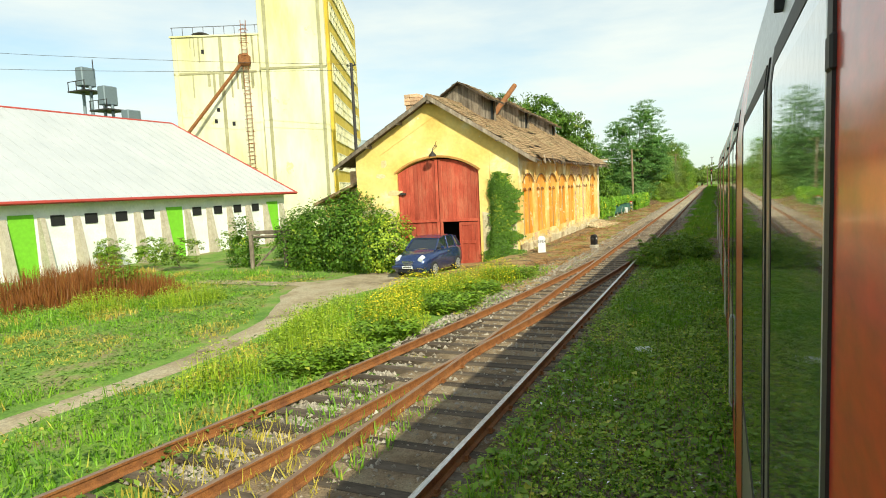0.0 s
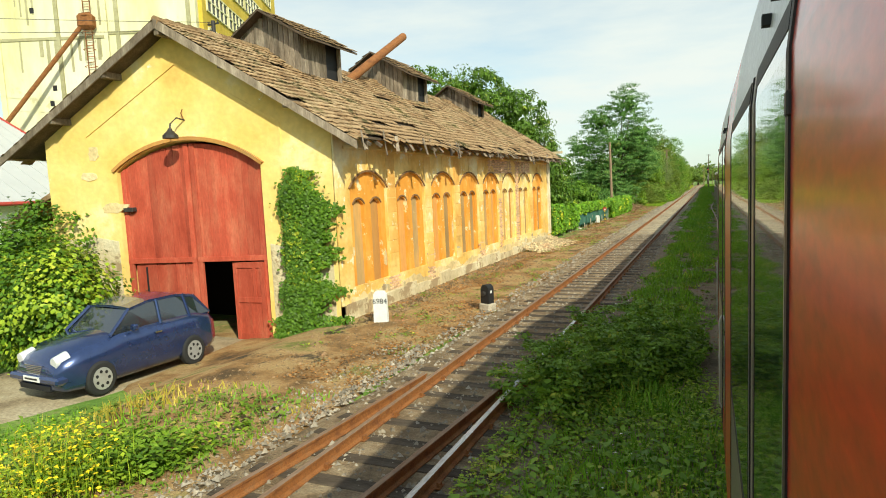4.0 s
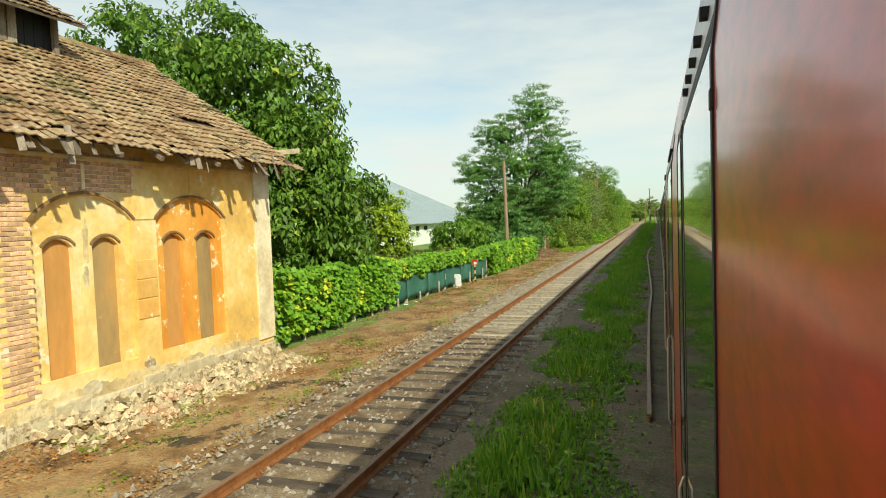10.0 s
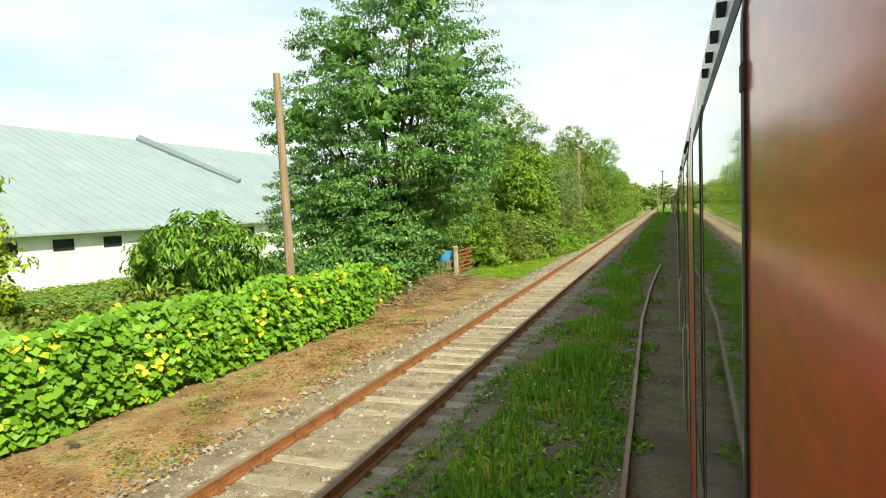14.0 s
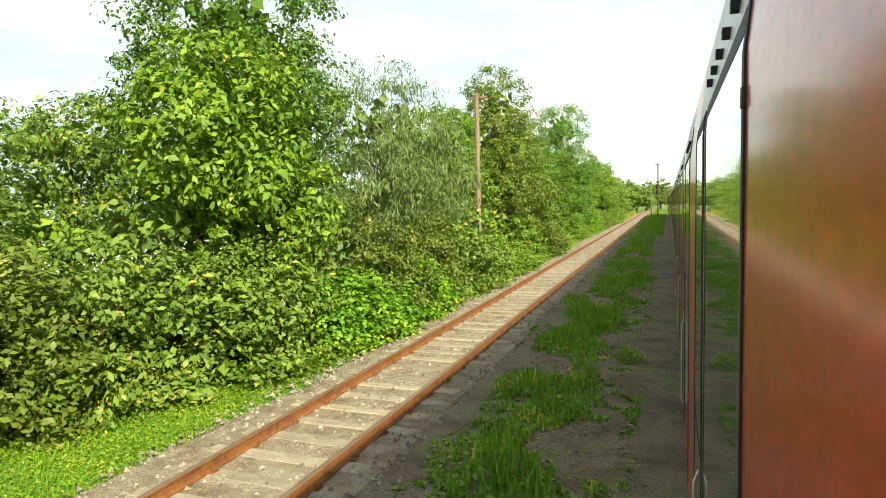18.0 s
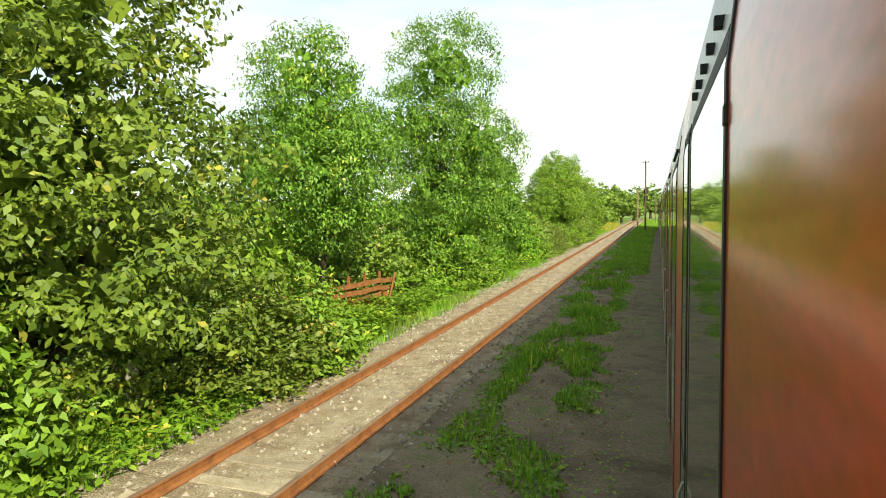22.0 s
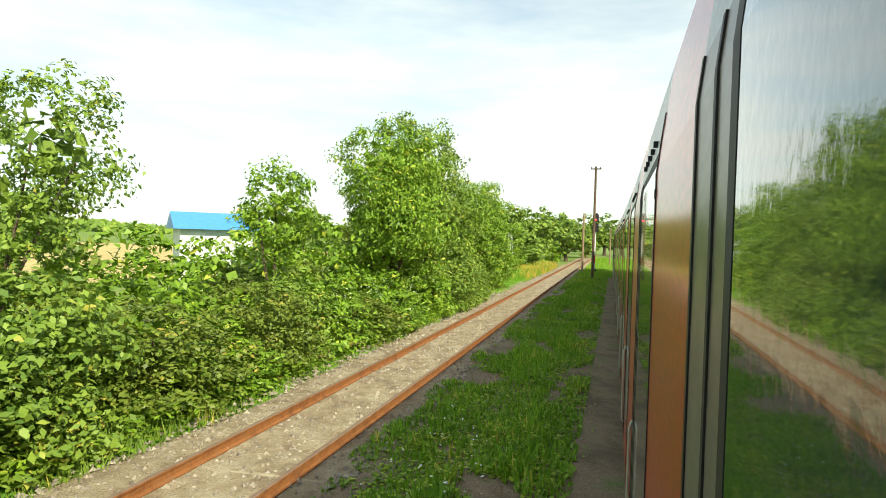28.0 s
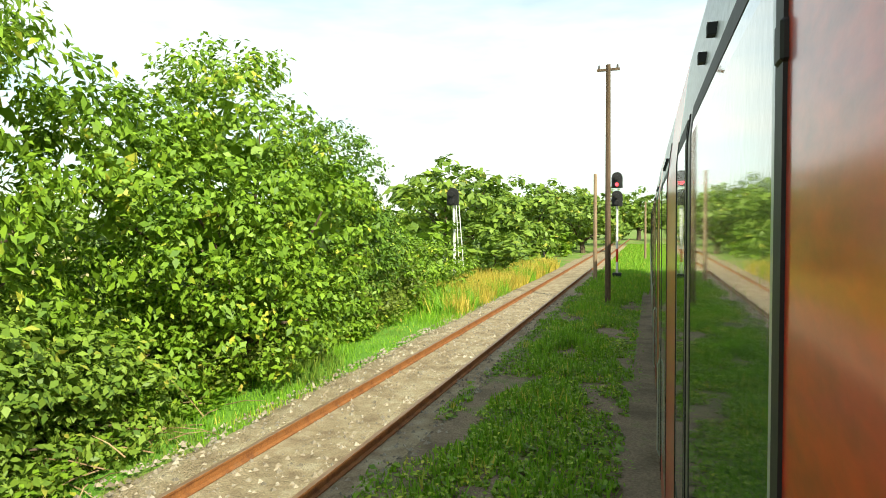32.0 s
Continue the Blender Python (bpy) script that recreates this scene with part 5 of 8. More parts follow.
def car(at, turn):
    ob = thing("parked_car", "dark blue retro hatchback with arched roof parked by the gate", "car", at=at, turn=turn)
    L, W = 3.75, 1.72
    # stations from nose to tail: y, half width low, half width high, sill z, shoulder z
    st = [(0.0, 0.62, 0.45, 0.28, 0.62), (0.14, 0.78, 0.55, 0.22, 0.78), (0.5, 0.85, 0.6, 0.2, 0.92), (1.05, 0.86, 0.7, 0.2, 1.0), (1.3, 0.86, 0.74, 0.2, 1.03), (2.4, 0.86, 0.76, 0.2, 1.04), (3.1, 0.86, 0.76, 0.22, 1.05), (3.55, 0.83, 0.72, 0.26, 1.02), (3.75, 0.74, 0.64, 0.32, 0.9)]
    bm = bmesh.new()
    rings = []
    for y, a, b, z0, z1 in st:
        pts = [(-a * 0.92, z0), (-a, z0 + 0.12), (-a, z0 + (z1 - z0) * 0.62), (-a * 0.96, z0 + (z1 - z0) * 0.85), (-b, z1), (0, z1 + 0.05), (b, z1), (a * 0.96, z0 + (z1 - z0) * 0.85), (a, z0 + (z1 - z0) * 0.62), (a, z0 + 0.12), (a * 0.92, z0)]
        rings.append([bm.verts.new((x, y, z)) for x, z in pts])
    n = len(rings[0])
    for r0, r1 in zip(rings, rings[1:]):
        for i in range(n):
            bm.faces.new((r0[i], r0[(i + 1) % n], r1[(i + 1) % n], r1[i]))
    bm.faces.new(rings[0])
    bm.faces.new(rings[-1][::-1])
    bmesh.ops.recalc_face_normals(bm, faces=bm.faces)
    for f in bm.faces:
        f.smooth = True
    body = part("body", bm, M_CARBLUE, ob)
    # cabin: arched roof over glass
    gl = [(1.1, 0.72, 1.0), (1.62, 0.66, 1.42), (2.1, 0.63, 1.5), (2.8, 0.62, 1.5), (3.3, 0.6, 1.42), (3.66, 0.6, 1.0)]
    bm = bmesh.new()
    rings = [[bm.verts.new((-0.76, y, 1.0)), bm.verts.new((-w, y, z - 0.04)), bm.verts.new((w, y, z - 0.04)), bm.verts.new((0.76, y, 1.0))] for y, w, z in gl]
    for r0, r1 in zip(rings, rings[1:]):
        for i in range(3):
            bm.faces.new((r0[i], r0[i + 1], r1[i + 1], r1[i]))
    bmesh.ops.recalc_face_normals(bm, faces=bm.faces)
    part("glasshouse", bm, M_CARGLASS, ob, "dark tinted car windows")
    bm = bmesh.new()
    rings = [[bm.verts.new((x * w, y, z + 0.035 * (1 - x * x))) for x in (-1.03, -0.6, 0, 0.6, 1.03)] for y, w, z in gl[1:5]]
    for r0, r1 in zip(rings, rings[1:]):
        for i in range(4):
            bm.faces.new((r0[i], r1[i], r1[i + 1], r0[i + 1]))
    r = bmesh.ops.extrude_face_region(bm, geom=bm.faces[:])
    for v in [g for g in r["geom"] if isinstance(g, bmesh.types.BMVert)]:
        v.co.z -= 0.05
    bmesh.ops.recalc_face_normals(bm, faces=bm.faces)
    part("roof", bm, M_CARBLUE, ob)
    for s in (-1, 1):
        for pth in ([(s * 0.76, 1.1, 1.0), (s * 0.66, 1.62, 1.4)], [(s * 0.77, 2.28, 1.0), (s * 0.64, 2.3, 1.47)], [(s * 0.77, 3.05, 1.0), (s * 0.62, 3.0, 1.47)], [(s * 0.73, 3.62, 1.0), (s * 0.6, 3.3, 1.4)]):
            part("pillar", tubed(pth, 0.035, 6), M_CARBLUE, ob)
        for wy in (0.78, 3.0):
            wheel = thing("wheel", "", "")
            wheel.parent = ob
            wheel.location = (s * 0.8, wy, 0.31)
            part("tyre", tubed([(-0.1 * s, 0, 0), (-0.07 * s, 0, 0), (0.07 * s, 0, 0), (0.1 * s, 0, 0)], [0.27, 0.31, 0.31, 0.27], 24), M_TYRE, wheel)
            part("rim", tubed([(0.06 * s, 0, 0), (0.108 * s, 0, 0)], 0.2, 20), M_ALU, wheel, "bright alloy rim")
            for k in range(7):
                a = k * 2 * math.pi / 7
                part("spoke_gap", tubed([(0.1 * s, 0.13 * math.cos(a), 0.13 * math.sin(a)), (0.112 * s, 0.13 * math.cos(a), 0.13 * math.sin(a))], 0.032, 7), M_BLACK, wheel)
            part("fender", tubed([(s * 0.74, wy + 0.42 * math.cos(a), 0.31 + 0.42 * math.sin(a)) for a in [math.pi * k / 8 for k in range(9)]], 0.085, 7), M_CARBLUE, ob)
        part("headlight", tubed([(s * 0.56, 0.06, 0.72), (s * 0.56, 0.32, 0.75)], [0.1, 0.14], 12), M_LENS, ob, "clear round headlight")
        part("mirror", boxed(s * 0.82, s * 0.98, 1.5, 1.62, 1.02, 1.14, bevel=0.03), M_CARBLUE, ob)
        part("door_handle", boxed(s * 0.86, s * 0.885, 2.05, 2.22, 0.86, 0.89, bevel=0.006), M_CHROME, ob)
        part("fog_lamp", tubed([(s * 0.52, 0.06, 0.42), (s * 0.52, 0.1, 0.42)], 0.06, 10), M_LENS, ob)
    for k in range(6):
        part("grille_bar", boxed(-0.3 + 0.02 * k, 0.3 - 0.02 * k, -0.012, 0.05, 0.66 - 0.03 * k, 0.672 - 0.03 * k), M_CHROME, ob)
    part("bumper", boxed(-0.8, 0.8, -0.06, 0.2, 0.36, 0.5, bevel=0.04), M_CARBLUE, ob)
    part("number_plate", boxed(-0.26, 0.26, -0.075, -0.06, 0.4, 0.49), M_WHITE, ob, "white number plate")
    part("plate_bar", boxed(-0.2, 0.2, -0.08, -0.074, 0.43, 0.46), M_IRON, ob)
    part("lower_intake", boxed(-0.5, 0.5, -0.02, 0.1, 0.24, 0.33), M_BLACK, ob)
    return ob


parked = car((-12.95, 42.6, -0.66), -4)
parked.matrix_basis = parked.matrix_basis @ Matrix.Diagonal((1.02, 1.02, 1.14, 1))

# wooden frame half swallowed by creeper
fr = thing("timber_frame", "grey braced timber frame overgrown by creeper", "timber frame", at=(-23.6, 44.9, -0.65), turn=14)
for x in (0.0, 1.95):
    part("post", boxed(x - 0.09, x + 0.09, -0.09, 0.09, 0, 2.05, bevel=0.01), M_BOARD, fr)
part("beam", boxed(-0.2, 2.2, -0.08, 0.08, 1.85, 2.05, bevel=0.01), M_BOARD, fr)
part("beam", boxed(-0.1, 2.0, 0.5, 0.62, 1.6, 1.75, bevel=0.01), M_BOARD, fr)
part("brace", tubed([(0.25, 0, 0.15), (1.75, 0, 1.5)], 0.07, 4), M_BOARD, fr)

# ---- grain silo ----
silo = thing("grain_silo", "tall stained concrete grain silo with ochre stair tower", "silo")
A0 = Vector((-48.8, 64.3, 0))
DIR = Vector((0.905, 0.424, 0)).normalized()
NRM = Vector((DIR.y, -DIR.x, 0))


def silo_m(u, d, z):
    return A0 + DIR * u - NRM * d + Vector((0, 0, z))


SM = Matrix(((DIR.x, -NRM.x, 0, A0.x), (DIR.y, -NRM.y, 0, A0.y), (0, 0, 1, 0), (0, 0, 0, 1)))
part("bin_block", boxed(0, 8.5, 0, 9, -0.7, 18.9, bevel=0.05, m=SM), M_SILO, silo)
part("tower_block", boxed(8.5, 14.9, -0.35, 24.0, -0.7, 26.0, bevel=0.05, m=SM), M_SILO, silo)
part("window_tower", boxed(14.9, 15.2, 0.3, 23.9, -0.7, 25.6, m=SM), M_SILOY, silo, "ochre side of the silo tower")
part("parapet", boxed(-0.15, 8.5, -0.12, 9.1, 18.9, 19.05, m=SM), M_SILO, silo)
for u in (0.35, 4.7, 8.2, 9.2, 14.4):
    part("pilaster", boxed(u - 0.14, u + 0.14, -0.12 if u < 8.4 else -0.45, 0.1, -0.7, 18.8 if u < 8.4 else 25.8, m=SM), M_STAIN if u in (4.7, 9.2, 14.4) else M_SILO, silo)
part("floor_band", boxed(0, 8.5, -0.06, 0.1, 15.35, 15.55, m=SM), M_STAIN, silo)
part("floor_band", boxed(8.5, 14.9, -0.42, 0.1, 15.5, 15.7, m=SM), M_STAIN, silo)
rng = random.Random(2)
for k in range(16):
    u, z1, ln = rng.uniform(0.5, 8), rng.choice([18.8, 15.4, 15.4]), rng.uniform(0.5, 2.6)
    part("damp_streak", boxed(u, u + rng.uniform(0.08, 0.28), -0.012, 0.05, z1 - ln, z1, m=SM), M_STAIN, silo)
for u, z in ((2.8, 17.3), (3.9, 11.7), (3.6, 10.6), (5.3, 10.3)):
    part("wall_hole", boxed(u, u + 0.3, -0.02, 0.05, z, z + 0.4, m=SM), M_BLACK, silo)
lad = thing("ladder", "", "")
lad.parent = silo
lad["label"] = "rusty caged iron ladder"
for du in (0, 0.5):
    part("stile", boxed(6.9 + du, 6.95 + du, -0.55, -0.5, 3, 20.2, m=SM), M_RUST, lad)
for k in range(44):
    part("rung", boxed(6.9, 7.45, -0.54, -0.5, 3 + k * 0.39, 3.05 + k * 0.39, m=SM), M_RUST, lad)
for k in range(12):
    z = 6 + k * 1.2
    part("cage_hoop", tubed([silo_m(7.17 + 0.42 * math.cos(a), -0.5 - 0.5 * math.sin(a), z) for a in [math.pi * i / 6 for i in range(7)]], 0.03, 4), M_RUST, lad)
part("loading_chute", tubed([silo_m(7.0, -0.6, 16.4), silo_m(1.0, -1.6, 9.0)], 0.16, 8), M_RUST, silo, "rusty slanting grain chute")
part("chute_head", boxed(6.5, 7.6, -0.9, 0, 15.9, 17.0, bevel=0.2, m=SM), M_RUST, silo)
part("roof_vent", tubed([silo_m(2.2, 2, 18.9), silo_m(2.2, 2, 19.5), silo_m(2.2, 2, 19.6), silo_m(2.2, 2, 19.9)], [0.3, 0.3, 0.9, 0.1], 10), M_IRON, silo)
for k in range(9):
    part("railing_post", boxed(0.1 + k * 1.0, 0.14 + k * 1.0, 0.1, 0.14, 19.0, 19.9, m=SM), M_IRON, silo)
part("railing_bar", boxed(0, 8.5, 0.1, 0.14, 19.85, 19.9, m=SM), M_IRON, silo)
for fl in range(8):
    z = 2.6 + fl * 2.95
    for half in range(4):
        w = thing("window", "", "")
        w.parent = silo
        d0 = 1.2 + half * 5.2
        for k in range(5):
            part("pane", boxed(15.2, 15.23, d0 + k * 0.96 + 0.14, d0 + k * 0.96 + 0.96, z + 0.09, z + 1.7, m=SM), M_DARKPANE, w)
        for k in range(6):
            part("mullion", boxed(15.2, 15.32, d0 + k * 0.96, d0 + k * 0.96 + 0.14, z, z + 1.75, m=SM), M_SILO, w)
        for zz in (0, 0.85, 1.7):
            part("transom", boxed(15.2, 15.31, d0, d0 + 4.9, z + zz, z + zz + 0.09, m=SM), M_SILO, w)
elev = thing("elevator_head", "grey steel grain elevator heads on a lattice stand", "elevator")
for u, v, z1 in ((-69, 70, 19.4), (-66.2, 70.5, 17.0), (-63.2, 71, 14.0)):
    part("cabin", boxed(u - 0.6, u + 0.6, v - 0.9, v + 0.9, z1 - 2.2, z1, bevel=0.1), M_STEELBLUE, elev)
    for sx in (-0.8, 0.8):
        part("leg", tubed([(u + sx, v, -0.5), (u + sx * 0.8, v, z1 - 2.2)], 0.18, 6), M_STEELBLUE, elev)
    part("platform", boxed(u - 1.5, u + 1.5, v - 1.4, v + 1.4, z1 - 2.9, z1 - 2.75), M_IRON, elev)
    for sx in (-1.4, 0, 1.4):
        part("rail_post", boxed(u + sx - 0.04, u + sx + 0.04, v - 1.35, v - 1.28, z1 - 2.8, z1 - 1.7), M_IRON, elev)
    part("hand_rail", boxed(u - 1.5, u + 1.5, v - 1.35, v - 1.28, z1 - 1.75, z1 - 1.68), M_IRON, elev)
part("mast", tubed([(-67.6, 70, 19.0), (-67.6, 70, 20.2)], 0.06, 5), M_IRON, elev)


# ---- long barns ----
def barn(name, label, origin, along, length, depth, wall_h, ridge_h, roof, trim, hip, openings, over=0.8):
    """A long low barn: origin is the foot of the near wall's start, along its direction."""
    d = Vector((along[0], along[1], 0)).normalized()
    n = Vector((-d.y, d.x, 0))
    m = Matrix(((d.x, n.x, 0, origin[0]), (d.y, n.y, 0, origin[1]), (0, 0, 1, origin[2]), (0, 0, 0, 1)))
    ob = thing(name, label, "barn")
    part("wall", boxed(0, length, 0, depth, -0.5, wall_h, m=m), M_WHITEWALL, ob)
    e, o = wall_h + 0.1, over
    c = [(-o, -o, e), (length + o, -o, e), (length + o, depth + o, e), (-o, depth + o, e), (-o + hip, depth / 2, ridge_h), (length + o - hip, depth / 2, ridge_h)]
    bm = bmesh.new()
    v = [bm.verts.new(m @ Vector(p)) for p in c]
    lo = [bm.verts.new(m @ (Vector(p) - Vector((0, 0, 0.12)))) for p in c[:4]]
    for f in ((v[0], v[1], v[5], v[4]), (v[2], v[3], v[4], v[5]), (v[1], v[2], v[5]), (v[3], v[0], v[4]), (lo[3], lo[2], lo[1], lo[0]), (v[1], v[0], lo[0], lo[1]), (v[2], v[1], lo[1], lo[2]), (v[3], v[2], lo[2], lo[3]), (v[0], v[3], lo[3], lo[0])):
        bm.faces.new(f)
    part("roof", bm, roof, ob)
    seam = bmesh.new()
    k = 0.0
    while k < length:
        t0 = 1.0 if hip <= k + o <= length + 2 * o - hip else max(0.0, min((k + o) / max(hip, 0.01), (length + o - k) / max(hip, 0.01)))
        tube(seam, [m @ Vector((k, -o, e + 0.02)), m @ Vector((k, -o + (depth / 2 + o) * t0, e + (ridge_h - e) * t0 + 0.02))], 0.022, 4)
        k += 0.9
    tagged(part("roof_seams", seam, roof, ob), kind="stuff")
    if trim:
        part("eaves_trim", tubed([m @ Vector(c[0]), m @ Vector(c[1])], 0.11, 6), trim, ob, "red eaves trim")
        part("ridge_trim", tubed([m @ Vector(c[4]), m @ Vector(c[5])], 0.1, 6), trim, ob)
        for a, b in ((1, 5), (0, 4)):
            part("hip_trim", tubed([m @ Vector(c[a]), m @ Vector(c[b])], 0.09, 6), trim, ob)
    for kind, u, w, z0, z1 in openings:
        mat = {"door": M_GREENDOOR, "dark": M_BLACK, "pier": M_POST}[kind]
        nm = {"door": "door", "dark": "window_opening", "pier": "buttress"}[kind]
        if kind == "pier":
            bm = prism([(-0.9, -0.5), (0.0, -0.5), (0.0, z1), (-0.25, z1)], u, u + w, "x")
            bmesh.ops.transform(bm, matrix=m, verts=bm.verts)
        else:
            bm = boxed(u, u + w, -0.05, 0.1, z0, z1, m=m)
        part(nm, bm, mat, ob)
    return ob


ops = []
for k in range(27):
    u = 1.2 + k * 2.05
    ops += [("pier", u + 1.75, 0.3, -0.5, 3.0)]
    ops.append(("door", u + 0.2, 1.35, -0.4, 3.2) if k % 5 == 1 else ("dark", u + 0.45, 0.8, 2.5, 3.1))
barn("white_barn", "long whitewashed barn with pale sheet roof and red trim", (-34.8, 5.0, -0.4), (0, 1.0), 57, 23, 3.75, 10.7, M_WHITEROOF, M_REDTRIM, 1.6, ops)
ops = [("dark", 4 + 3.1 * k, 1.2, 2.0, 2.6) for k in range(17)] + [("door", 35.0, 1.6, 0.2, 2.7)]
barn("grey_barn", "long low white barn with blue-grey sheet roof", (-30.6, 84.0, -0.3), (0, 1.0), 80, 31, 2.9, 10.9, M_GREYROOF, None, 4.0, ops)
dm = thing("roof_ridge_step", "raised rib running down the grey barn roof", "roof rib")
bm = bmesh.new()
tube(bm, [(-46.0, 130.5, 10.65), (-42.0, 131.5, 8.75), (-37.0, 133.0, 6.3)], [0.5, 0.42, 0.36], 6)
part("rib", bm, M_STEELBLUE, dm)

# ---- fences, posts, poles, signals ----
rng = random.Random(30)
fence = thing("net_fence", "sagging green shade-net fence on concrete posts", "fence")
FX = lambda y: float(np.interp(y, [72, 78, 84, 92, 101], [-10.0, -9.85, -9.6, -9.25, -8.9]))
ys = [72.2 + 2.15 * k for k in range(10)]
for a in ys:
    part("post", boxed(FX(a) - 0.06, FX(a) + 0.06, a - 0.06, a + 0.06, -0.5, 0.98 + rng.uniform(0, 0.15), bevel=0.01), M_POST, fence)
for a, b in zip(ys, ys[1:]):
    verts, faces = [], []
    n, m = 8, 5
    for i in range(n + 1):
        y = a + (b - a) * i / n
        for j in range(m + 1):
            z = -0.08 + 1.0 * j / m + 0.05 * math.sin(i * 0.8 + j) * (1 if j in (0, m) else 0)
            verts.append((FX(y) + 0.07 + 0.05 * noise.noise((y * 1.1, z * 1.5, 2)), y, z))
    faces = [(i * (m + 1) + j, (i + 1) * (m + 1) + j, (i + 1) * (m + 1) + j + 1, i * (m + 1) + j + 1) for i in range(n) for j in range(m)]
    me = mesh_of("net_panel", verts, faces, M_NET, True)
    ob = part("net_panel", me, None, fence, "green woven shade net")
    md = ob.modifiers.new("thick", "SOLIDIFY")
    md.thickness = 0.008
    for y in (a + 1.1,):
        part("stake", boxed(FX(y) + 0.12, FX(y) + 0.17, y - 0.025, y + 0.025, -0.4, rng.uniform(0.05, 0.35)), M_POST, fence)


def post(at, h, label, w=0.11, mat=None, name="fence_post"):
    ob = tagged(new(name), label, "post", "old fence posts")
    ob.matrix_basis = pose(*at, rng.uniform(-3, 3), rng.uniform(-3, 3), rng.uniform(0, 40))
    bm = boxed(-w, w, -w, w, -0.2, h, bevel=0.03)
    part("shaft", bm, mat or M_POST, ob)
    return ob


post((-9.9, 115.1, -0.25), 1.5, "pale old concrete fence post", 0.1)
post((-9.75, 119.4, -0.25), 1.45, "pale old concrete fence post", 0.09)
post((-12.4, 106.8, -0.25), 0.9, "short pale fence post in brush", 0.12)
post((-10.1, 107.1, -0.25), 0.6, "short broken fence post in brush", 0.1)
post((-9.5, 108.4, -0.25), 0.6, "short broken fence post in brush", 0.1)
post((-6.6, 145.9, -0.25), 0.9, "pale post under the dark tree", 0.07)
post((-7.6, 150.4, -0.25), 1.0, "pale concrete post by a gap in the hedge", 0.09)
post((-9.0, 149.4, -0.25), 1.0, "weathered wooden post by a gap in the hedge", 0.09, M_BOARD)
post((-8.0, 173.4, -0.25), 0.7, "weathered stump of a fence post", 0.1, M_BOARD)
post((-8.9, 176.0, -0.25), 0.8, "weathered stump of a fence post", 0.1, M_BOARD)
marker((-9.3, 86.3, -0.3), 0.7, "", "white concrete boundary marker by the net fence")
marker((-7.3, 200.5, -0.32), 0.6, "", "white concrete kilometre marker beside the track")
rs_ = thing("trackside_sign", "small red and white sign on a black and yellow stake", "sign", at=(-9.05, 88.6, -0.3))
for k in range(6):
    part("stake_band", boxed(-0.035, 0.035, -0.035, 0.035, k * 0.17, k * 0.17 + 0.17), M_SIGNYEL if k % 2 else M_BLACK, rs_)
part("plate", boxed(-0.14, 0.14, -0.03, 0.02, 0.98, 1.24, bevel=0.006), M_SIGNRED, rs_)
part("plate_patch", boxed(-0.05, 0.1, -0.036, -0.03, 1.0, 1.12), M_WHITE, rs_)


def pole(at, h, label, r=0.13, arms=0, mat=None, lean_x=0.0):
    ob = thing("telegraph_pole", label, "pole", at=at)
    part("shaft", tubed([(0, 0, -0.3), (lean_x * 0.5, 0, h / 2), (lean_x, 0, h)], [r, r * 0.9, r * 0.75], 10), mat or M_POLE, ob)
    for k in range(arms):
        z = h - 0.25 - 0.45 * k
        part("cross_arm", boxed(lean_x - 0.45, lean_x + 0.45, -0.05, 0.05, z, z + 0.09), mat or M_POLE, ob)
        for x in (-0.36, 0.36):
            part("insulator", tubed([(lean_x + x, 0, z + 0.09), (lean_x + x, 0, z + 0.24)], [0.05, 0.03], 8), M_IRON, ob)
    return ob


pole((-10.35, 101.8, -0.3), 7.5, "bare leaning wooden telegraph pole in the hedge", 0.14, 0, None, -0.12)
pole((-7.2, 140.0, -0.3), 8.0, "wooden telegraph pole with a crossarm among trees", 0.115, 1)
pole((-1.4, 232.0, -0.3), 9.8, "dark weathered wooden telegraph pole by the track", 0.12, 1, M_POLEDARK)
pole((-2.75, 242.0, -0.3), 6.2, "slim far wooden pole", 0.12, 0)
pole((-9.0, 262.0, -0.3), 6.9, "far pole with crossarms", 0.1, 2, M_IRON)
pole((-0.2, 262.0, -0.3), 5.2, "slim bare far wooden pole", 0.1, 0)
pole((-30.0, 66.5, -0.6), 15.2, "dark power pole with crossarm beside the silo", 0.17, 1, M_IRON)
# overhead wires to the power pole
wires = thing("overhead_wires", "thin sagging overhead wires", "wires")
for dz in (0.0, 0.5):
    a, b = Vector((-30.0, 66.5, 14.5 - dz)), Vector((-95, 40, 22 - dz * 5))
    part("wire", tubed([a.lerp(b, k / 10) - Vector((0, 0, 4 * 0.8 * k / 10 * (1 - k / 10))) for k in range(11)], 0.02, 4), M_IRON, wires)


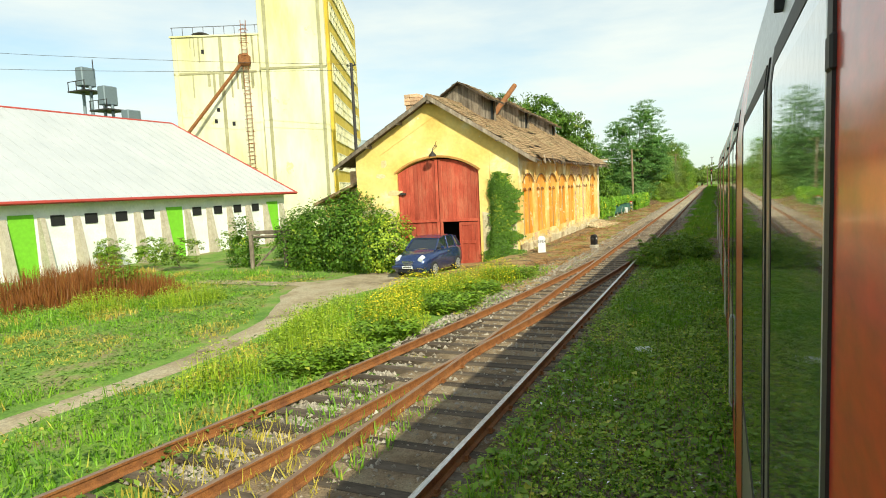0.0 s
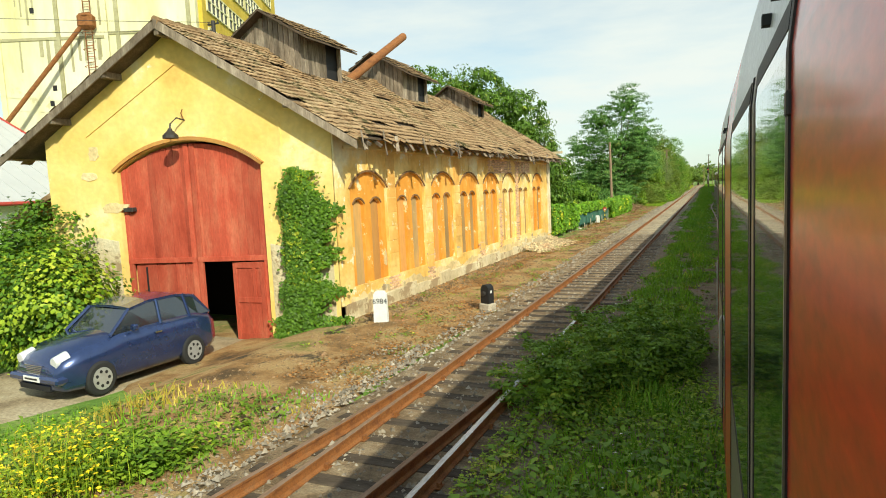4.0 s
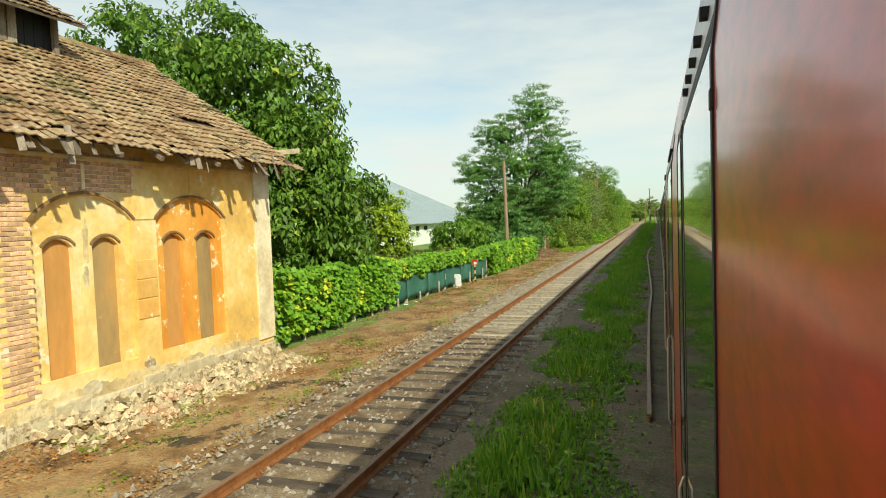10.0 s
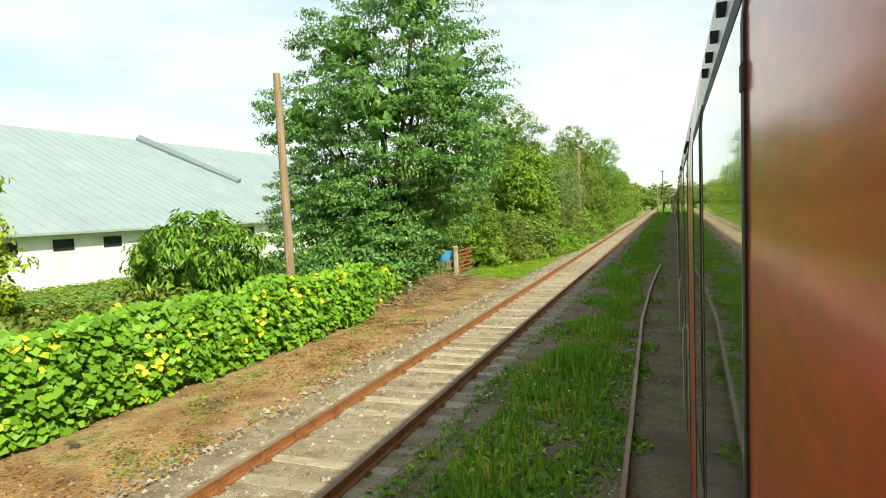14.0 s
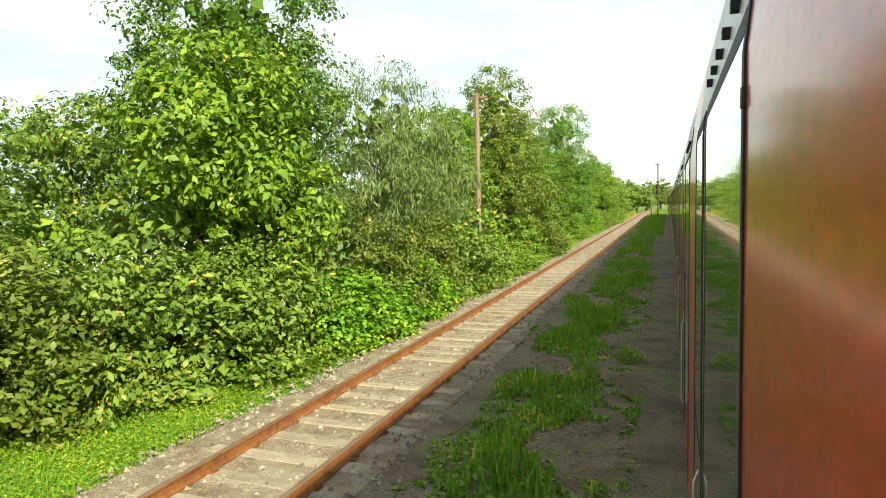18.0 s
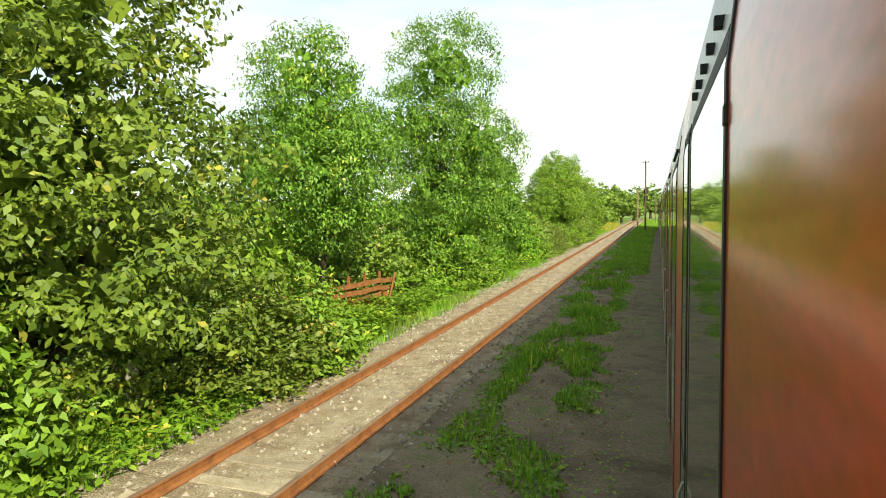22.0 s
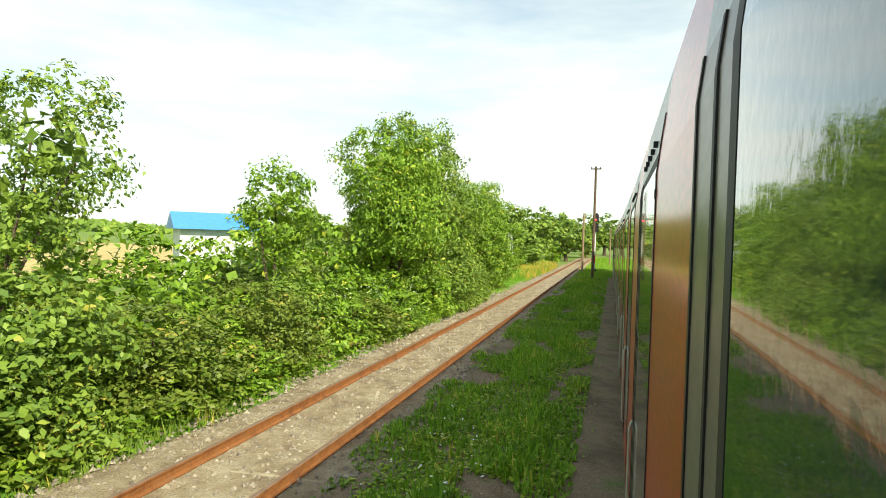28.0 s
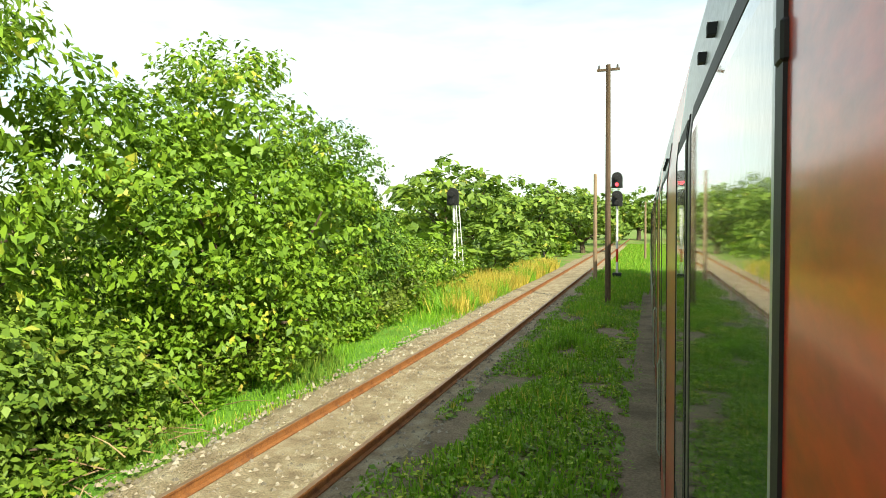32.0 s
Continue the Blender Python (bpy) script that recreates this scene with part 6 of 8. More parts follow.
def light_signal(at, h, label, ladder, lit):
    ob = thing("railway_signal", label, "signal", at=at)
    m = Matrix.Rotation(radians(0), 4, "Z")
    part("foot", boxed(-0.25, 0.25, -0.25, 0.25, -0.2, 0.5, bevel=0.03), M_POST if ladder else M_BLACK, ob)
    bands = 6
    for k in range(bands):
        z0, z1 = 0.4 + (h - 0.4) * k / bands, 0.4 + (h - 0.4) * (k + 1) / bands
        part("mast_band", tubed([(0, 0, z0), (0, 0, z1)], 0.07, 12), M_SIGNRED if (k == 1 and not ladder) else M_WHITE, ob)
    heads = [(h, 2)] if ladder else [(h - 0.55, 2), (h + 0.5, 2)]
    for z, n in heads:
        hd = thing("signal_head", "", "")
        hd.parent = ob
        hd.location = (0, -0.16, z)
        part("back_plate", prism(arch_outline(0, 0.62, 0.0, 0.62, 0.3, 10), -0.06, 0.06), M_BLACK, hd)
        for k in range(n):
            part("hood", tubed([(0, -0.06, 0.22 + 0.38 * k), (0, -0.3, 0.2 + 0.38 * k)], 0.13, 12), M_BLACK, hd)
        if lit and z > h:
            lm = bpy.data.materials.new("red lamp")
            lm.use_nodes = True
            b = lm.node_tree.nodes["Principled BSDF"]
            b.inputs["Base Color"].default_value = (0.8, 0.02, 0.03, 1)
            b.inputs["Emission Color"].default_value = (1, 0.03, 0.05, 1)
            b.inputs["Emission Strength"].default_value = 4
            part("lamp", tubed([(0, -0.305, 0.2), (0, -0.31, 0.2)], 0.1, 12), lm, hd, "lit red signal lamp")
    if ladder:
        for x in (0.2, 0.5):
            part("ladder_stile", tubed([(x * 0.9 + 0.1, 0.1, 0), (x * 0.5, 0.1, h)], 0.025, 5), M_WHITE, ob)
        for k in range(10):
            z = 0.3 + k * h / 11
            f = z / h
            part("rung", tubed([(0.28 - 0.18 * f, 0.1, z), (0.55 - 0.3 * f, 0.1, z)], 0.018, 5), M_WHITE, ob)
    return ob


light_signal((-1.6, 243.0, -0.3), 4.9, "black two-headed light signal showing red on a red and white mast", False, True)
light_signal((-9.6, 237.0, -0.3), 4.4, "black light signal on a white lattice mast", True, False)

# tilted wooden fence in the bushes
wf = thing("board_fence", "rusty brown horizontal board fence leaning in weeds", "fence")
p0, p1 = Vector((-9.1, 155.2, -0.25)), Vector((-8.2, 162.0, -0.25))
segs = 8
for s in range(segs):
    a, b = p0.lerp(p1, s / segs), p0.lerp(p1, (s + 1) / segs)
    part("post", boxed(a.x - 0.04, a.x + 0.04, a.y - 0.04, a.y + 0.04, -0.4, 1.15, bevel=0.008), M_RUST, wf)
    for k in range(5):
        z = 0.05 + 0.24 * k + rng.uniform(-0.03, 0.03)
        bm = bmesh.new()
        off = Vector((0.06, -0.03, 0))
        dz = rng.uniform(-0.05, 0.05)
        qs = [a + off, b + off, b + off + Vector((0, 0, 0.15)), a + off + Vector((0, 0, 0.15))]
        v = [bm.verts.new(q + Vector((0, 0, z + (dz if i in (1, 2) else 0)))) for i, q in enumerate(qs)]
        w = [bm.verts.new(q.co + Vector((0.03, -0.015, 0))) for q in v]
        for f in ((v[3], v[2], v[1], v[0]), (w[0], w[1], w[2], w[3]), (v[0], v[1], w[1], w[0]), (v[1], v[2], w[2], w[1]), (v[2], v[3], w[3], w[2]), (v[3], v[0], w[0], w[3])):
            bm.faces.new(f)
        part("board", bm, M_RUST, wf)
part("brace", tubed([(-7.6, 160.0, -0.2), (-7.45, 160.5, 1.2)], 0.04, 5), M_RUST, wf)
gt = thing("board_gate", "rusty brown slatted gate beside a concrete post", "gate")
for k in range(6):
    z = -0.1 + 0.2 * k
    part("slat", boxed(-10.02, -9.98, 115.35, 118.0, z, z + 0.1), M_RUST, gt)
part("brace", tubed([(-9.96, 115.4, -0.1), (-9.96, 117.9, 1.0)], 0.03, 5), M_RUST, gt)

# garden clutter behind the gate
tub = thing("plastic_tub", "bright blue plastic tub standing in the garden", "tub", at=(-11.6, 118.0, -0.2))
M_BLUE = plain("blue plastic", (0.08, 0.32, 0.75), 0.4)
part("bowl", tubed([(0, 0, 0.45), (0, 0, 0.5), (0, 0, 0.95)], [0.3, 0.33, 0.42], 18), M_BLUE, tub)
part("rim", tubed([(0, 0, 0.93), (0, 0, 0.99)], 0.45, 18), M_BLUE, tub)
part("stand", boxed(-0.3, 0.3, -0.3, 0.3, -0.1, 0.46, bevel=0.02), M_BOARD, tub)
hive = thing("garden_hut", "small pale garden hut half hidden by leaves", "hut", at=(-14.5, 121.5, -0.3))
part("wall", boxed(-0.9, 0.9, -0.9, 0.9, 0, 2.3), M_PLINTH, hive)
part("roof", prism([(-1.2, 2.3), (0, 2.9), (1.2, 2.3)], -1.2, 1.2), M_TILE, hive)
hal = thing("blue_roofed_shed", "pale shed with a bright blue roof behind the hedge", "shed", at=(-18.2, 203.2, -0.3), turn=45)
part("wall", boxed(-1.6, 1.6, -1.5, 1.5, 0, 3.5), M_WHITEWALL, hal)
part("roof", prism([(-1.9, 3.4), (0, 4.2), (1.9, 3.4)], -1.9, 1.9, "x"), M_BLUE, hal)
hs2 = thing("distant_house", "far pale house with a red tiled roof", "house", at=(-68.8, 212.3, -0.3), turn=52)
part("wall", boxed(-7, 7, -4, 4, 0, 3.4), M_PLINTH, hs2)
part("roof", prism([(-4.6, 3.3), (0, 6.0), (4.6, 3.3)], -7.5, 7.5, "x"), M_TILE, hs2)
for k in range(4):
    part("window", boxed(-5.6 + 3 * k, -4.5 + 3 * k, -4.05, -3.9, 1.2, 2.4), M_CARGLASS, hs2)

field = new("stubble_field", mesh_of("stubble_field", [(x, y, -0.12) for y in range(185, 276, 10) for x in range(-140, -27, 8)], [(j * 15 + i, j * 15 + i + 1, j * 15 + 16 + i, j * 15 + 15 + i) for j in range(9) for i in range(14)], M_STUBBLE))
tagged(field, "golden harvested stubble field behind the hedge", "field", kind="structure")

# litter
lit = thing("plastic_bag", "crumpled white plastic bag lying in the weeds", "litter", at=(-2.0, 31.6, -0.22))
bm = bmesh.new()
bmesh.ops.create_icosphere(bm, subdivisions=2, radius=0.22)
for v in bm.verts:
    v.co = v.co * (1 + 0.5 * noise.noise(v.co * 9)) * 0.9
    v.co.z = abs(v.co.z) * 0.4
part("film", bm, M_WHITE, lit)
for x, y in ((-9.5, 80.2), (-9.4, 81.0), (-2.6, 79.5), (-2.9, 106.5)):
    ob = thing("litter_scrap", "small pale scrap of litter on the ground", "litter", "litter", at=(x, y, -0.24), turn=rng.uniform(0, 90))
    bm = boxed(-0.09, 0.09, -0.05, 0.05, 0, 0.04, bevel=0.015)
    for v in bm.verts:
        v.co.z += 0.03 * noise.noise(v.co * 11)
    part("scrap", bm, M_WHITE, ob)

# ---- plants ----
def unit(v):
    return v / np.maximum(np.linalg.norm(v, axis=-1, keepdims=True), 1e-6)


def leaf_quads(r, pos, out, size, aspect=0.55, droop=0.25, spread=0.9):
    """Pointed leaves at pos, facing roughly out and up: an array n x 4 x 3."""
    n = len(pos)
    nrm = unit(out + spread * 0.62 * r.normal(size=(n, 3)) + np.array((0, 0, 0.6)))
    ax = r.normal(size=(n, 3)) - np.array((0, 0, droop * 2))
    ax = unit(ax - (ax * nrm).sum(-1, keepdims=True) * nrm)
    side = np.cross(nrm, ax)
    s = size * (0.6 + 0.8 * r.rand(n, 1))
    base = pos - ax * s * 0.5
    tip = pos + ax * s * 0.5 - nrm * s * 0.12
    l = pos + side * s * aspect * 0.5 + nrm * s * 0.06
    q = pos - side * s * aspect * 0.5 + nrm * s * 0.06
    return np.stack([base, l, tip, q], 1)


def clump_points(r, lobes, clumps, shell=0.75):
    """Clump centres in and on ellipsoids (x, y, z, rx, ry, rz), with their outward ways."""
    lob = np.array(lobes, float)
    wgt = (lob[:, 3] * lob[:, 4] + lob[:, 3] * lob[:, 5] + lob[:, 4] * lob[:, 5])
    pick = r.choice(len(lob), clumps, p=wgt / wgt.sum())
    d = unit(r.normal(size=(clumps, 3)))
    rad = shell + (1.05 - shell) * r.rand(clumps, 1) ** 0.5
    rad *= 0.86 + 0.28 * r.rand(clumps, 1)
    c = lob[pick, :3] + d * lob[pick, 3:] * rad
    return c, d


CORE = 15


def crown_mesh(name, seed, lobes, clumps, per, size, mat, clump_r=0.45, aspect=0.55, droop=0.25, shell=0.72, flat=0.7):
    r = np.random.RandomState(seed)
    c, d = clump_points(r, lobes, clumps, shell)
    cr = clump_r * (0.6 + 0.8 * r.rand(clumps, 1, 1))
    off = unit(r.normal(size=(clumps, per, 3))) * (r.rand(clumps, per, 1) ** 0.45) * cr
    off[..., 2] *= flat
    pos = (c[:, None] + off).reshape(-1, 3)
    out = (unit(off) * 0.8 + d[:, None] * 0.5).reshape(-1, 3)
    sets = [leaf_quads(r, pos, out, size, aspect, droop)]
    # coarse sprays deep inside each lobe close the crown
    for x, y, z, rx, ry, rz in lobes:
        n = int(CORE * (rx * ry + rx * rz + ry * rz))
        p = np.array((x, y, z)) + unit(r.normal(size=(n, 3))) * np.array((rx, ry, rz)) * (0.58 * r.rand(n, 1) ** 0.6)
        sets.append(leaf_quads(r, p, r.normal(size=(n, 3)), 0.15 * (rx + ry + rz) / 3 + 0.1, 0.75, droop, 1.4))
    return quads(name, np.concatenate(sets), mat)


def limbs(ob, r, base, lobes, trunk_r, split, each):
    """Trunk from base to the split height, then limbs to the lobes."""
    bm = bmesh.new()
    top = Vector((base[0] + r.uniform(-0.15, 0.15), base[1] + r.uniform(-0.15, 0.15), base[2] + split))
    tube(bm, [base, Vector(base).lerp(top, 0.5) + Vector((r.uniform(-0.08, 0.08), r.uniform(-0.08, 0.08), 0)), top], [trunk_r * 1.25, trunk_r, trunk_r * 0.85], 9)
    part("trunk", bm, M_BARK, ob)
    for x, y, z, rx, ry, rz in lobes:
        for k in range(each):
            e = Vector((x + r.uniform(-0.6, 0.6) * rx, y + r.uniform(-0.6, 0.6) * ry, z + r.uniform(-0.5, 0.5) * rz))
            mid = top.lerp(e, 0.5) + Vector((r.uniform(-0.3, 0.3), r.uniform(-0.3, 0.3), 0.25))
            part("limb", tubed([top - Vector((0, 0, 0.2)), mid, e], [trunk_r * 0.5, trunk_r * 0.3, 0.02], 5), M_BARK, ob)


def tree(name, label, at, trunk_r, split, lobes, mat, clumps, per, size, seed, clump_r=0.45, aspect=0.55, droop=0.25, shell=0.72, flat=0.7, category="tree"):
    """lobes are given from the foot of the tree."""
    ob = thing(name, label, category, at=at)
    r = random.Random(seed)
    limbs(ob, r, (0, 0, -0.3), lobes, trunk_r, split, 2 if category == "tree" else 1)
    part("crown", crown_mesh("crown", seed, lobes, int(clumps * FULL), per, size * SCALE, mat, clump_r, aspect, droop, shell, flat), None, ob)
    return ob


FULL, SCALE = 1.2, 1.4
# walnut behind the shed
tree("walnut_tree", "large spreading walnut tree behind the shed", (-15.2, 77.8, -0.3), 0.28, 2.4,
     [(-5.5, 0.5, 9.5, 3.6, 3.0, 2.9), (-1.5, 0.3, 9.4, 3.2, 3.0, 2.6), (1.6, 0.0, 7.7, 2.4, 2.4, 2.4), (3.4, 0.2, 4.9, 2.2, 2.2, 1.9), (0.5, -0.6, 5.2, 3.2, 2.4, 2.2), (3.6, -0.3, 2.6, 1.8, 2.0, 1.5), (-3, 0, 6.5, 3, 2.5, 2.2)],
     L_DEEP, 470, 54, 0.2, 1, 0.6, 0.42, 0.9)
tree("young_walnut", "young walnut tree beside the vine fence", (-11.9, 77.3, -0.3), 0.12, 1.0,
     [(0, 0, 4.5, 1.5, 1.5, 1.6), (0.5, 0.5, 2.7, 1.2, 1.3, 1.3), (-0.6, -1.6, 3.1, 1.4, 1.5, 1.6), (0, -0.4, 6.1, 1.3, 1.3, 1.3)], L_DEEP, 210, 48, 0.17, 2, 0.5, 0.42, 0.9)
# black locust
tree("locust_tree", "tall dark black locust tree with feathery leaves", (-11.1, 110.2, -0.3), 0.3, 3.0,
     [(1.4, 0.5, 11.9, 2.3, 2.2, 2.6), (-1.6, 0.2, 10.4, 2.4, 2.3, 2.2), (2.9, 0.5, 8.6, 2.3, 2.4, 2.3), (-3.6, 0, 7.4, 2.3, 2.2, 1.8), (0.4, -0.6, 7.6, 3.0, 2.6, 2.2), (3.2, 0.4, 6.2, 2.0, 2.2, 1.7), (2.4, -0.4, 5.0, 2.4, 2.2, 1.7), (-2.6, 0, 4.9, 2.3, 2.2, 1.7), (-0.6, -0.9, 3.8, 2.6, 2.3, 1.6), (1.2, 2.0, 3.2, 2.0, 2.2, 1.6), (0.9, -1.4, 2.0, 2.0, 2.2, 1.5), (-1.9, -0.8, 1.9, 2.2, 2.0, 1.5), (-4.0, 0.2, 3.4, 2.0, 2.0, 1.8)],
     L_ROBINIA, 900, 68, 0.115, 3, 0.62, 0.42, 0.5, 0.5, 0.3)
tree("locust_sapling", "low feathery locust saplings at the fence posts", (-10.6, 107.0, -0.3), 0.08, 0.5,
     [(0, 0, 1.6, 1.5, 1.6, 1.2), (-1.6, -1.4, 1.5, 1.4, 1.4, 1.2), (0.4, 1.8, 1.3, 1.0, 1.4, 1.0)], L_ROBINIA, 120, 50, 0.15, 4, 0.45, 0.45, 0.4, 0.5, 0.4)
# garden trees between fence and barn
tree("plum_tree", "dark bushy plum tree in the garden", (-20.4, 97.0, -0.3), 0.12, 0.9, [(0, 0, 3.2, 2.0, 2.0, 1.9), (-1.2, 0.5, 2.4, 1.8, 1.8, 1.6), (1.0, -0.5, 1.8, 1.6, 1.6, 1.3)], L_OLIVE, 150, 48, 0.16, 5, 0.45)
tree("plum_tree", "dark bushy plum tree in the garden", (-23.5, 97.5, -0.3), 0.12, 0.9, [(0, 0, 3.0, 2.2, 2.0, 1.8), (-1.2, 0.5, 2.0, 1.8, 1.8, 1.6)], L_OLIVE, 110, 48, 0.16, 55, 0.45)
tree("apricot_tree", "light green young tree with upright shoots", (-17.8, 97.2, -0.3), 0.1, 1.2, [(0, 0, 2.9, 1.3, 1.3, 1.7), (0.5, 0.3, 4.2, 0.7, 0.7, 1.2), (-0.8, 0, 4.0, 0.6, 0.6, 1.1), (0.9, 0, 2.2, 1.0, 1.0, 1.0)], L_LIME, 130, 42, 0.15, 6, 0.36, 0.45)
tree("peach_tree", "bushy peach tree with long drooping leaves", (-14.0, 101.9, -0.3), 0.1, 0.7, [(0, 0, 2.0, 1.7, 1.7, 1.5), (-1.3, 0.6, 1.7, 1.3, 1.3, 1.2), (1.0, 0.4, 1.9, 1.2, 1.2, 1.2)], L_WALNUT, 150, 46, 0.2, 7, 0.4, 0.28, 1.2)
for k, (x, y, h) in enumerate(((-17, 94, 1.3), (-16, 98, 1.2), (-19, 97, 1.5), (-22, 95, 1.4), (-24.5, 99, 1.8), (-14.5, 100.5, 1.3), (-28, 100, 2.2), (-20, 88, 1.2))):
    tree("garden_shrub", "low brownish garden shrub", (x, y, -0.3), 0.05, 0.3, [(0, 0, h * 0.5, 1.5, 1.5, h * 0.5), (1.2, 0.8, h * 0.45, 1.2, 1.2, h * 0.45)], L_OLIVE, 60, 45, 0.12, 60 + k, 0.4, category="shrub")

# vine on the net fence, hedge up to the telegraph pole
def vine_band(name, label, y0, y1, zlo, zhi, depth, n, seed, mat=None, size=0.15, xs=0.0):
    r = np.random.RandomState(seed)
    y = y0 + (y1 - y0) * r.rand(n)
    t = r.rand(n)
    lumpy = np.array([noise.noise((float(a) * 0.7, 3.0, seed)) for a in y])
    hi = zhi + 0.35 * lumpy
    low = zlo + 0.45 * np.array([noise.noise((float(a) * 1.1, 8.0, seed)) for a in y])
    z = low + (hi - low) * t
    x = np.array([FX(float(a)) for a in y]) + xs + depth * (r.rand(n) ** 0.7 - 0.75) * (0.5 + 0.5 * np.sin(np.pi * np.clip(t, 0.05, 0.95))) + 0.12 * lumpy
    pos = np.stack([x, y, z], 1)
    out = np.tile(np.array((0.9, -0.2, 0.35)), (n, 1))
    ob = thing(name, label, "vine" if mat is None else "hedge")
    part("leaves", quads("leaves", leaf_quads(r, pos, out, size, 0.95, 0.5, 0.75), mat or L_VINE), None, ob)
    bm = bmesh.new()
    q = random.Random(seed)
    a = y0
    while a < y1:
        tube(bm, [(FX(a) - 0.15, a, -0.3), (FX(a) - 0.1 + q.uniform(-0.1, 0.1), a + q.uniform(-0.3, 0.3), zhi * 0.8)], [0.03, 0.012], 5)
        a += 0.8
    part("stems", bm, M_BARK, ob)
    return ob


vine_band("grape_vine", "dense grape vine draped over the net fence", 72.0, 79.5, 0.0, 1.75, 1.5, 7500, 70, None, 0.16, 0.15)
vine_band("grape_vine", "grape vine hanging over the top of the net fence", 79.0, 87.5, 0.86, 1.5, 1.2, 7500, 71, None, 0.16, 0.05)
vine_band("grape_vine", "grape vine hanging over the top of the net fence", 87.0, 92.5, 0.86, 1.4, 1.0, 3600, 72, None, 0.16, 0.0)
vine_band("grape_vine", "tall grape vine hedge on the old fence", 91.8, 103.5, -0.15, 1.5, 1.7, 13000, 73, None, 0.16, 0.1)
vine_band("grape_vine", "ragged end of the vine hedge", 103.0, 107.0, -0.1, 1.1, 1.4, 2600, 74, None, 0.15, -0.5)

# creepers on the shed
def creeper(name, label, place, n, seed, mat, size=0.1):
    r = np.random.RandomState(seed)
    pos, out = place(r, n)
    ob = thing(name, label, "creeper")
    part("leaves", quads("leaves", leaf_quads(r, pos, out, size, 0.85, 0.6, 0.6), mat), None, ob)
    return ob


def ivy_column(r, n):
    z = -0.6 + 4.5 * r.rand(n) ** 0.9
    prof = np.interp(z, [-0.6, 0.2, 1.2, 2.4, 3.1, 3.5, 3.9], [0.95, 0.72, 0.6, 0.72, 0.66, 0.42, 0.1])
    ctr = np.interp(z, [-0.6, 1.0, 2.5, 3.9], [-10.35, -10.3, -10.15, -10.45])
    rag = np.array([noise.noise((float(a) * 2.3, 4.0, 1.0)) + 0.7 * noise.noise((float(a) * 6.0, 9.0, 1.0)) for a in z])
    u = (2 * r.rand(n) - 1) * prof * (1 + 0.5 * rag) + 0.16 * rag - 0.1 + 0.1 * r.normal(size=n) * (r.rand(n) < 0.25)
    x = ctr + u
    bulge = 0.12 + 0.34 * np.sqrt(np.clip(1 - (u / np.maximum(prof, 0.1)) ** 2, 0, 1)) * r.rand(n) ** 0.4
    corner = np.maximum(0, x - WALL_X)
    x = np.minimum(x, WALL_X + 0.25)
    y = 48.5 + 0.25 * (x - WALL_X) - bulge + corner * 0.8
    return np.stack([x, y, z], 1), np.tile(np.array((0.35, -0.9, 0.2)), (n, 1))


iv = creeper("ivy_column", "dense column of ivy climbing the gable corner", ivy_column, 15000, 80, L_IVY, 0.085)
part("stem", tubed([(-10.25, 48.1, -0.7), (-10.2, 48.05, 0.3), (-10.3, 48.2, 1.8)], [0.03, 0.025, 0.015], 5), M_BARK, iv)


def ivy_mound(r, n):
    lob = [(-15.6, 44.9, 0.55, 1.5, 1.3, 1.5), (-17.2, 45.2, 0.9, 1.6, 1.4, 1.8), (-19.0, 45.4, 0.8, 1.8, 1.4, 1.9), (-20.8, 45.8, 0.6, 1.5, 1.2, 1.7), (-17.9, 46.6, 2.0, 1.3, 1.0, 1.3), (-24.9, 45.8, 0.5, 0.8, 0.8, 1.5)]
    c, d = clump_points(r, lob, n // 20, 0.9)
    off = r.normal(size=(n // 20, 20, 3)) * 0.16
    pos = (c[:, None] + off).reshape(-1, 3)
    pos[:, 2] = np.maximum(pos[:, 2], -0.65)
    return pos, np.repeat(d, 20, 0)


creeper("creeper_mound", "mound of creeper smothering a low outbuilding beside the gate", ivy_mound, 26000, 81, L_IVY, 0.115)
creeper("flowering_creeper", "creeper with pale yellowish blooms beside the gate", lambda r, n: (lambda c, d: ((c[:, None] + r.normal(size=(len(c), 12, 3)) * 0.12).reshape(-1, 3), np.repeat(d, 12, 0)))(*clump_points(r, [(-15.3, 44.75, 0.55, 1.35, 1.2, 1.55)], n // 12, 0.95)), 3600, 82, L_LIME, 0.11)

# hedge wall along the track: bushes copied from a few kinds
def hedge_x(y):
    return float(np.interp(y, [112, 119, 122, 124.5, 127, 129, 154, 157, 163, 168, 173, 179, 195, 206, 210, 214, 219, 230, 245], [-10.8, -8.9, -8.2, -7.0, -6.5, -6.3, -6.3, -7.5, -7.6, -7.0, -7.7, -6.9, -6.8, -6.3, -6.5, -7.6, -8.0, -8.4, -8.6]))


def bush(label, seed, mat, h, size, clumps, per, aspect=0.55, droop=0.3, clump_r=0.36):
    return tree("bush", label, (0, 0, -60 - seed), 0.05, h * 0.2,
                [(0, 0, h * 0.52, 1.15, 1.15, h * 0.5), (0.5, 0.8, h * 0.35, 0.9, 0.9, h * 0.36), (0.3, -0.8, h * 0.38, 0.9, 0.9, h * 0.38), (0.7, 0.1, h * 0.22, 0.8, 1.0, h * 0.24)],
                mat, clumps, per, size, seed, clump_r, aspect, droop, 0.8, category="bush")


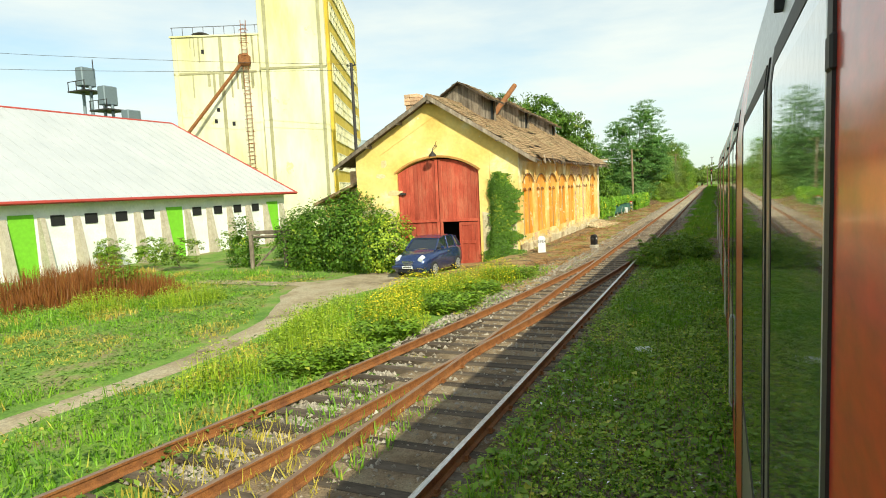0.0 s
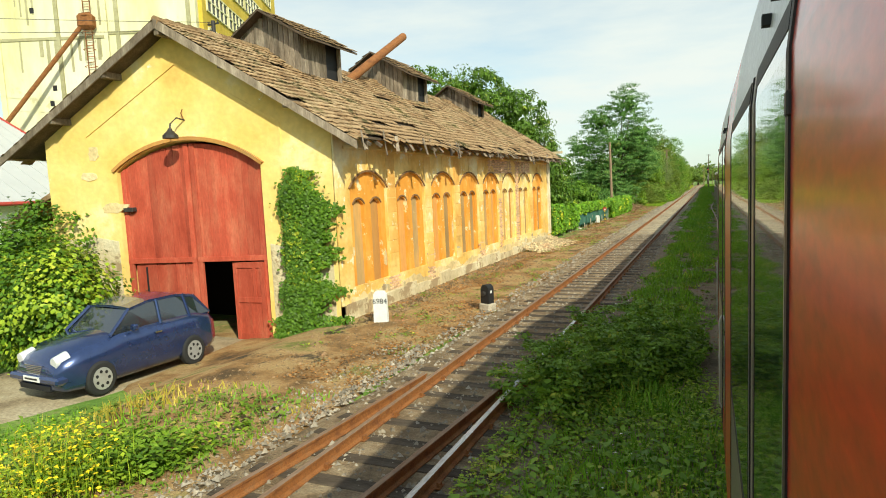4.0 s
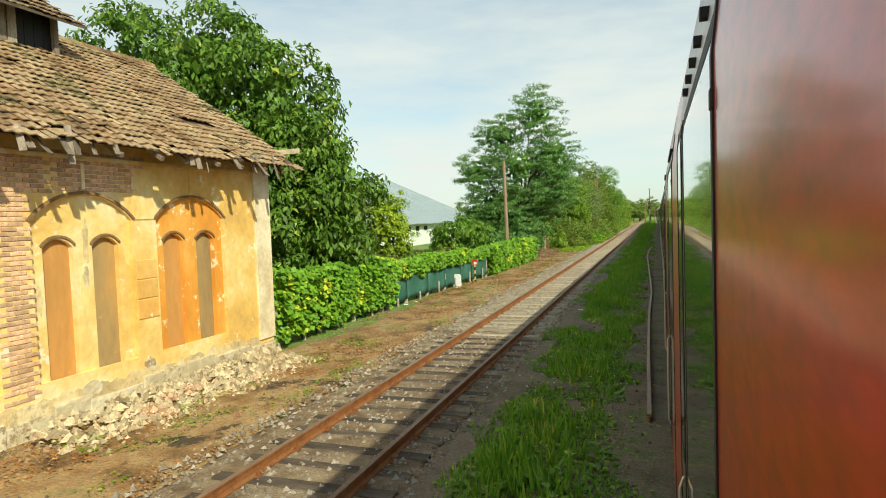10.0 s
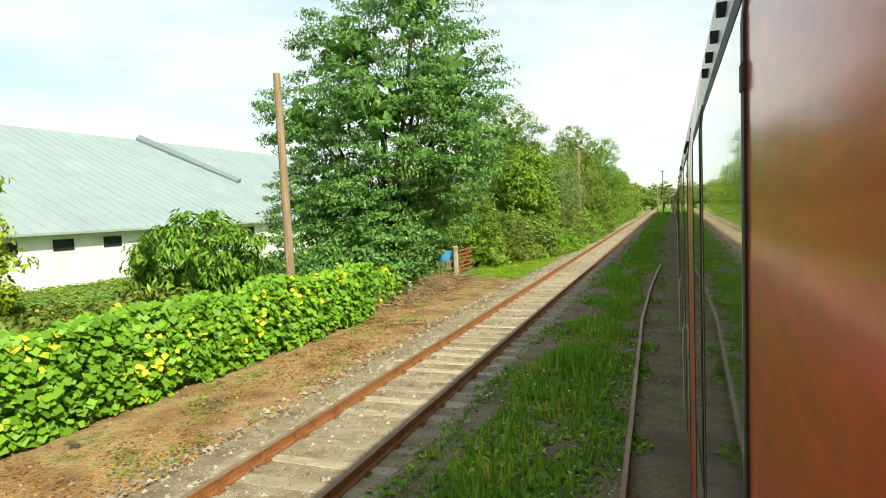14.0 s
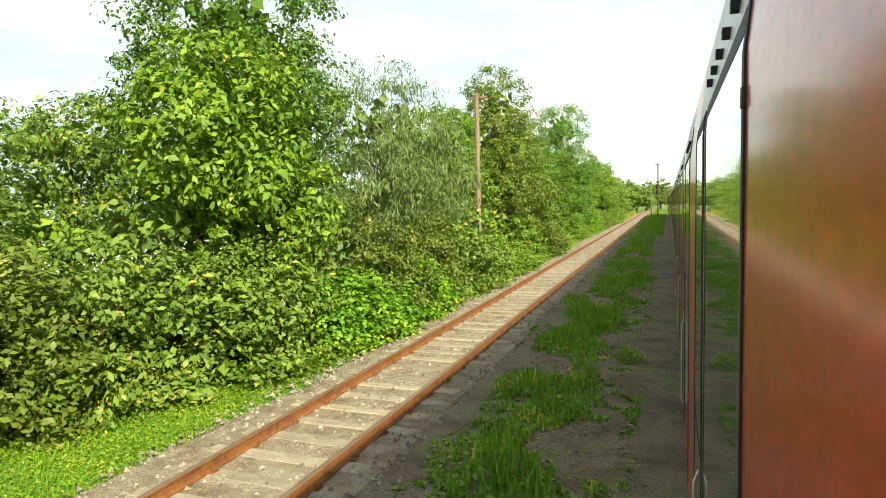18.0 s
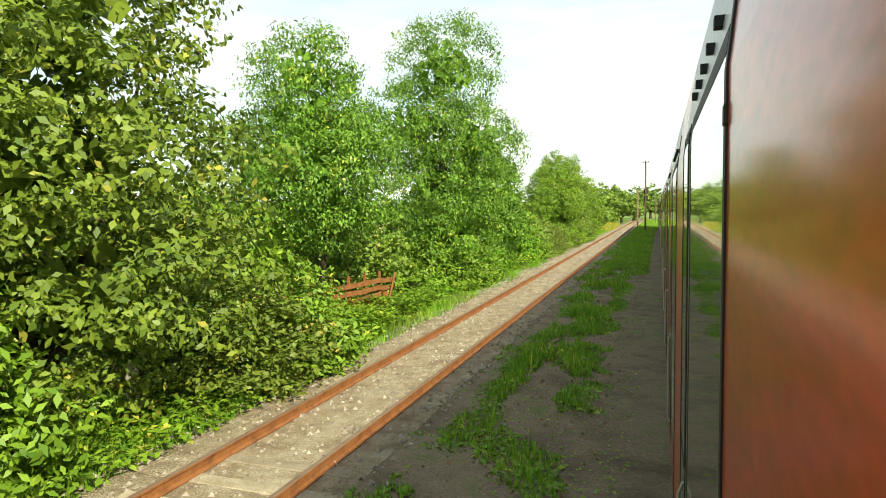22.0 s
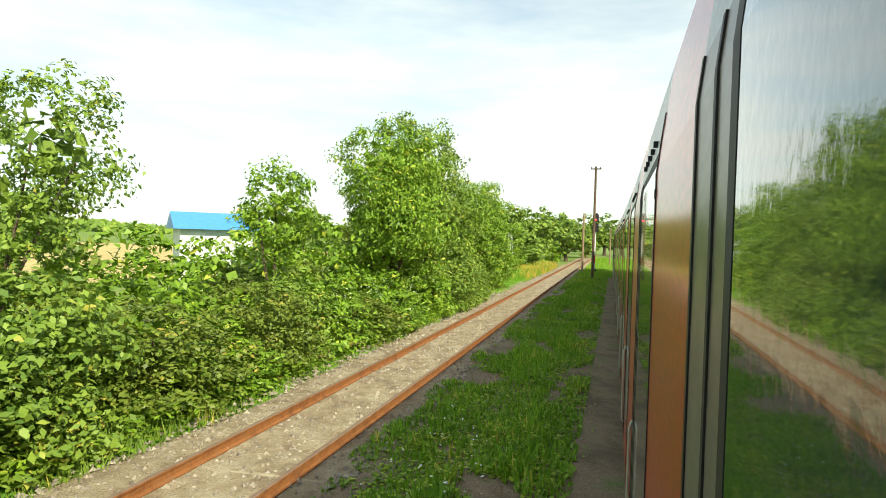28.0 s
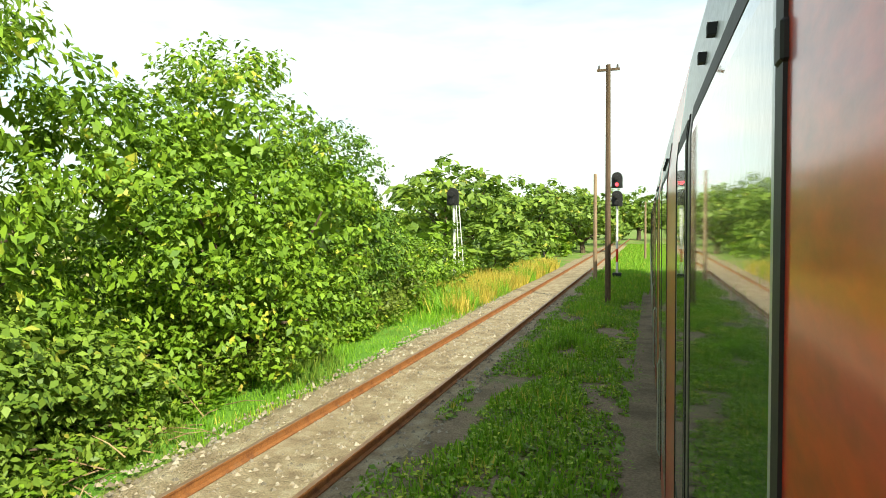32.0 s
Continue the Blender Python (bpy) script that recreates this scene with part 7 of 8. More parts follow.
CORE = 7
FULL, SCALE = 0.9, 0.97
KINDS = [bush("dense green hedge bush with broad leaves", 201, L_HEDGE, 3.0, 0.15, 150, 42), bush("bright green elder bush by the track", 202, L_ASH, 2.9, 0.17, 140, 40, 0.45, 0.5), bush("dull olive thorn bush with some yellow leaves", 203, L_OLIVE, 3.1, 0.12, 160, 44), bush("vine-covered bush with large leaves", 204, L_VINE, 2.4, 0.125, 190, 44, 0.9, 0.6), bush("silvery narrow-leaved willow shrub", 205, L_WILLOW, 3.4, 0.2, 150, 42, 0.2, 1.0)]
FULL, SCALE = 0.5, 1.15
REAR = [bush("tall green bush behind the hedge", 211, L_HEDGE, 3.0, 0.15, 120, 34), bush("bright leafy bush behind the hedge", 212, L_ASH, 2.9, 0.16, 120, 34, 0.5, 0.5), bush("olive green bush behind the hedge", 213, L_OLIVE, 3.1, 0.13, 120, 38)]
FULL, SCALE = 0.26, 2.1
REAR += [bush("distant green trackside bush", 214, L_HEDGE, 3.0, 0.15, 120, 34), bush("distant bright trackside bush", 215, L_ASH, 2.9, 0.16, 120, 34, 0.5, 0.5)]
rng = random.Random(77)


def put_bush(kind, x, y, s, h):
    return copy_thing(KINDS[kind], pose(x, y, -0.3, 0, 0, rng.uniform(-35, 35)) @ Matrix.Diagonal((s, s, h, 1)))


def put_rear(kind, x, y, s, h):
    return copy_thing(REAR[kind], pose(x, y, -0.3, 0, 0, rng.uniform(-180, 180)) @ Matrix.Diagonal((s, s, h, 1)))


y = 119.5
while y < 228:
    if 118 < y < 127:
        kind = rng.choice([0, 0, 1, 2])
    elif y < 134:
        kind = rng.choice([3, 3, 2, 0])
    elif y < 139.5:
        kind = rng.choice([4, 2, 0])
    elif y < 147:
        kind = rng.choice([1, 3, 1])
    elif y < 156:
        kind = rng.choice([0, 2, 0, 1])
    elif y < 165:
        kind = rng.choice([1, 1, 3])
    elif y < 182:
        kind = rng.choice([1, 1, 1, 3])
    elif y < 200:
        kind = rng.choice([2, 1, 0])
    else:
        kind = rng.choice([1, 2, 0])
    low = 155 < y < 161.5
    if 149 < y < 151.2 or 154.6 < y < 161.5 or 198.9 < y < 201.6:
        y += 1.5
        continue
    h = rng.uniform(0.7, 1.05) * (0.35 if low else 1.0)
    if 160 < y < 166 or 172 < y < 176.5:
        h *= 0.5
    if 141.5 < y < 147:
        h *= 0.62
    if 185 < y < 199.5:
        h *= 0.72
    put_bush(kind, hedge_x(y) - 1.0 - (0.0 if not low else 0.6), y, rng.uniform(0.9, 1.15) * (0.8 if low else 1), h)
    y += rng.uniform(1.45, 2.0)
y = 120.5
while y < 236:
    if not 148.5 < y < 151:
        put_rear(rng.choice([0, 1, 2]), hedge_x(y) - 3.3 + rng.uniform(-0.4, 0.4), y, rng.uniform(1.2, 1.5), 0.98 if 180 < y < 199 else 1.05 if 165 < y < 178 else rng.uniform(1.15, 1.5))
    y += rng.uniform(2.3, 3.2)
y = 236.0
while y < 330:
    put_rear(rng.choice([3, 4]), -9.5 - (y - 236) * 0.05 + rng.uniform(-1, 1), y, rng.uniform(1.5, 2.0), rng.uniform(1.0, 1.7))
    if y > 258:
        put_rear(rng.choice([3, 4]), 6.5 + rng.uniform(-2, 2), y, rng.uniform(1.6, 2.2), rng.uniform(1.3, 1.9))
    y += 4.5
for x, y in ((-3.2, 44.2), (-2.6, 45.2), (-1.9, 46.2), (-2.8, 46.6), (-1.7, 47.4), (-2.4, 47.6)):
    copy_thing(KINDS[1], pose(x, y, -0.3, 0, 0, rng.uniform(-40, 40)) @ Matrix.Diagonal((0.62, 0.62, 0.36, 1)))
for x, y, s in ((-7.2, 21, 0.3), (-24, 37, 0.4), (-28, 44.0, 0.55), (-31, 45.0, 0.5), (-34, 44.5, 0.5), (-21.5, 47.0, 0.6), (-22, 49, 0.9), (-24, 50, 0.8), (-27, 47.5, 0.55)):
    put_rear(rng.choice([0, 1]), x, y, s * 1.4, s)
for x, y, c, h in ((-12.5, 153.5, 1.7, 1.3), (-12.8, 156.5, 1.6, 1.15), (-12.0, 163.5, 1.5, 1.0), (-11.6, 166.5, 1.6, 1.2), (-12.2, 170.5, 1.8, 1.2), (-8.6, 157.2, 0.7, 0.75), (-8.3, 163.3, 0.8, 0.8), (-15, 160, 2.0, 1.5), (-17, 160, 2.0, 1.3), (-17, 168, 2.2, 1.4)):
    put_rear(rng.choice([0, 1]), x, y, c, h)
for x, y, c, h in ((-8.9, 227.0, 1.0, 0.9), (-8.8, 230.0, 1.1, 1.0), (-9.2, 233.5, 1.2, 0.9)):
    put_rear(1, x, y, c, h)
for x, y, c, h in ((-13.0, 179.5, 1.6, 1.35), (-13.2, 183.5, 1.6, 1.4), (-13.4, 188.0, 1.5, 1.3), (-12.6, 192.5, 1.4, 1.2), (-13.0, 197.5, 1.5, 1.2), (-11.6, 195.0, 1.3, 1.05), (-16.5, 206, 1.7, 2.0), (-13.5, 203, 1.4, 1.5), (-14.5, 217, 1.8, 1.6), (-15, 223, 1.8, 1.5)):
    put_rear(rng.choice([0, 1]), x, y, c, h)
for k in KINDS + REAR:
    for o in (*k.children_recursive, k):
        bpy.data.objects.remove(o)

# trees of the hedge
CORE = 13
FULL, SCALE = 1.45, 1.0
tree("hornbeam", "dense round-topped tree above the hedge", (-10.8, 129.3, -0.3), 0.2, 2.0, [(0, 0, 8.2, 2.5, 2.5, 2.5), (-0.6, 0.3, 6.0, 3.0, 2.9, 2.3), (1.0, -0.2, 5.6, 2.6, 2.6, 2.3), (0, 0, 3.6, 2.8, 2.6, 1.8)], L_DEEP, 460, 56, 0.13, 10, 0.5)
tree("apple_tree", "grey-green apple tree in the garden", (-11.8, 121.8, -0.3), 0.14, 1.4, [(0, 0, 4.2, 1.7, 1.8, 2.0), (-1.0, 0, 2.8, 1.5, 1.5, 1.4), (0.8, 0.3, 2.4, 1.5, 1.5, 1.6), (-0.6, -0.8, 1.4, 1.8, 1.8, 1.2)], L_HEDGE, 260, 46, 0.13, 11, 0.42)
tree("apple_tree", "grey-green apple tree in the garden", (-13.4, 118.4, -0.3), 0.14, 1.6, [(0, 0, 5.2, 1.5, 1.5, 1.7), (0.7, 0.4, 3.6, 1.5, 1.5, 1.5), (-1.0, 0, 3.6, 1.7, 1.6, 1.6), (-0.4, -0.6, 1.8, 1.8, 1.6, 1.3), (1.4, 0.6, 1.6, 1.5, 1.5, 1.3)], L_HEDGE, 290, 46, 0.13, 12, 0.42)
tree("ash_tree", "grey-green ash tree behind the hedge", (-16.0, 129.0, -0.3), 0.15, 1.8, [(0, 0, 5.2, 1.8, 2.0, 1.6), (-1.2, -0.6, 4.0, 2.0, 2.0, 1.8), (1.2, 0.6, 3.0, 2.2, 2.2, 1.8)], L_HEDGE, 220, 46, 0.16, 28, 0.45)
tree("elm", "dull green elm between taller trees", (-11.6, 147.2, -0.3), 0.15, 1.6, [(0, 0, 6.0, 1.9, 2.0, 1.9), (-0.8, -1.2, 4.2, 2.0, 2.0, 1.8), (0.6, 0.4, 3.0, 2.0, 2.0, 1.6)], L_HEDGE, 210, 46, 0.15, 29, 0.45)
tree("maple", "leafy maple rising from the hedge", (-8.9, 126.0, -0.3), 0.14, 1.5, [(0, 0, 5.2, 1.8, 1.8, 1.9), (0.6, 0.6, 3.6, 1.5, 1.6, 1.6)], L_ASH, 160, 46, 0.17, 13, 0.45)
tree("willow", "silvery drooping willow in the hedge", (-8.9, 134.5, -0.3), 0.16, 1.6, [(0, 0, 5.9, 2.3, 2.2, 2.1), (0.8, 1.5, 4.2, 1.8, 2.0, 1.7), (0.6, -1.5, 3.9, 1.7, 1.9, 1.6)], L_WILLOW, 270, 60, 0.2, 14, 0.5, 0.17, 1.3)
tree("elm", "yellow-green elm behind the telegraph pole", (-9.6, 142.0, -0.3), 0.15, 1.6, [(0, 0, 6.0, 1.9, 1.9, 2.0), (0.5, 0.4, 4.0, 1.8, 1.9, 1.7), (-0.8, 1.2, 3.6, 1.9, 1.9, 1.9)], L_ASH, 270, 48, 0.15, 15, 0.45)
tree("linden", "dense dark cone-shaped linden", (-9.0, 149.8, -0.3), 0.24, 1.3, [(0, 0, 8.9, 1.9, 1.9, 2.1), (0, 0, 6.5, 2.8, 2.8, 2.1), (0.2, 0.2, 4.3, 3.1, 3.3, 2.0), (0.5, 0.4, 2.3, 2.8, 3.2, 1.6)], L_LINDEN, 500, 56, 0.14, 16, 0.46)
tree("walnut_tree", "open spreading walnut tree above the board fence", (-10.2, 160.6, -0.3), 0.14, 2.6, [(0.2, -0.8, 6.2, 2.2, 2.1, 1.8), (1.2, -0.6, 5.2, 2.0, 2.0, 1.6), (-1.4, -0.6, 4.8, 2.2, 2.0, 1.5), (1.2, -2.2, 4.4, 1.8, 1.8, 1.4), (0.0, -0.6, 7.8, 1.7, 1.7, 1.4), (0.8, -1.2, 3.2, 2.0, 2.0, 1.0), (0.3, 0.8, 5.6, 1.7, 1.4, 1.8)], L_WALNUT, 580, 52, 0.13, 17, 0.5, 0.42, 0.8, 0.55)
tree("walnut_tree", "tall walnut tree beside the track", (-8.4, 167.8, -0.3), 0.25, 2.0, [(0.2, 0, 9.4, 2.2, 2.2, 2.1), (-1.2, -0.2, 7.0, 2.6, 2.6, 1.8), (1.0, 0.4, 6.2, 2.2, 2.3, 1.8), (0.0, 0.0, 4.2, 2.7, 2.7, 1.7), (0.6, -0.8, 2.4, 2.0, 2.2, 1.4)], L_WALNUT, 640, 54, 0.13, 18, 0.5, 0.42, 0.8)
tree("young_maple", "upright leafy young maple", (-8.3, 174.2, -0.3), 0.15, 0.8, [(0, 0, 4.4, 1.7, 1.8, 2.0), (0.3, 0.3, 2.5, 1.8, 1.9, 1.6), (-0.3, -0.2, 6.2, 1.0, 1.1, 1.3)], L_WALNUT, 300, 50, 0.15, 19, 0.4, 0.6, 0.6)
tree("hawthorn", "airy hawthorn with bare twigs", (-11.4, 187.0, -0.3), 0.1, 1.8, [(-0.8, -0.4, 5.2, 1.3, 1.3, 1.2), (1.0, 0.5, 5.0, 1.4, 1.4, 1.4), (0, 0, 3.6, 1.6, 1.6, 1.3)], L_HEDGE, 140, 46, 0.12, 20, 0.4)
tree("hawthorn", "thin airy hawthorn in the hedge", (-8.6, 193.0, -0.3), 0.1, 1.5, [(0, 0, 4.0, 0.8, 0.9, 1.2)], L_ASH, 60, 44, 0.12, 21, 0.36)
tree("field_maple", "round dense field maple above the hedge", (-9.4, 206.6, -0.3), 0.2, 1.6, [(0, 0, 7.3, 2.0, 2.0, 1.9), (-1.0, -0.4, 5.2, 2.2, 2.2, 1.8), (1.5, 0.2, 4.4, 2.1, 2.1, 1.8), (0.2, 0, 2.6, 2.4, 2.4, 1.7)], L_HEDGE, 330, 52, 0.16, 22, 0.46)
tree("locust_tree", "light feathery locust tree over the track edge", (-8.8, 202.0, -0.3), 0.16, 1.5, [(0, 0, 6.3, 2.1, 2.1, 1.9), (1.0, -0.5, 4.2, 1.9, 1.9, 1.7), (0.2, 0.6, 2.8, 1.9, 1.9, 1.5)], L_ASH, 240, 50, 0.16, 23, 0.5, 0.42, 0.5)
tree("elder_tree", "leafy elder tree by the track", (-8.2, 217.0, -0.3), 0.14, 1.0, [(0, 0, 4.9, 1.9, 1.9, 2.0), (0.9, 1.4, 3.7, 1.7, 1.7, 1.7), (0.4, -1.4, 3.3, 1.7, 1.7, 1.7), (-0.2, -2.6, 4.3, 1.5, 1.5, 1.7), (0.8, 0.0, 1.8, 1.6, 2.2, 1.4)], L_ASH, 330, 50, 0.15, 24, 0.44)
tree("ash_tree", "tall bright ash tree over the hedge", (-10.4, 211.5, -0.3), 0.18, 1.5, [(0, 0, 6.6, 2.4, 2.3, 1.9), (1.4, 0.4, 4.6, 2.1, 2.0, 1.8), (-1.4, 0, 4.8, 2.2, 2.0, 1.9), (1.0, 0.2, 2.6, 2.0, 2.0, 1.5)], L_ASH, 260, 48, 0.18, 27, 0.46, 0.4, 0.9)
tree("elder_tree", "small far tree before the signal", (-9.6, 223.5, -0.3), 0.12, 1.0, [(0, 0, 4.9, 1.7, 1.8, 1.7), (0.2, 0.4, 2.8, 1.9, 1.9, 1.7), (0, 2.4, 2.8, 1.5, 1.5, 1.4)], L_DEEP, 210, 48, 0.15, 25, 0.44)
far = ((-14, 250, 5.5), (-11, 262, 5.0), (-18, 268, 6.0), (-7, 276, 4.5), (-12, 290, 6.0), (-5.5, 300, 5.5), (-20, 300, 6.5), (-2, 330, 6.5), (-12, 330, 6.5), (4, 300, 6), (8, 320, 7), (-30, 280, 6), (-40, 270, 6), (-55, 280, 7), (-28, 200, 5), (-34, 175, 5), (-42, 190, 6))
CORE = 5
src = tree("far_tree", "distant rounded green field tree", (0, 0, -90), 0.2, 1.5, [(0, 0, 4.0, 2.4, 2.4, 1.9), (1.5, 0.3, 3.0, 2.0, 2.0, 1.7), (-1.5, 0, 2.8, 2.0, 2.0, 1.7)], L_HEDGE, 70, 26, 0.42, 26, 0.5)
for x, y, h in far:
    s = h / 5.5 * (1.35 if y > 245 and -25 < x < 0 else 1.0)
    copy_thing(src, pose(x, y, -0.3, 0, 0, rng.uniform(0, 360)) @ Matrix.Diagonal((s * 1.3, s * 1.3, s, 1)))
for o in (*src.children_recursive, src):
    bpy.data.objects.remove(o)
# a wood closing the horizon
r = np.random.RandomState(40)
n = 30000
ang = r.rand(n) * 2 * np.pi
rad = 420 + 60 * r.rand(n)
zz = 9 * r.rand(n) * np.array([0.6 + 0.4 * noise.noise((math.cos(a) * 9, math.sin(a) * 9, 2)) for a in ang])
pos = np.stack([rad * np.cos(ang), 130 + rad * np.sin(ang), zz - 0.5], 1)
tagged(new("horizon_wood", quads("horizon_wood", leaf_quads(r, pos, unit(-pos), 5.0, 0.8, 0.0, 0.6), L_HEDGE)), "low distant wood along the horizon", "wood", kind="stuff")


# ---- grass and weeds ----
def top_z(x, y):
    """The ground with the strips of soil and dirt that lie on it."""
    return ground_z(x, y) + (0.075 if -3.4 < x < 2.8 else 0.06 if -9.5 < x < -6.2 and 40 < y < 114 else 0.04 if -9.5 < x < -6.3 and 114 < y < 240 else 0.0)


def blades(name, label, n, area, h, w, mats, seed, keep=None, bend=0.5):
    """Grass blades in a rectangle; keep(x, y) gives how tall they may be, 0 to 1; mats: one or two, by patches."""
    r = np.random.RandomState(seed)
    x0, x1, y0, y1 = area
    x, y = x0 + (x1 - x0) * r.rand(n), y0 + (y1 - y0) * r.rand(n)
    k = np.array([keep(float(a), float(b)) for a, b in zip(x, y)]) if keep else np.ones(n)
    ok = k > 0.08
    x, y, k = x[ok], y[ok], k[ok]
    m = len(x)
    z = np.array([top_z(float(a), float(b)) for a, b in zip(x, y)])
    hh = h * k * (0.45 + 0.75 * r.rand(m))
    a = r.rand(m) * 2 * np.pi
    wv = np.stack([np.cos(a), np.sin(a), 0 * a], 1) * (w * (0.6 + 0.8 * r.rand(m)))[:, None]
    lean = np.stack([r.normal(size=m), r.normal(size=m), 0 * a], 1) * (hh * bend * 0.5)[:, None]
    b = np.stack([x, y, z - 0.02], 1)
    t = b + lean
    t[:, 2] += hh
    q = np.stack([b - wv, b + wv, t + wv * 0.15, t - wv * 0.15], 1)
    idx = None
    if len(mats) > 1:
        idx = np.array([1 if noise.noise((float(u) * 0.35, float(v) * 0.35, seed)) > 0.12 else 0 for u, v in zip(x, y)])
    return tagged(new(name, quads(name, q, mats, idx)), label, "grass", kind="stuff")


def weeds(name, label, n, area, size, mat, seed, keep=None, h=0.15, category="weeds"):
    r = np.random.RandomState(seed)
    x0, x1, y0, y1 = area
    x, y = x0 + (x1 - x0) * r.rand(n), y0 + (y1 - y0) * r.rand(n)
    k = np.array([keep(float(a), float(b)) for a, b in zip(x, y)]) if keep else np.ones(n)
    ok = k > 0.08
    x, y, k = x[ok], y[ok], k[ok]
    z = np.array([top_z(float(a), float(b)) for a, b in zip(x, y)]) + h * k * r.rand(len(x))
    pos = np.stack([x, y, z], 1)
    out = np.tile(np.array((0, 0, 1.0)), (len(x), 1))
    return tagged(new(name, quads(name, leaf_quads(r, pos, out, size, 0.6, 0.1, 0.6), mat)), label, category, kind="stuff")


def patch(x, y, s=0.5, seed=0.0, cut=0.0, gain=2.5):
    return max(0.0, min(1.0, (noise.noise((x * s, y * s * 0.6, seed)) - cut) * gain))


def mid_keep(x, y):
    """The weedy strip between the tracks: thick at first, then a ragged lush band."""
    if y < 44:
        return 0.45 + 0.55 * patch(x, y, 0.4, 3.0, -0.2)
    c = float(np.interp(y, [44, 60, 100, 108, 142, 150, 168, 176, 250], [-1.7, -1.7, -1.75, -1.6, -1.5, -1.7, -1.8, -1.6, -1.6])) + 0.25 * noise.noise((y * 0.15, 5.0, 0.0))
    w = float(np.interp(y, [44, 60, 100, 108, 142, 150, 168, 176, 250], [0.85, 0.95, 1.2, 1.35, 1.1, 1.0, 1.05, 1.5, 1.6])) + 0.12 + 0.5 * noise.noise((x * 0.6, y * 0.5, 11.0)) + 0.35 * noise.noise((x * 1.7, y * 1.5, 3.0))
    e = 1 - abs(x - c) / max(0.2, w)
    hole = (noise.noise((x * 0.9, y * 0.45, 2.0)) + 0.35 * noise.noise((x * 3.1, y * 2.7, 8.0)) - (-0.36 if y < 104 or y > 176 else -0.2)) * 3.0
    if e < 0 or hole < 0.1:
        return 0.0
    return min(1.0, 0.3 + 1.1 * e) * min(1.0, 0.25 + hole) * (0.55 + 0.6 * max(-0.4, noise.noise((x * 0.8, y * 0.6, 6.0))))


blades("verge_grass", "dark green grass and weeds between the tracks", 30000, (-3.2, -0.2, 14, 46), 0.22, 0.014, [L_GRASS], 90, mid_keep)
blades("strip_grass", "strip of lush grass between track and train", 170000, (-3.3, -0.1, 44, 250), 0.44, 0.024, [L_GRASS], 190, mid_keep)
weeds("verge_weeds", "low broad-leaved weeds between the tracks", 90000, (-3.3, -0.1, 14, 250), 0.12, L_ASH, 91, mid_keep, 0.22)
weeds("strip_clover", "low clover and moss patches beside the train", 52000, (-3.0, 0.1, 44, 240), 0.055, L_ASH, 191, lambda x, y: patch(x, y, 0.45, 17, -0.12, 3.0), 0.05)
weeds("lawn_weeds", "lush low green weeds by the gate", 52000, (-9.6, -6.25, 112.5, 131), 0.048, L_LIME, 192, lambda x, y: 0.8 if y > 115.5 - (x + 9) * 0.8 + 1.2 * noise.noise((x, y, 3)) else 0.0, 0.14)
weeds("lush_strip", "lush bright green weeds beside the train", 34000, (-2.9, -0.3, 170, 240), 0.075, L_LIME, 195, mid_keep, 0.3)
weeds("early_weeds", "matted clover and weeds beside the train", 60000, (-3.4, -0.3, 16, 46), 0.05, L_LIME, 92, lambda x, y: 0.5 + patch(x, y, 0.5, 1), 0.14)
weeds("daisies", "small white flowers scattered in the weeds", 2600, (-3.2, -0.5, 18, 110), 0.045, L_DAISY, 93, lambda x, y: 1.0 if noise.noise((x * 0.6, y * 0.25, 4)) > 0.2 else 0.0, 0.3, "flowers")
weeds("daisies", "small white flowers scattered in the weeds", 900, (-2.6, -0.5, 165, 195), 0.05, L_DAISY, 94, lambda x, y: 1.0 if noise.noise((x * 0.6, y * 0.25, 9)) > 0.1 else 0.0, 0.3, "flowers")
weeds("buttercups", "small yellow flowers in the weeds", 900, (-2.4, -0.5, 40, 100), 0.04, L_FLOWER, 95, lambda x, y: 1.0 if noise.noise((x * 0.6, y * 0.25, 14)) > 0.25 else 0.0, 0.35, "flowers")


def meadow_keep(x, y):
    a, b = path_edge(y) if y > 12 else (-13, -12)
    if a - 0.3 < x < b + 0.3:
        return 0.0
    if -8.3 < x < -6.7 + 0.02 * (y - 30) and y > 34:
        return 0.35
    if x > -7.4 - branch(y):
        return (0.3 if y > 28 else 0.7) * patch(x, y, 0.8, 5, 0.05 if y > 28 else -0.6) if x < (-5.6 if y > 28 else -4.6) else 0.0
    lawn = 1.0 if x < b else 0.0
    tall = 0.22 + 0.5 * patch(x, y, 0.28, 8.0, -0.2, 2.0) + 0.5 * patch(x, y, 0.9, 21.0, 0.0, 2.2)
    return tall * (0.4 if lawn and (x > -19 and y > 27) else 1.0)


blades("meadow_grass", "tall green and straw-coloured meadow grass", 90000, (-30, -4.4, 12, 43.5), 0.36, 0.016, [L_GRASS, L_DRY], 96, meadow_keep, 0.6)
weeds("meadow_weeds", "broad green weeds in the meadow", 46000, (-26, -6.6, 14, 43), 0.1, L_HEDGE, 97, meadow_keep, 0.4)


TANSY = ((-8.4, 32.8, 1.0), (-8.8, 33.8, 0.9), (-7.9, 32.2, 0.7), (-9.2, 36.1, 1.2), (-7.8, 39.5, 0.9), (-8.6, 37.5, 1.0), (-8.4, 29.5, 1.0), (-9.6, 31.0, 0.9), (-8.9, 35.0, 0.8), (-9.0, 27.5, 0.8), (-19, 36, 1.3), (-21, 34, 1.2), (-10.9, 33.2, 1.0), (-11.3, 35.0, 0.9), (-10.6, 31.6, 0.8))


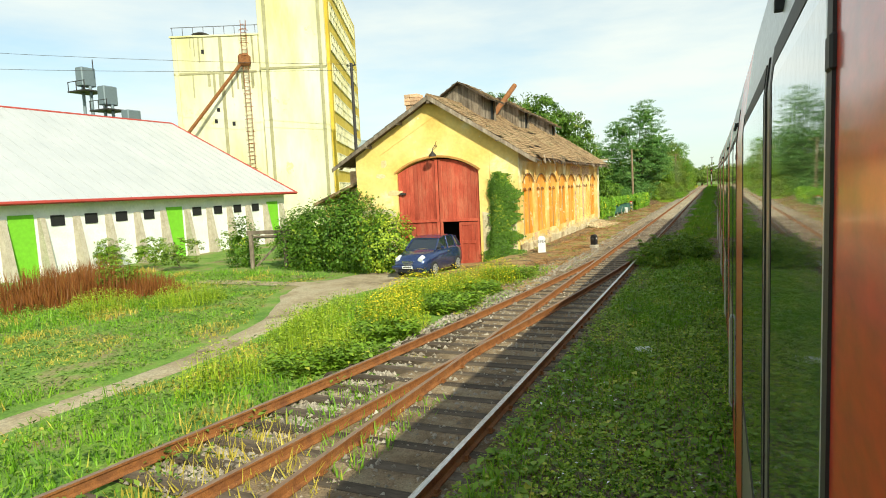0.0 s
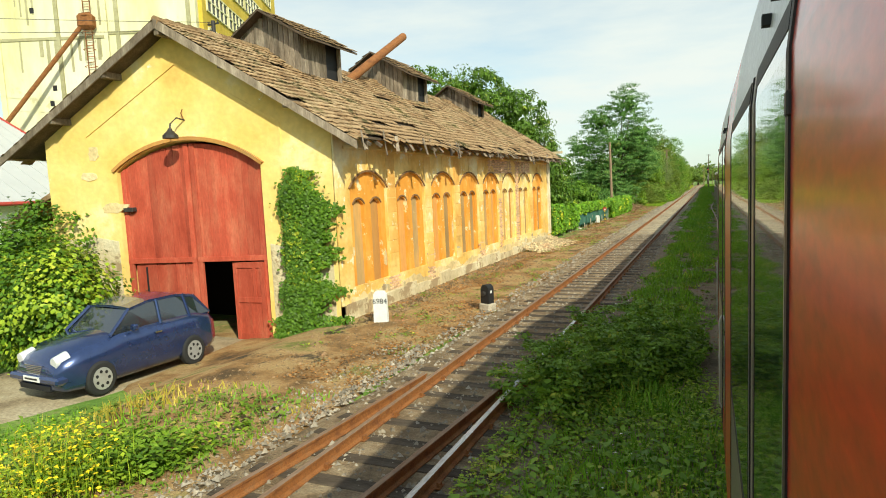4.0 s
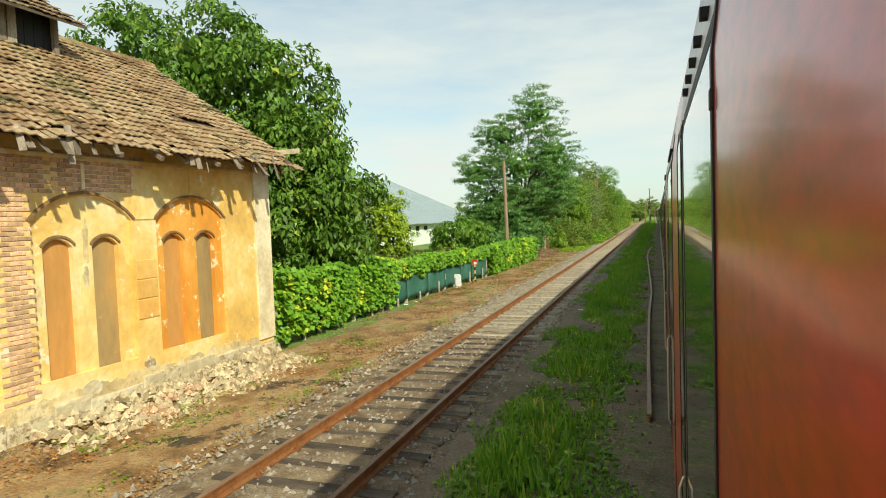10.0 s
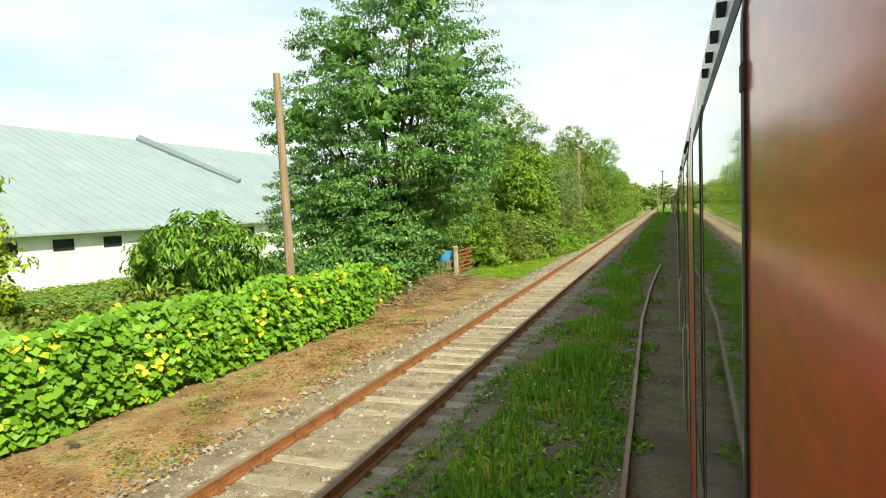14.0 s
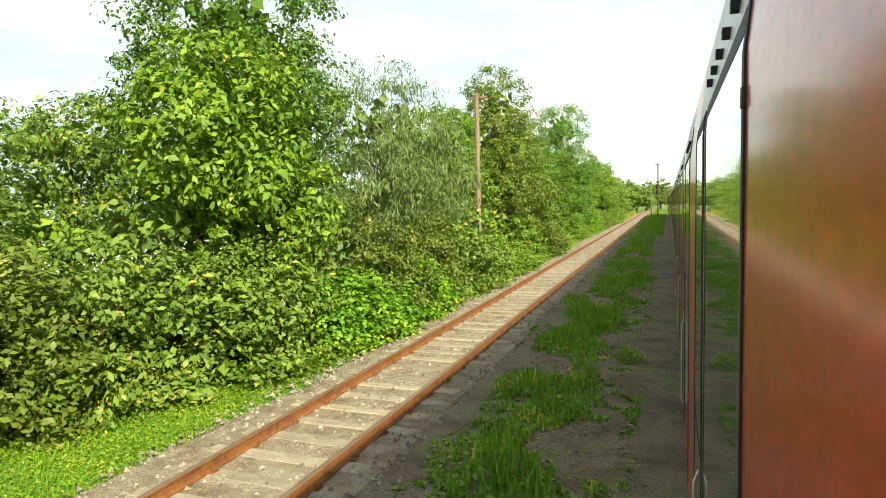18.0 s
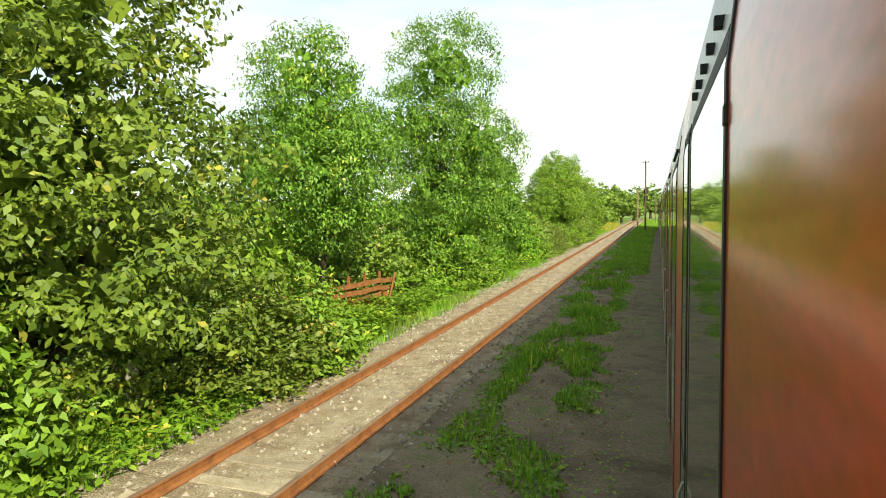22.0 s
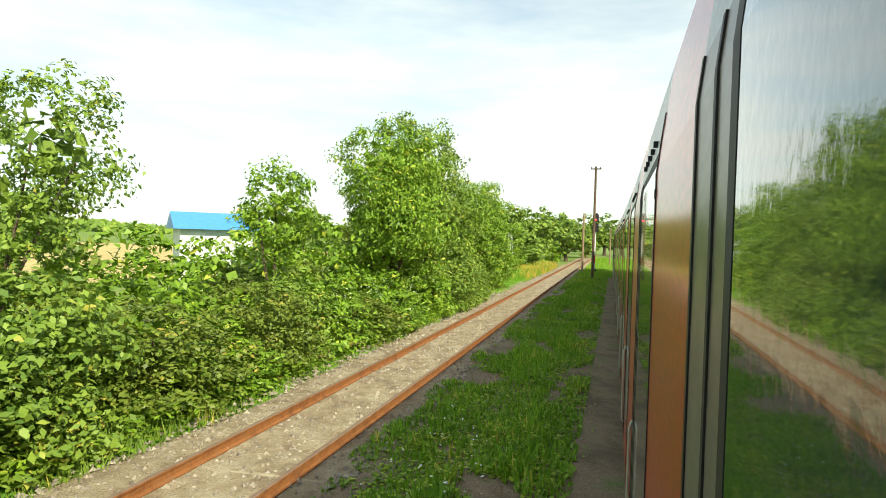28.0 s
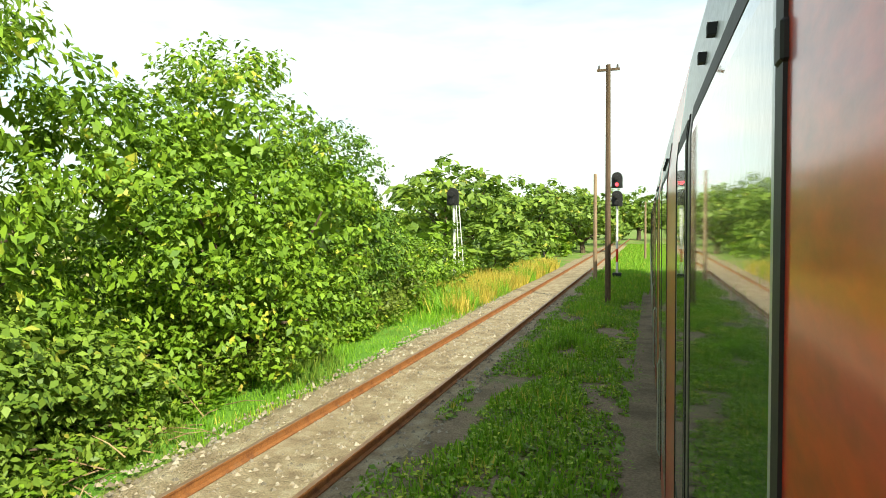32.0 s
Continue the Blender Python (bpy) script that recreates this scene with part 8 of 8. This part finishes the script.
def tansy(x, y):
    return math.sqrt(max(0.0, 1.0 - min(math.hypot(x - a, (y - b) * 0.8) / r for a, b, r in TANSY) ** 2))


def bloom(x, y):
    return tansy(x, y) if min(math.hypot(x - a, (y - b) * 0.8) / r for a, b, r in TANSY[:6]) < 0.8 + 0.3 * noise.noise((x * 2, y * 2, 1)) else 0.0


weeds("tansy_leaves", "feathery yellow-green leaves of flowering stalks", 80000, (-22.5, -6.9, 26, 41), 0.07, L_LIME, 100, tansy, 0.9)
blades("tansy_stalks", "upright yellow-green flower stalks", 22000, (-22.5, -6.9, 26, 41), 0.8, 0.011, [L_LIME], 99, tansy, 0.3)
weeds("tansy_flowers", "clusters of yellow flower heads above the grass", 15000, (-10.6, -6.9, 30, 41), 0.06, L_FLOWER, 98, bloom, 1.0, "flowers")
weeds("lush_weeds", "dark green leafy weeds beside the gravel", 26000, (-8.6, -6.9, 28, 42), 0.11, L_ASH, 198, lambda x, y: 0.9 if noise.noise((x * 0.7, y * 0.5, 33)) > 0.0 else 0.0, 0.4)
blades("dock_weed", "rusty brown dried dock stems", 9000, (-30, -21, 32, 41), 1.2, 0.02, [L_RUSTWEED], 101, lambda x, y: patch(x, y, 0.3, 31, -0.1), 0.3)
blades("lawn_grass", "bright short grass beside the track", 22000, (-9.8, -6.2, 112, 132), 0.14, 0.012, [L_GRASS], 102, lambda x, y: 0.9 if y > 116 - (x + 9) * 0.8 else 0.0)
blades("hedge_foot_grass", "ragged grass along the foot of the hedge", 46000, (-8.6, -6.0, 128, 236), 0.36, 0.012, [L_GRASS, L_HEDGE], 103, lambda x, y: 0.8 * (0.3 + patch(x, y, 0.4, 12, -0.2)) if x < -6.1 + 0.2 * noise.noise((y, 0, 0)) else 0.0)
weeds("hedge_foot_weeds", "leafy weeds along the foot of the hedge", 52000, (-8.4, -5.9, 124, 236), 0.13, L_ASH, 104, lambda x, y: 0.9 if x < hedge_x(y) + 0.55 + 0.3 * noise.noise((y * 0.7, 1, 0)) else 0.0, 0.5)
blades("tall_roadside_grass", "tall pale grass before the far signal", 14000, (-9.5, -6.2, 227, 252), 0.9, 0.02, [L_DRY, L_GRASS], 105, lambda x, y: 0.9)
blades("far_track_grass", "bright grass between the far tracks", 14000, (-2.9, 0.2, 236, 300), 0.3, 0.03, [L_GRASS], 106)
weeds("garden_grass", "rough garden greenery behind the fence", 26000, (-32, -10.4, 80, 120), 0.2, L_ASH, 107, lambda x, y: 0.6, 0.25)
weeds("fallen_leaves", "dry brown leaves and chips on the verge", 42000, (-9.6, -6.1, 44, 114), 0.065, M_LITTER, 108, lambda x, y: patch(x, y, 0.5, 44, -0.1), 0.02, "leaf litter")
weeds("verge_sprigs", "small green sprigs on the dirt verge", 26000, (-9.4, -6.3, 46, 116), 0.07, L_ASH, 109, lambda x, y: 1.0 if noise.noise((x * 1.3, y * 0.9, 61)) > 0.2 else 0.0, 0.08)
weeds("red_flowers", "red garden flowers among the hedge leaves", 260, (-7.6, -6.1, 141.5, 146.5), 0.1, L_RED, 110, lambda x, y: 1.0 if noise.noise((x, y, 8)) > -0.1 else 0.0, 1.5, "flowers")
weeds("white_blooms", "small white flowers in the hedge", 500, (-7.6, -6.6, 192, 202), 0.06, L_DAISY, 111, None, 1.8, "flowers")
weeds("fence_weeds", "lush fern-like weeds before the board fence", 16000, (-9.0, -6.5, 153.5, 163), 0.14, L_ASH, 193, lambda x, y: 0.9 if noise.noise((x * 0.8, y * 0.6, 51)) > -0.15 else 0.3, 0.75)
# brushwood heaps
for k, (x, y, n) in enumerate(((-9.4, 112.4, 420), (-9.0, 110.2, 300), (-9.6, 108.6, 200), (-8.8, 107.0, 260), (-9.9, 106.0, 160), (-9.0, 104.5, 80), (-7.6, 193.0, 150), (-7.4, 206.0, 110), (-7.4, 213.0, 90))):
    q = random.Random(300 + k)
    bm = bmesh.new()
    for _ in range(n):
        a = Vector((x + q.gauss(0, 0.5), y + q.gauss(0, 0.9), ground_z(x, y) + 0.05 + abs(q.gauss(0, 0.16))))
        d = Vector((q.gauss(0, 1), q.gauss(0, 1), q.gauss(0, 0.25))).normalized() * q.uniform(0.3, 1.0)
        tube(bm, [a, a + d * 0.5 + Vector((0, 0, 0.04)), a + d], [0.011, 0.009, 0.004], 3)
    me = bpy.data.meshes.new("brushwood")
    bm.to_mesh(me)
    bm.free()
    me.materials.append(M_TWIG)
    tagged(new("brushwood", me), "heap of cut dry brushwood on the ground", "brushwood", kind="stuff")
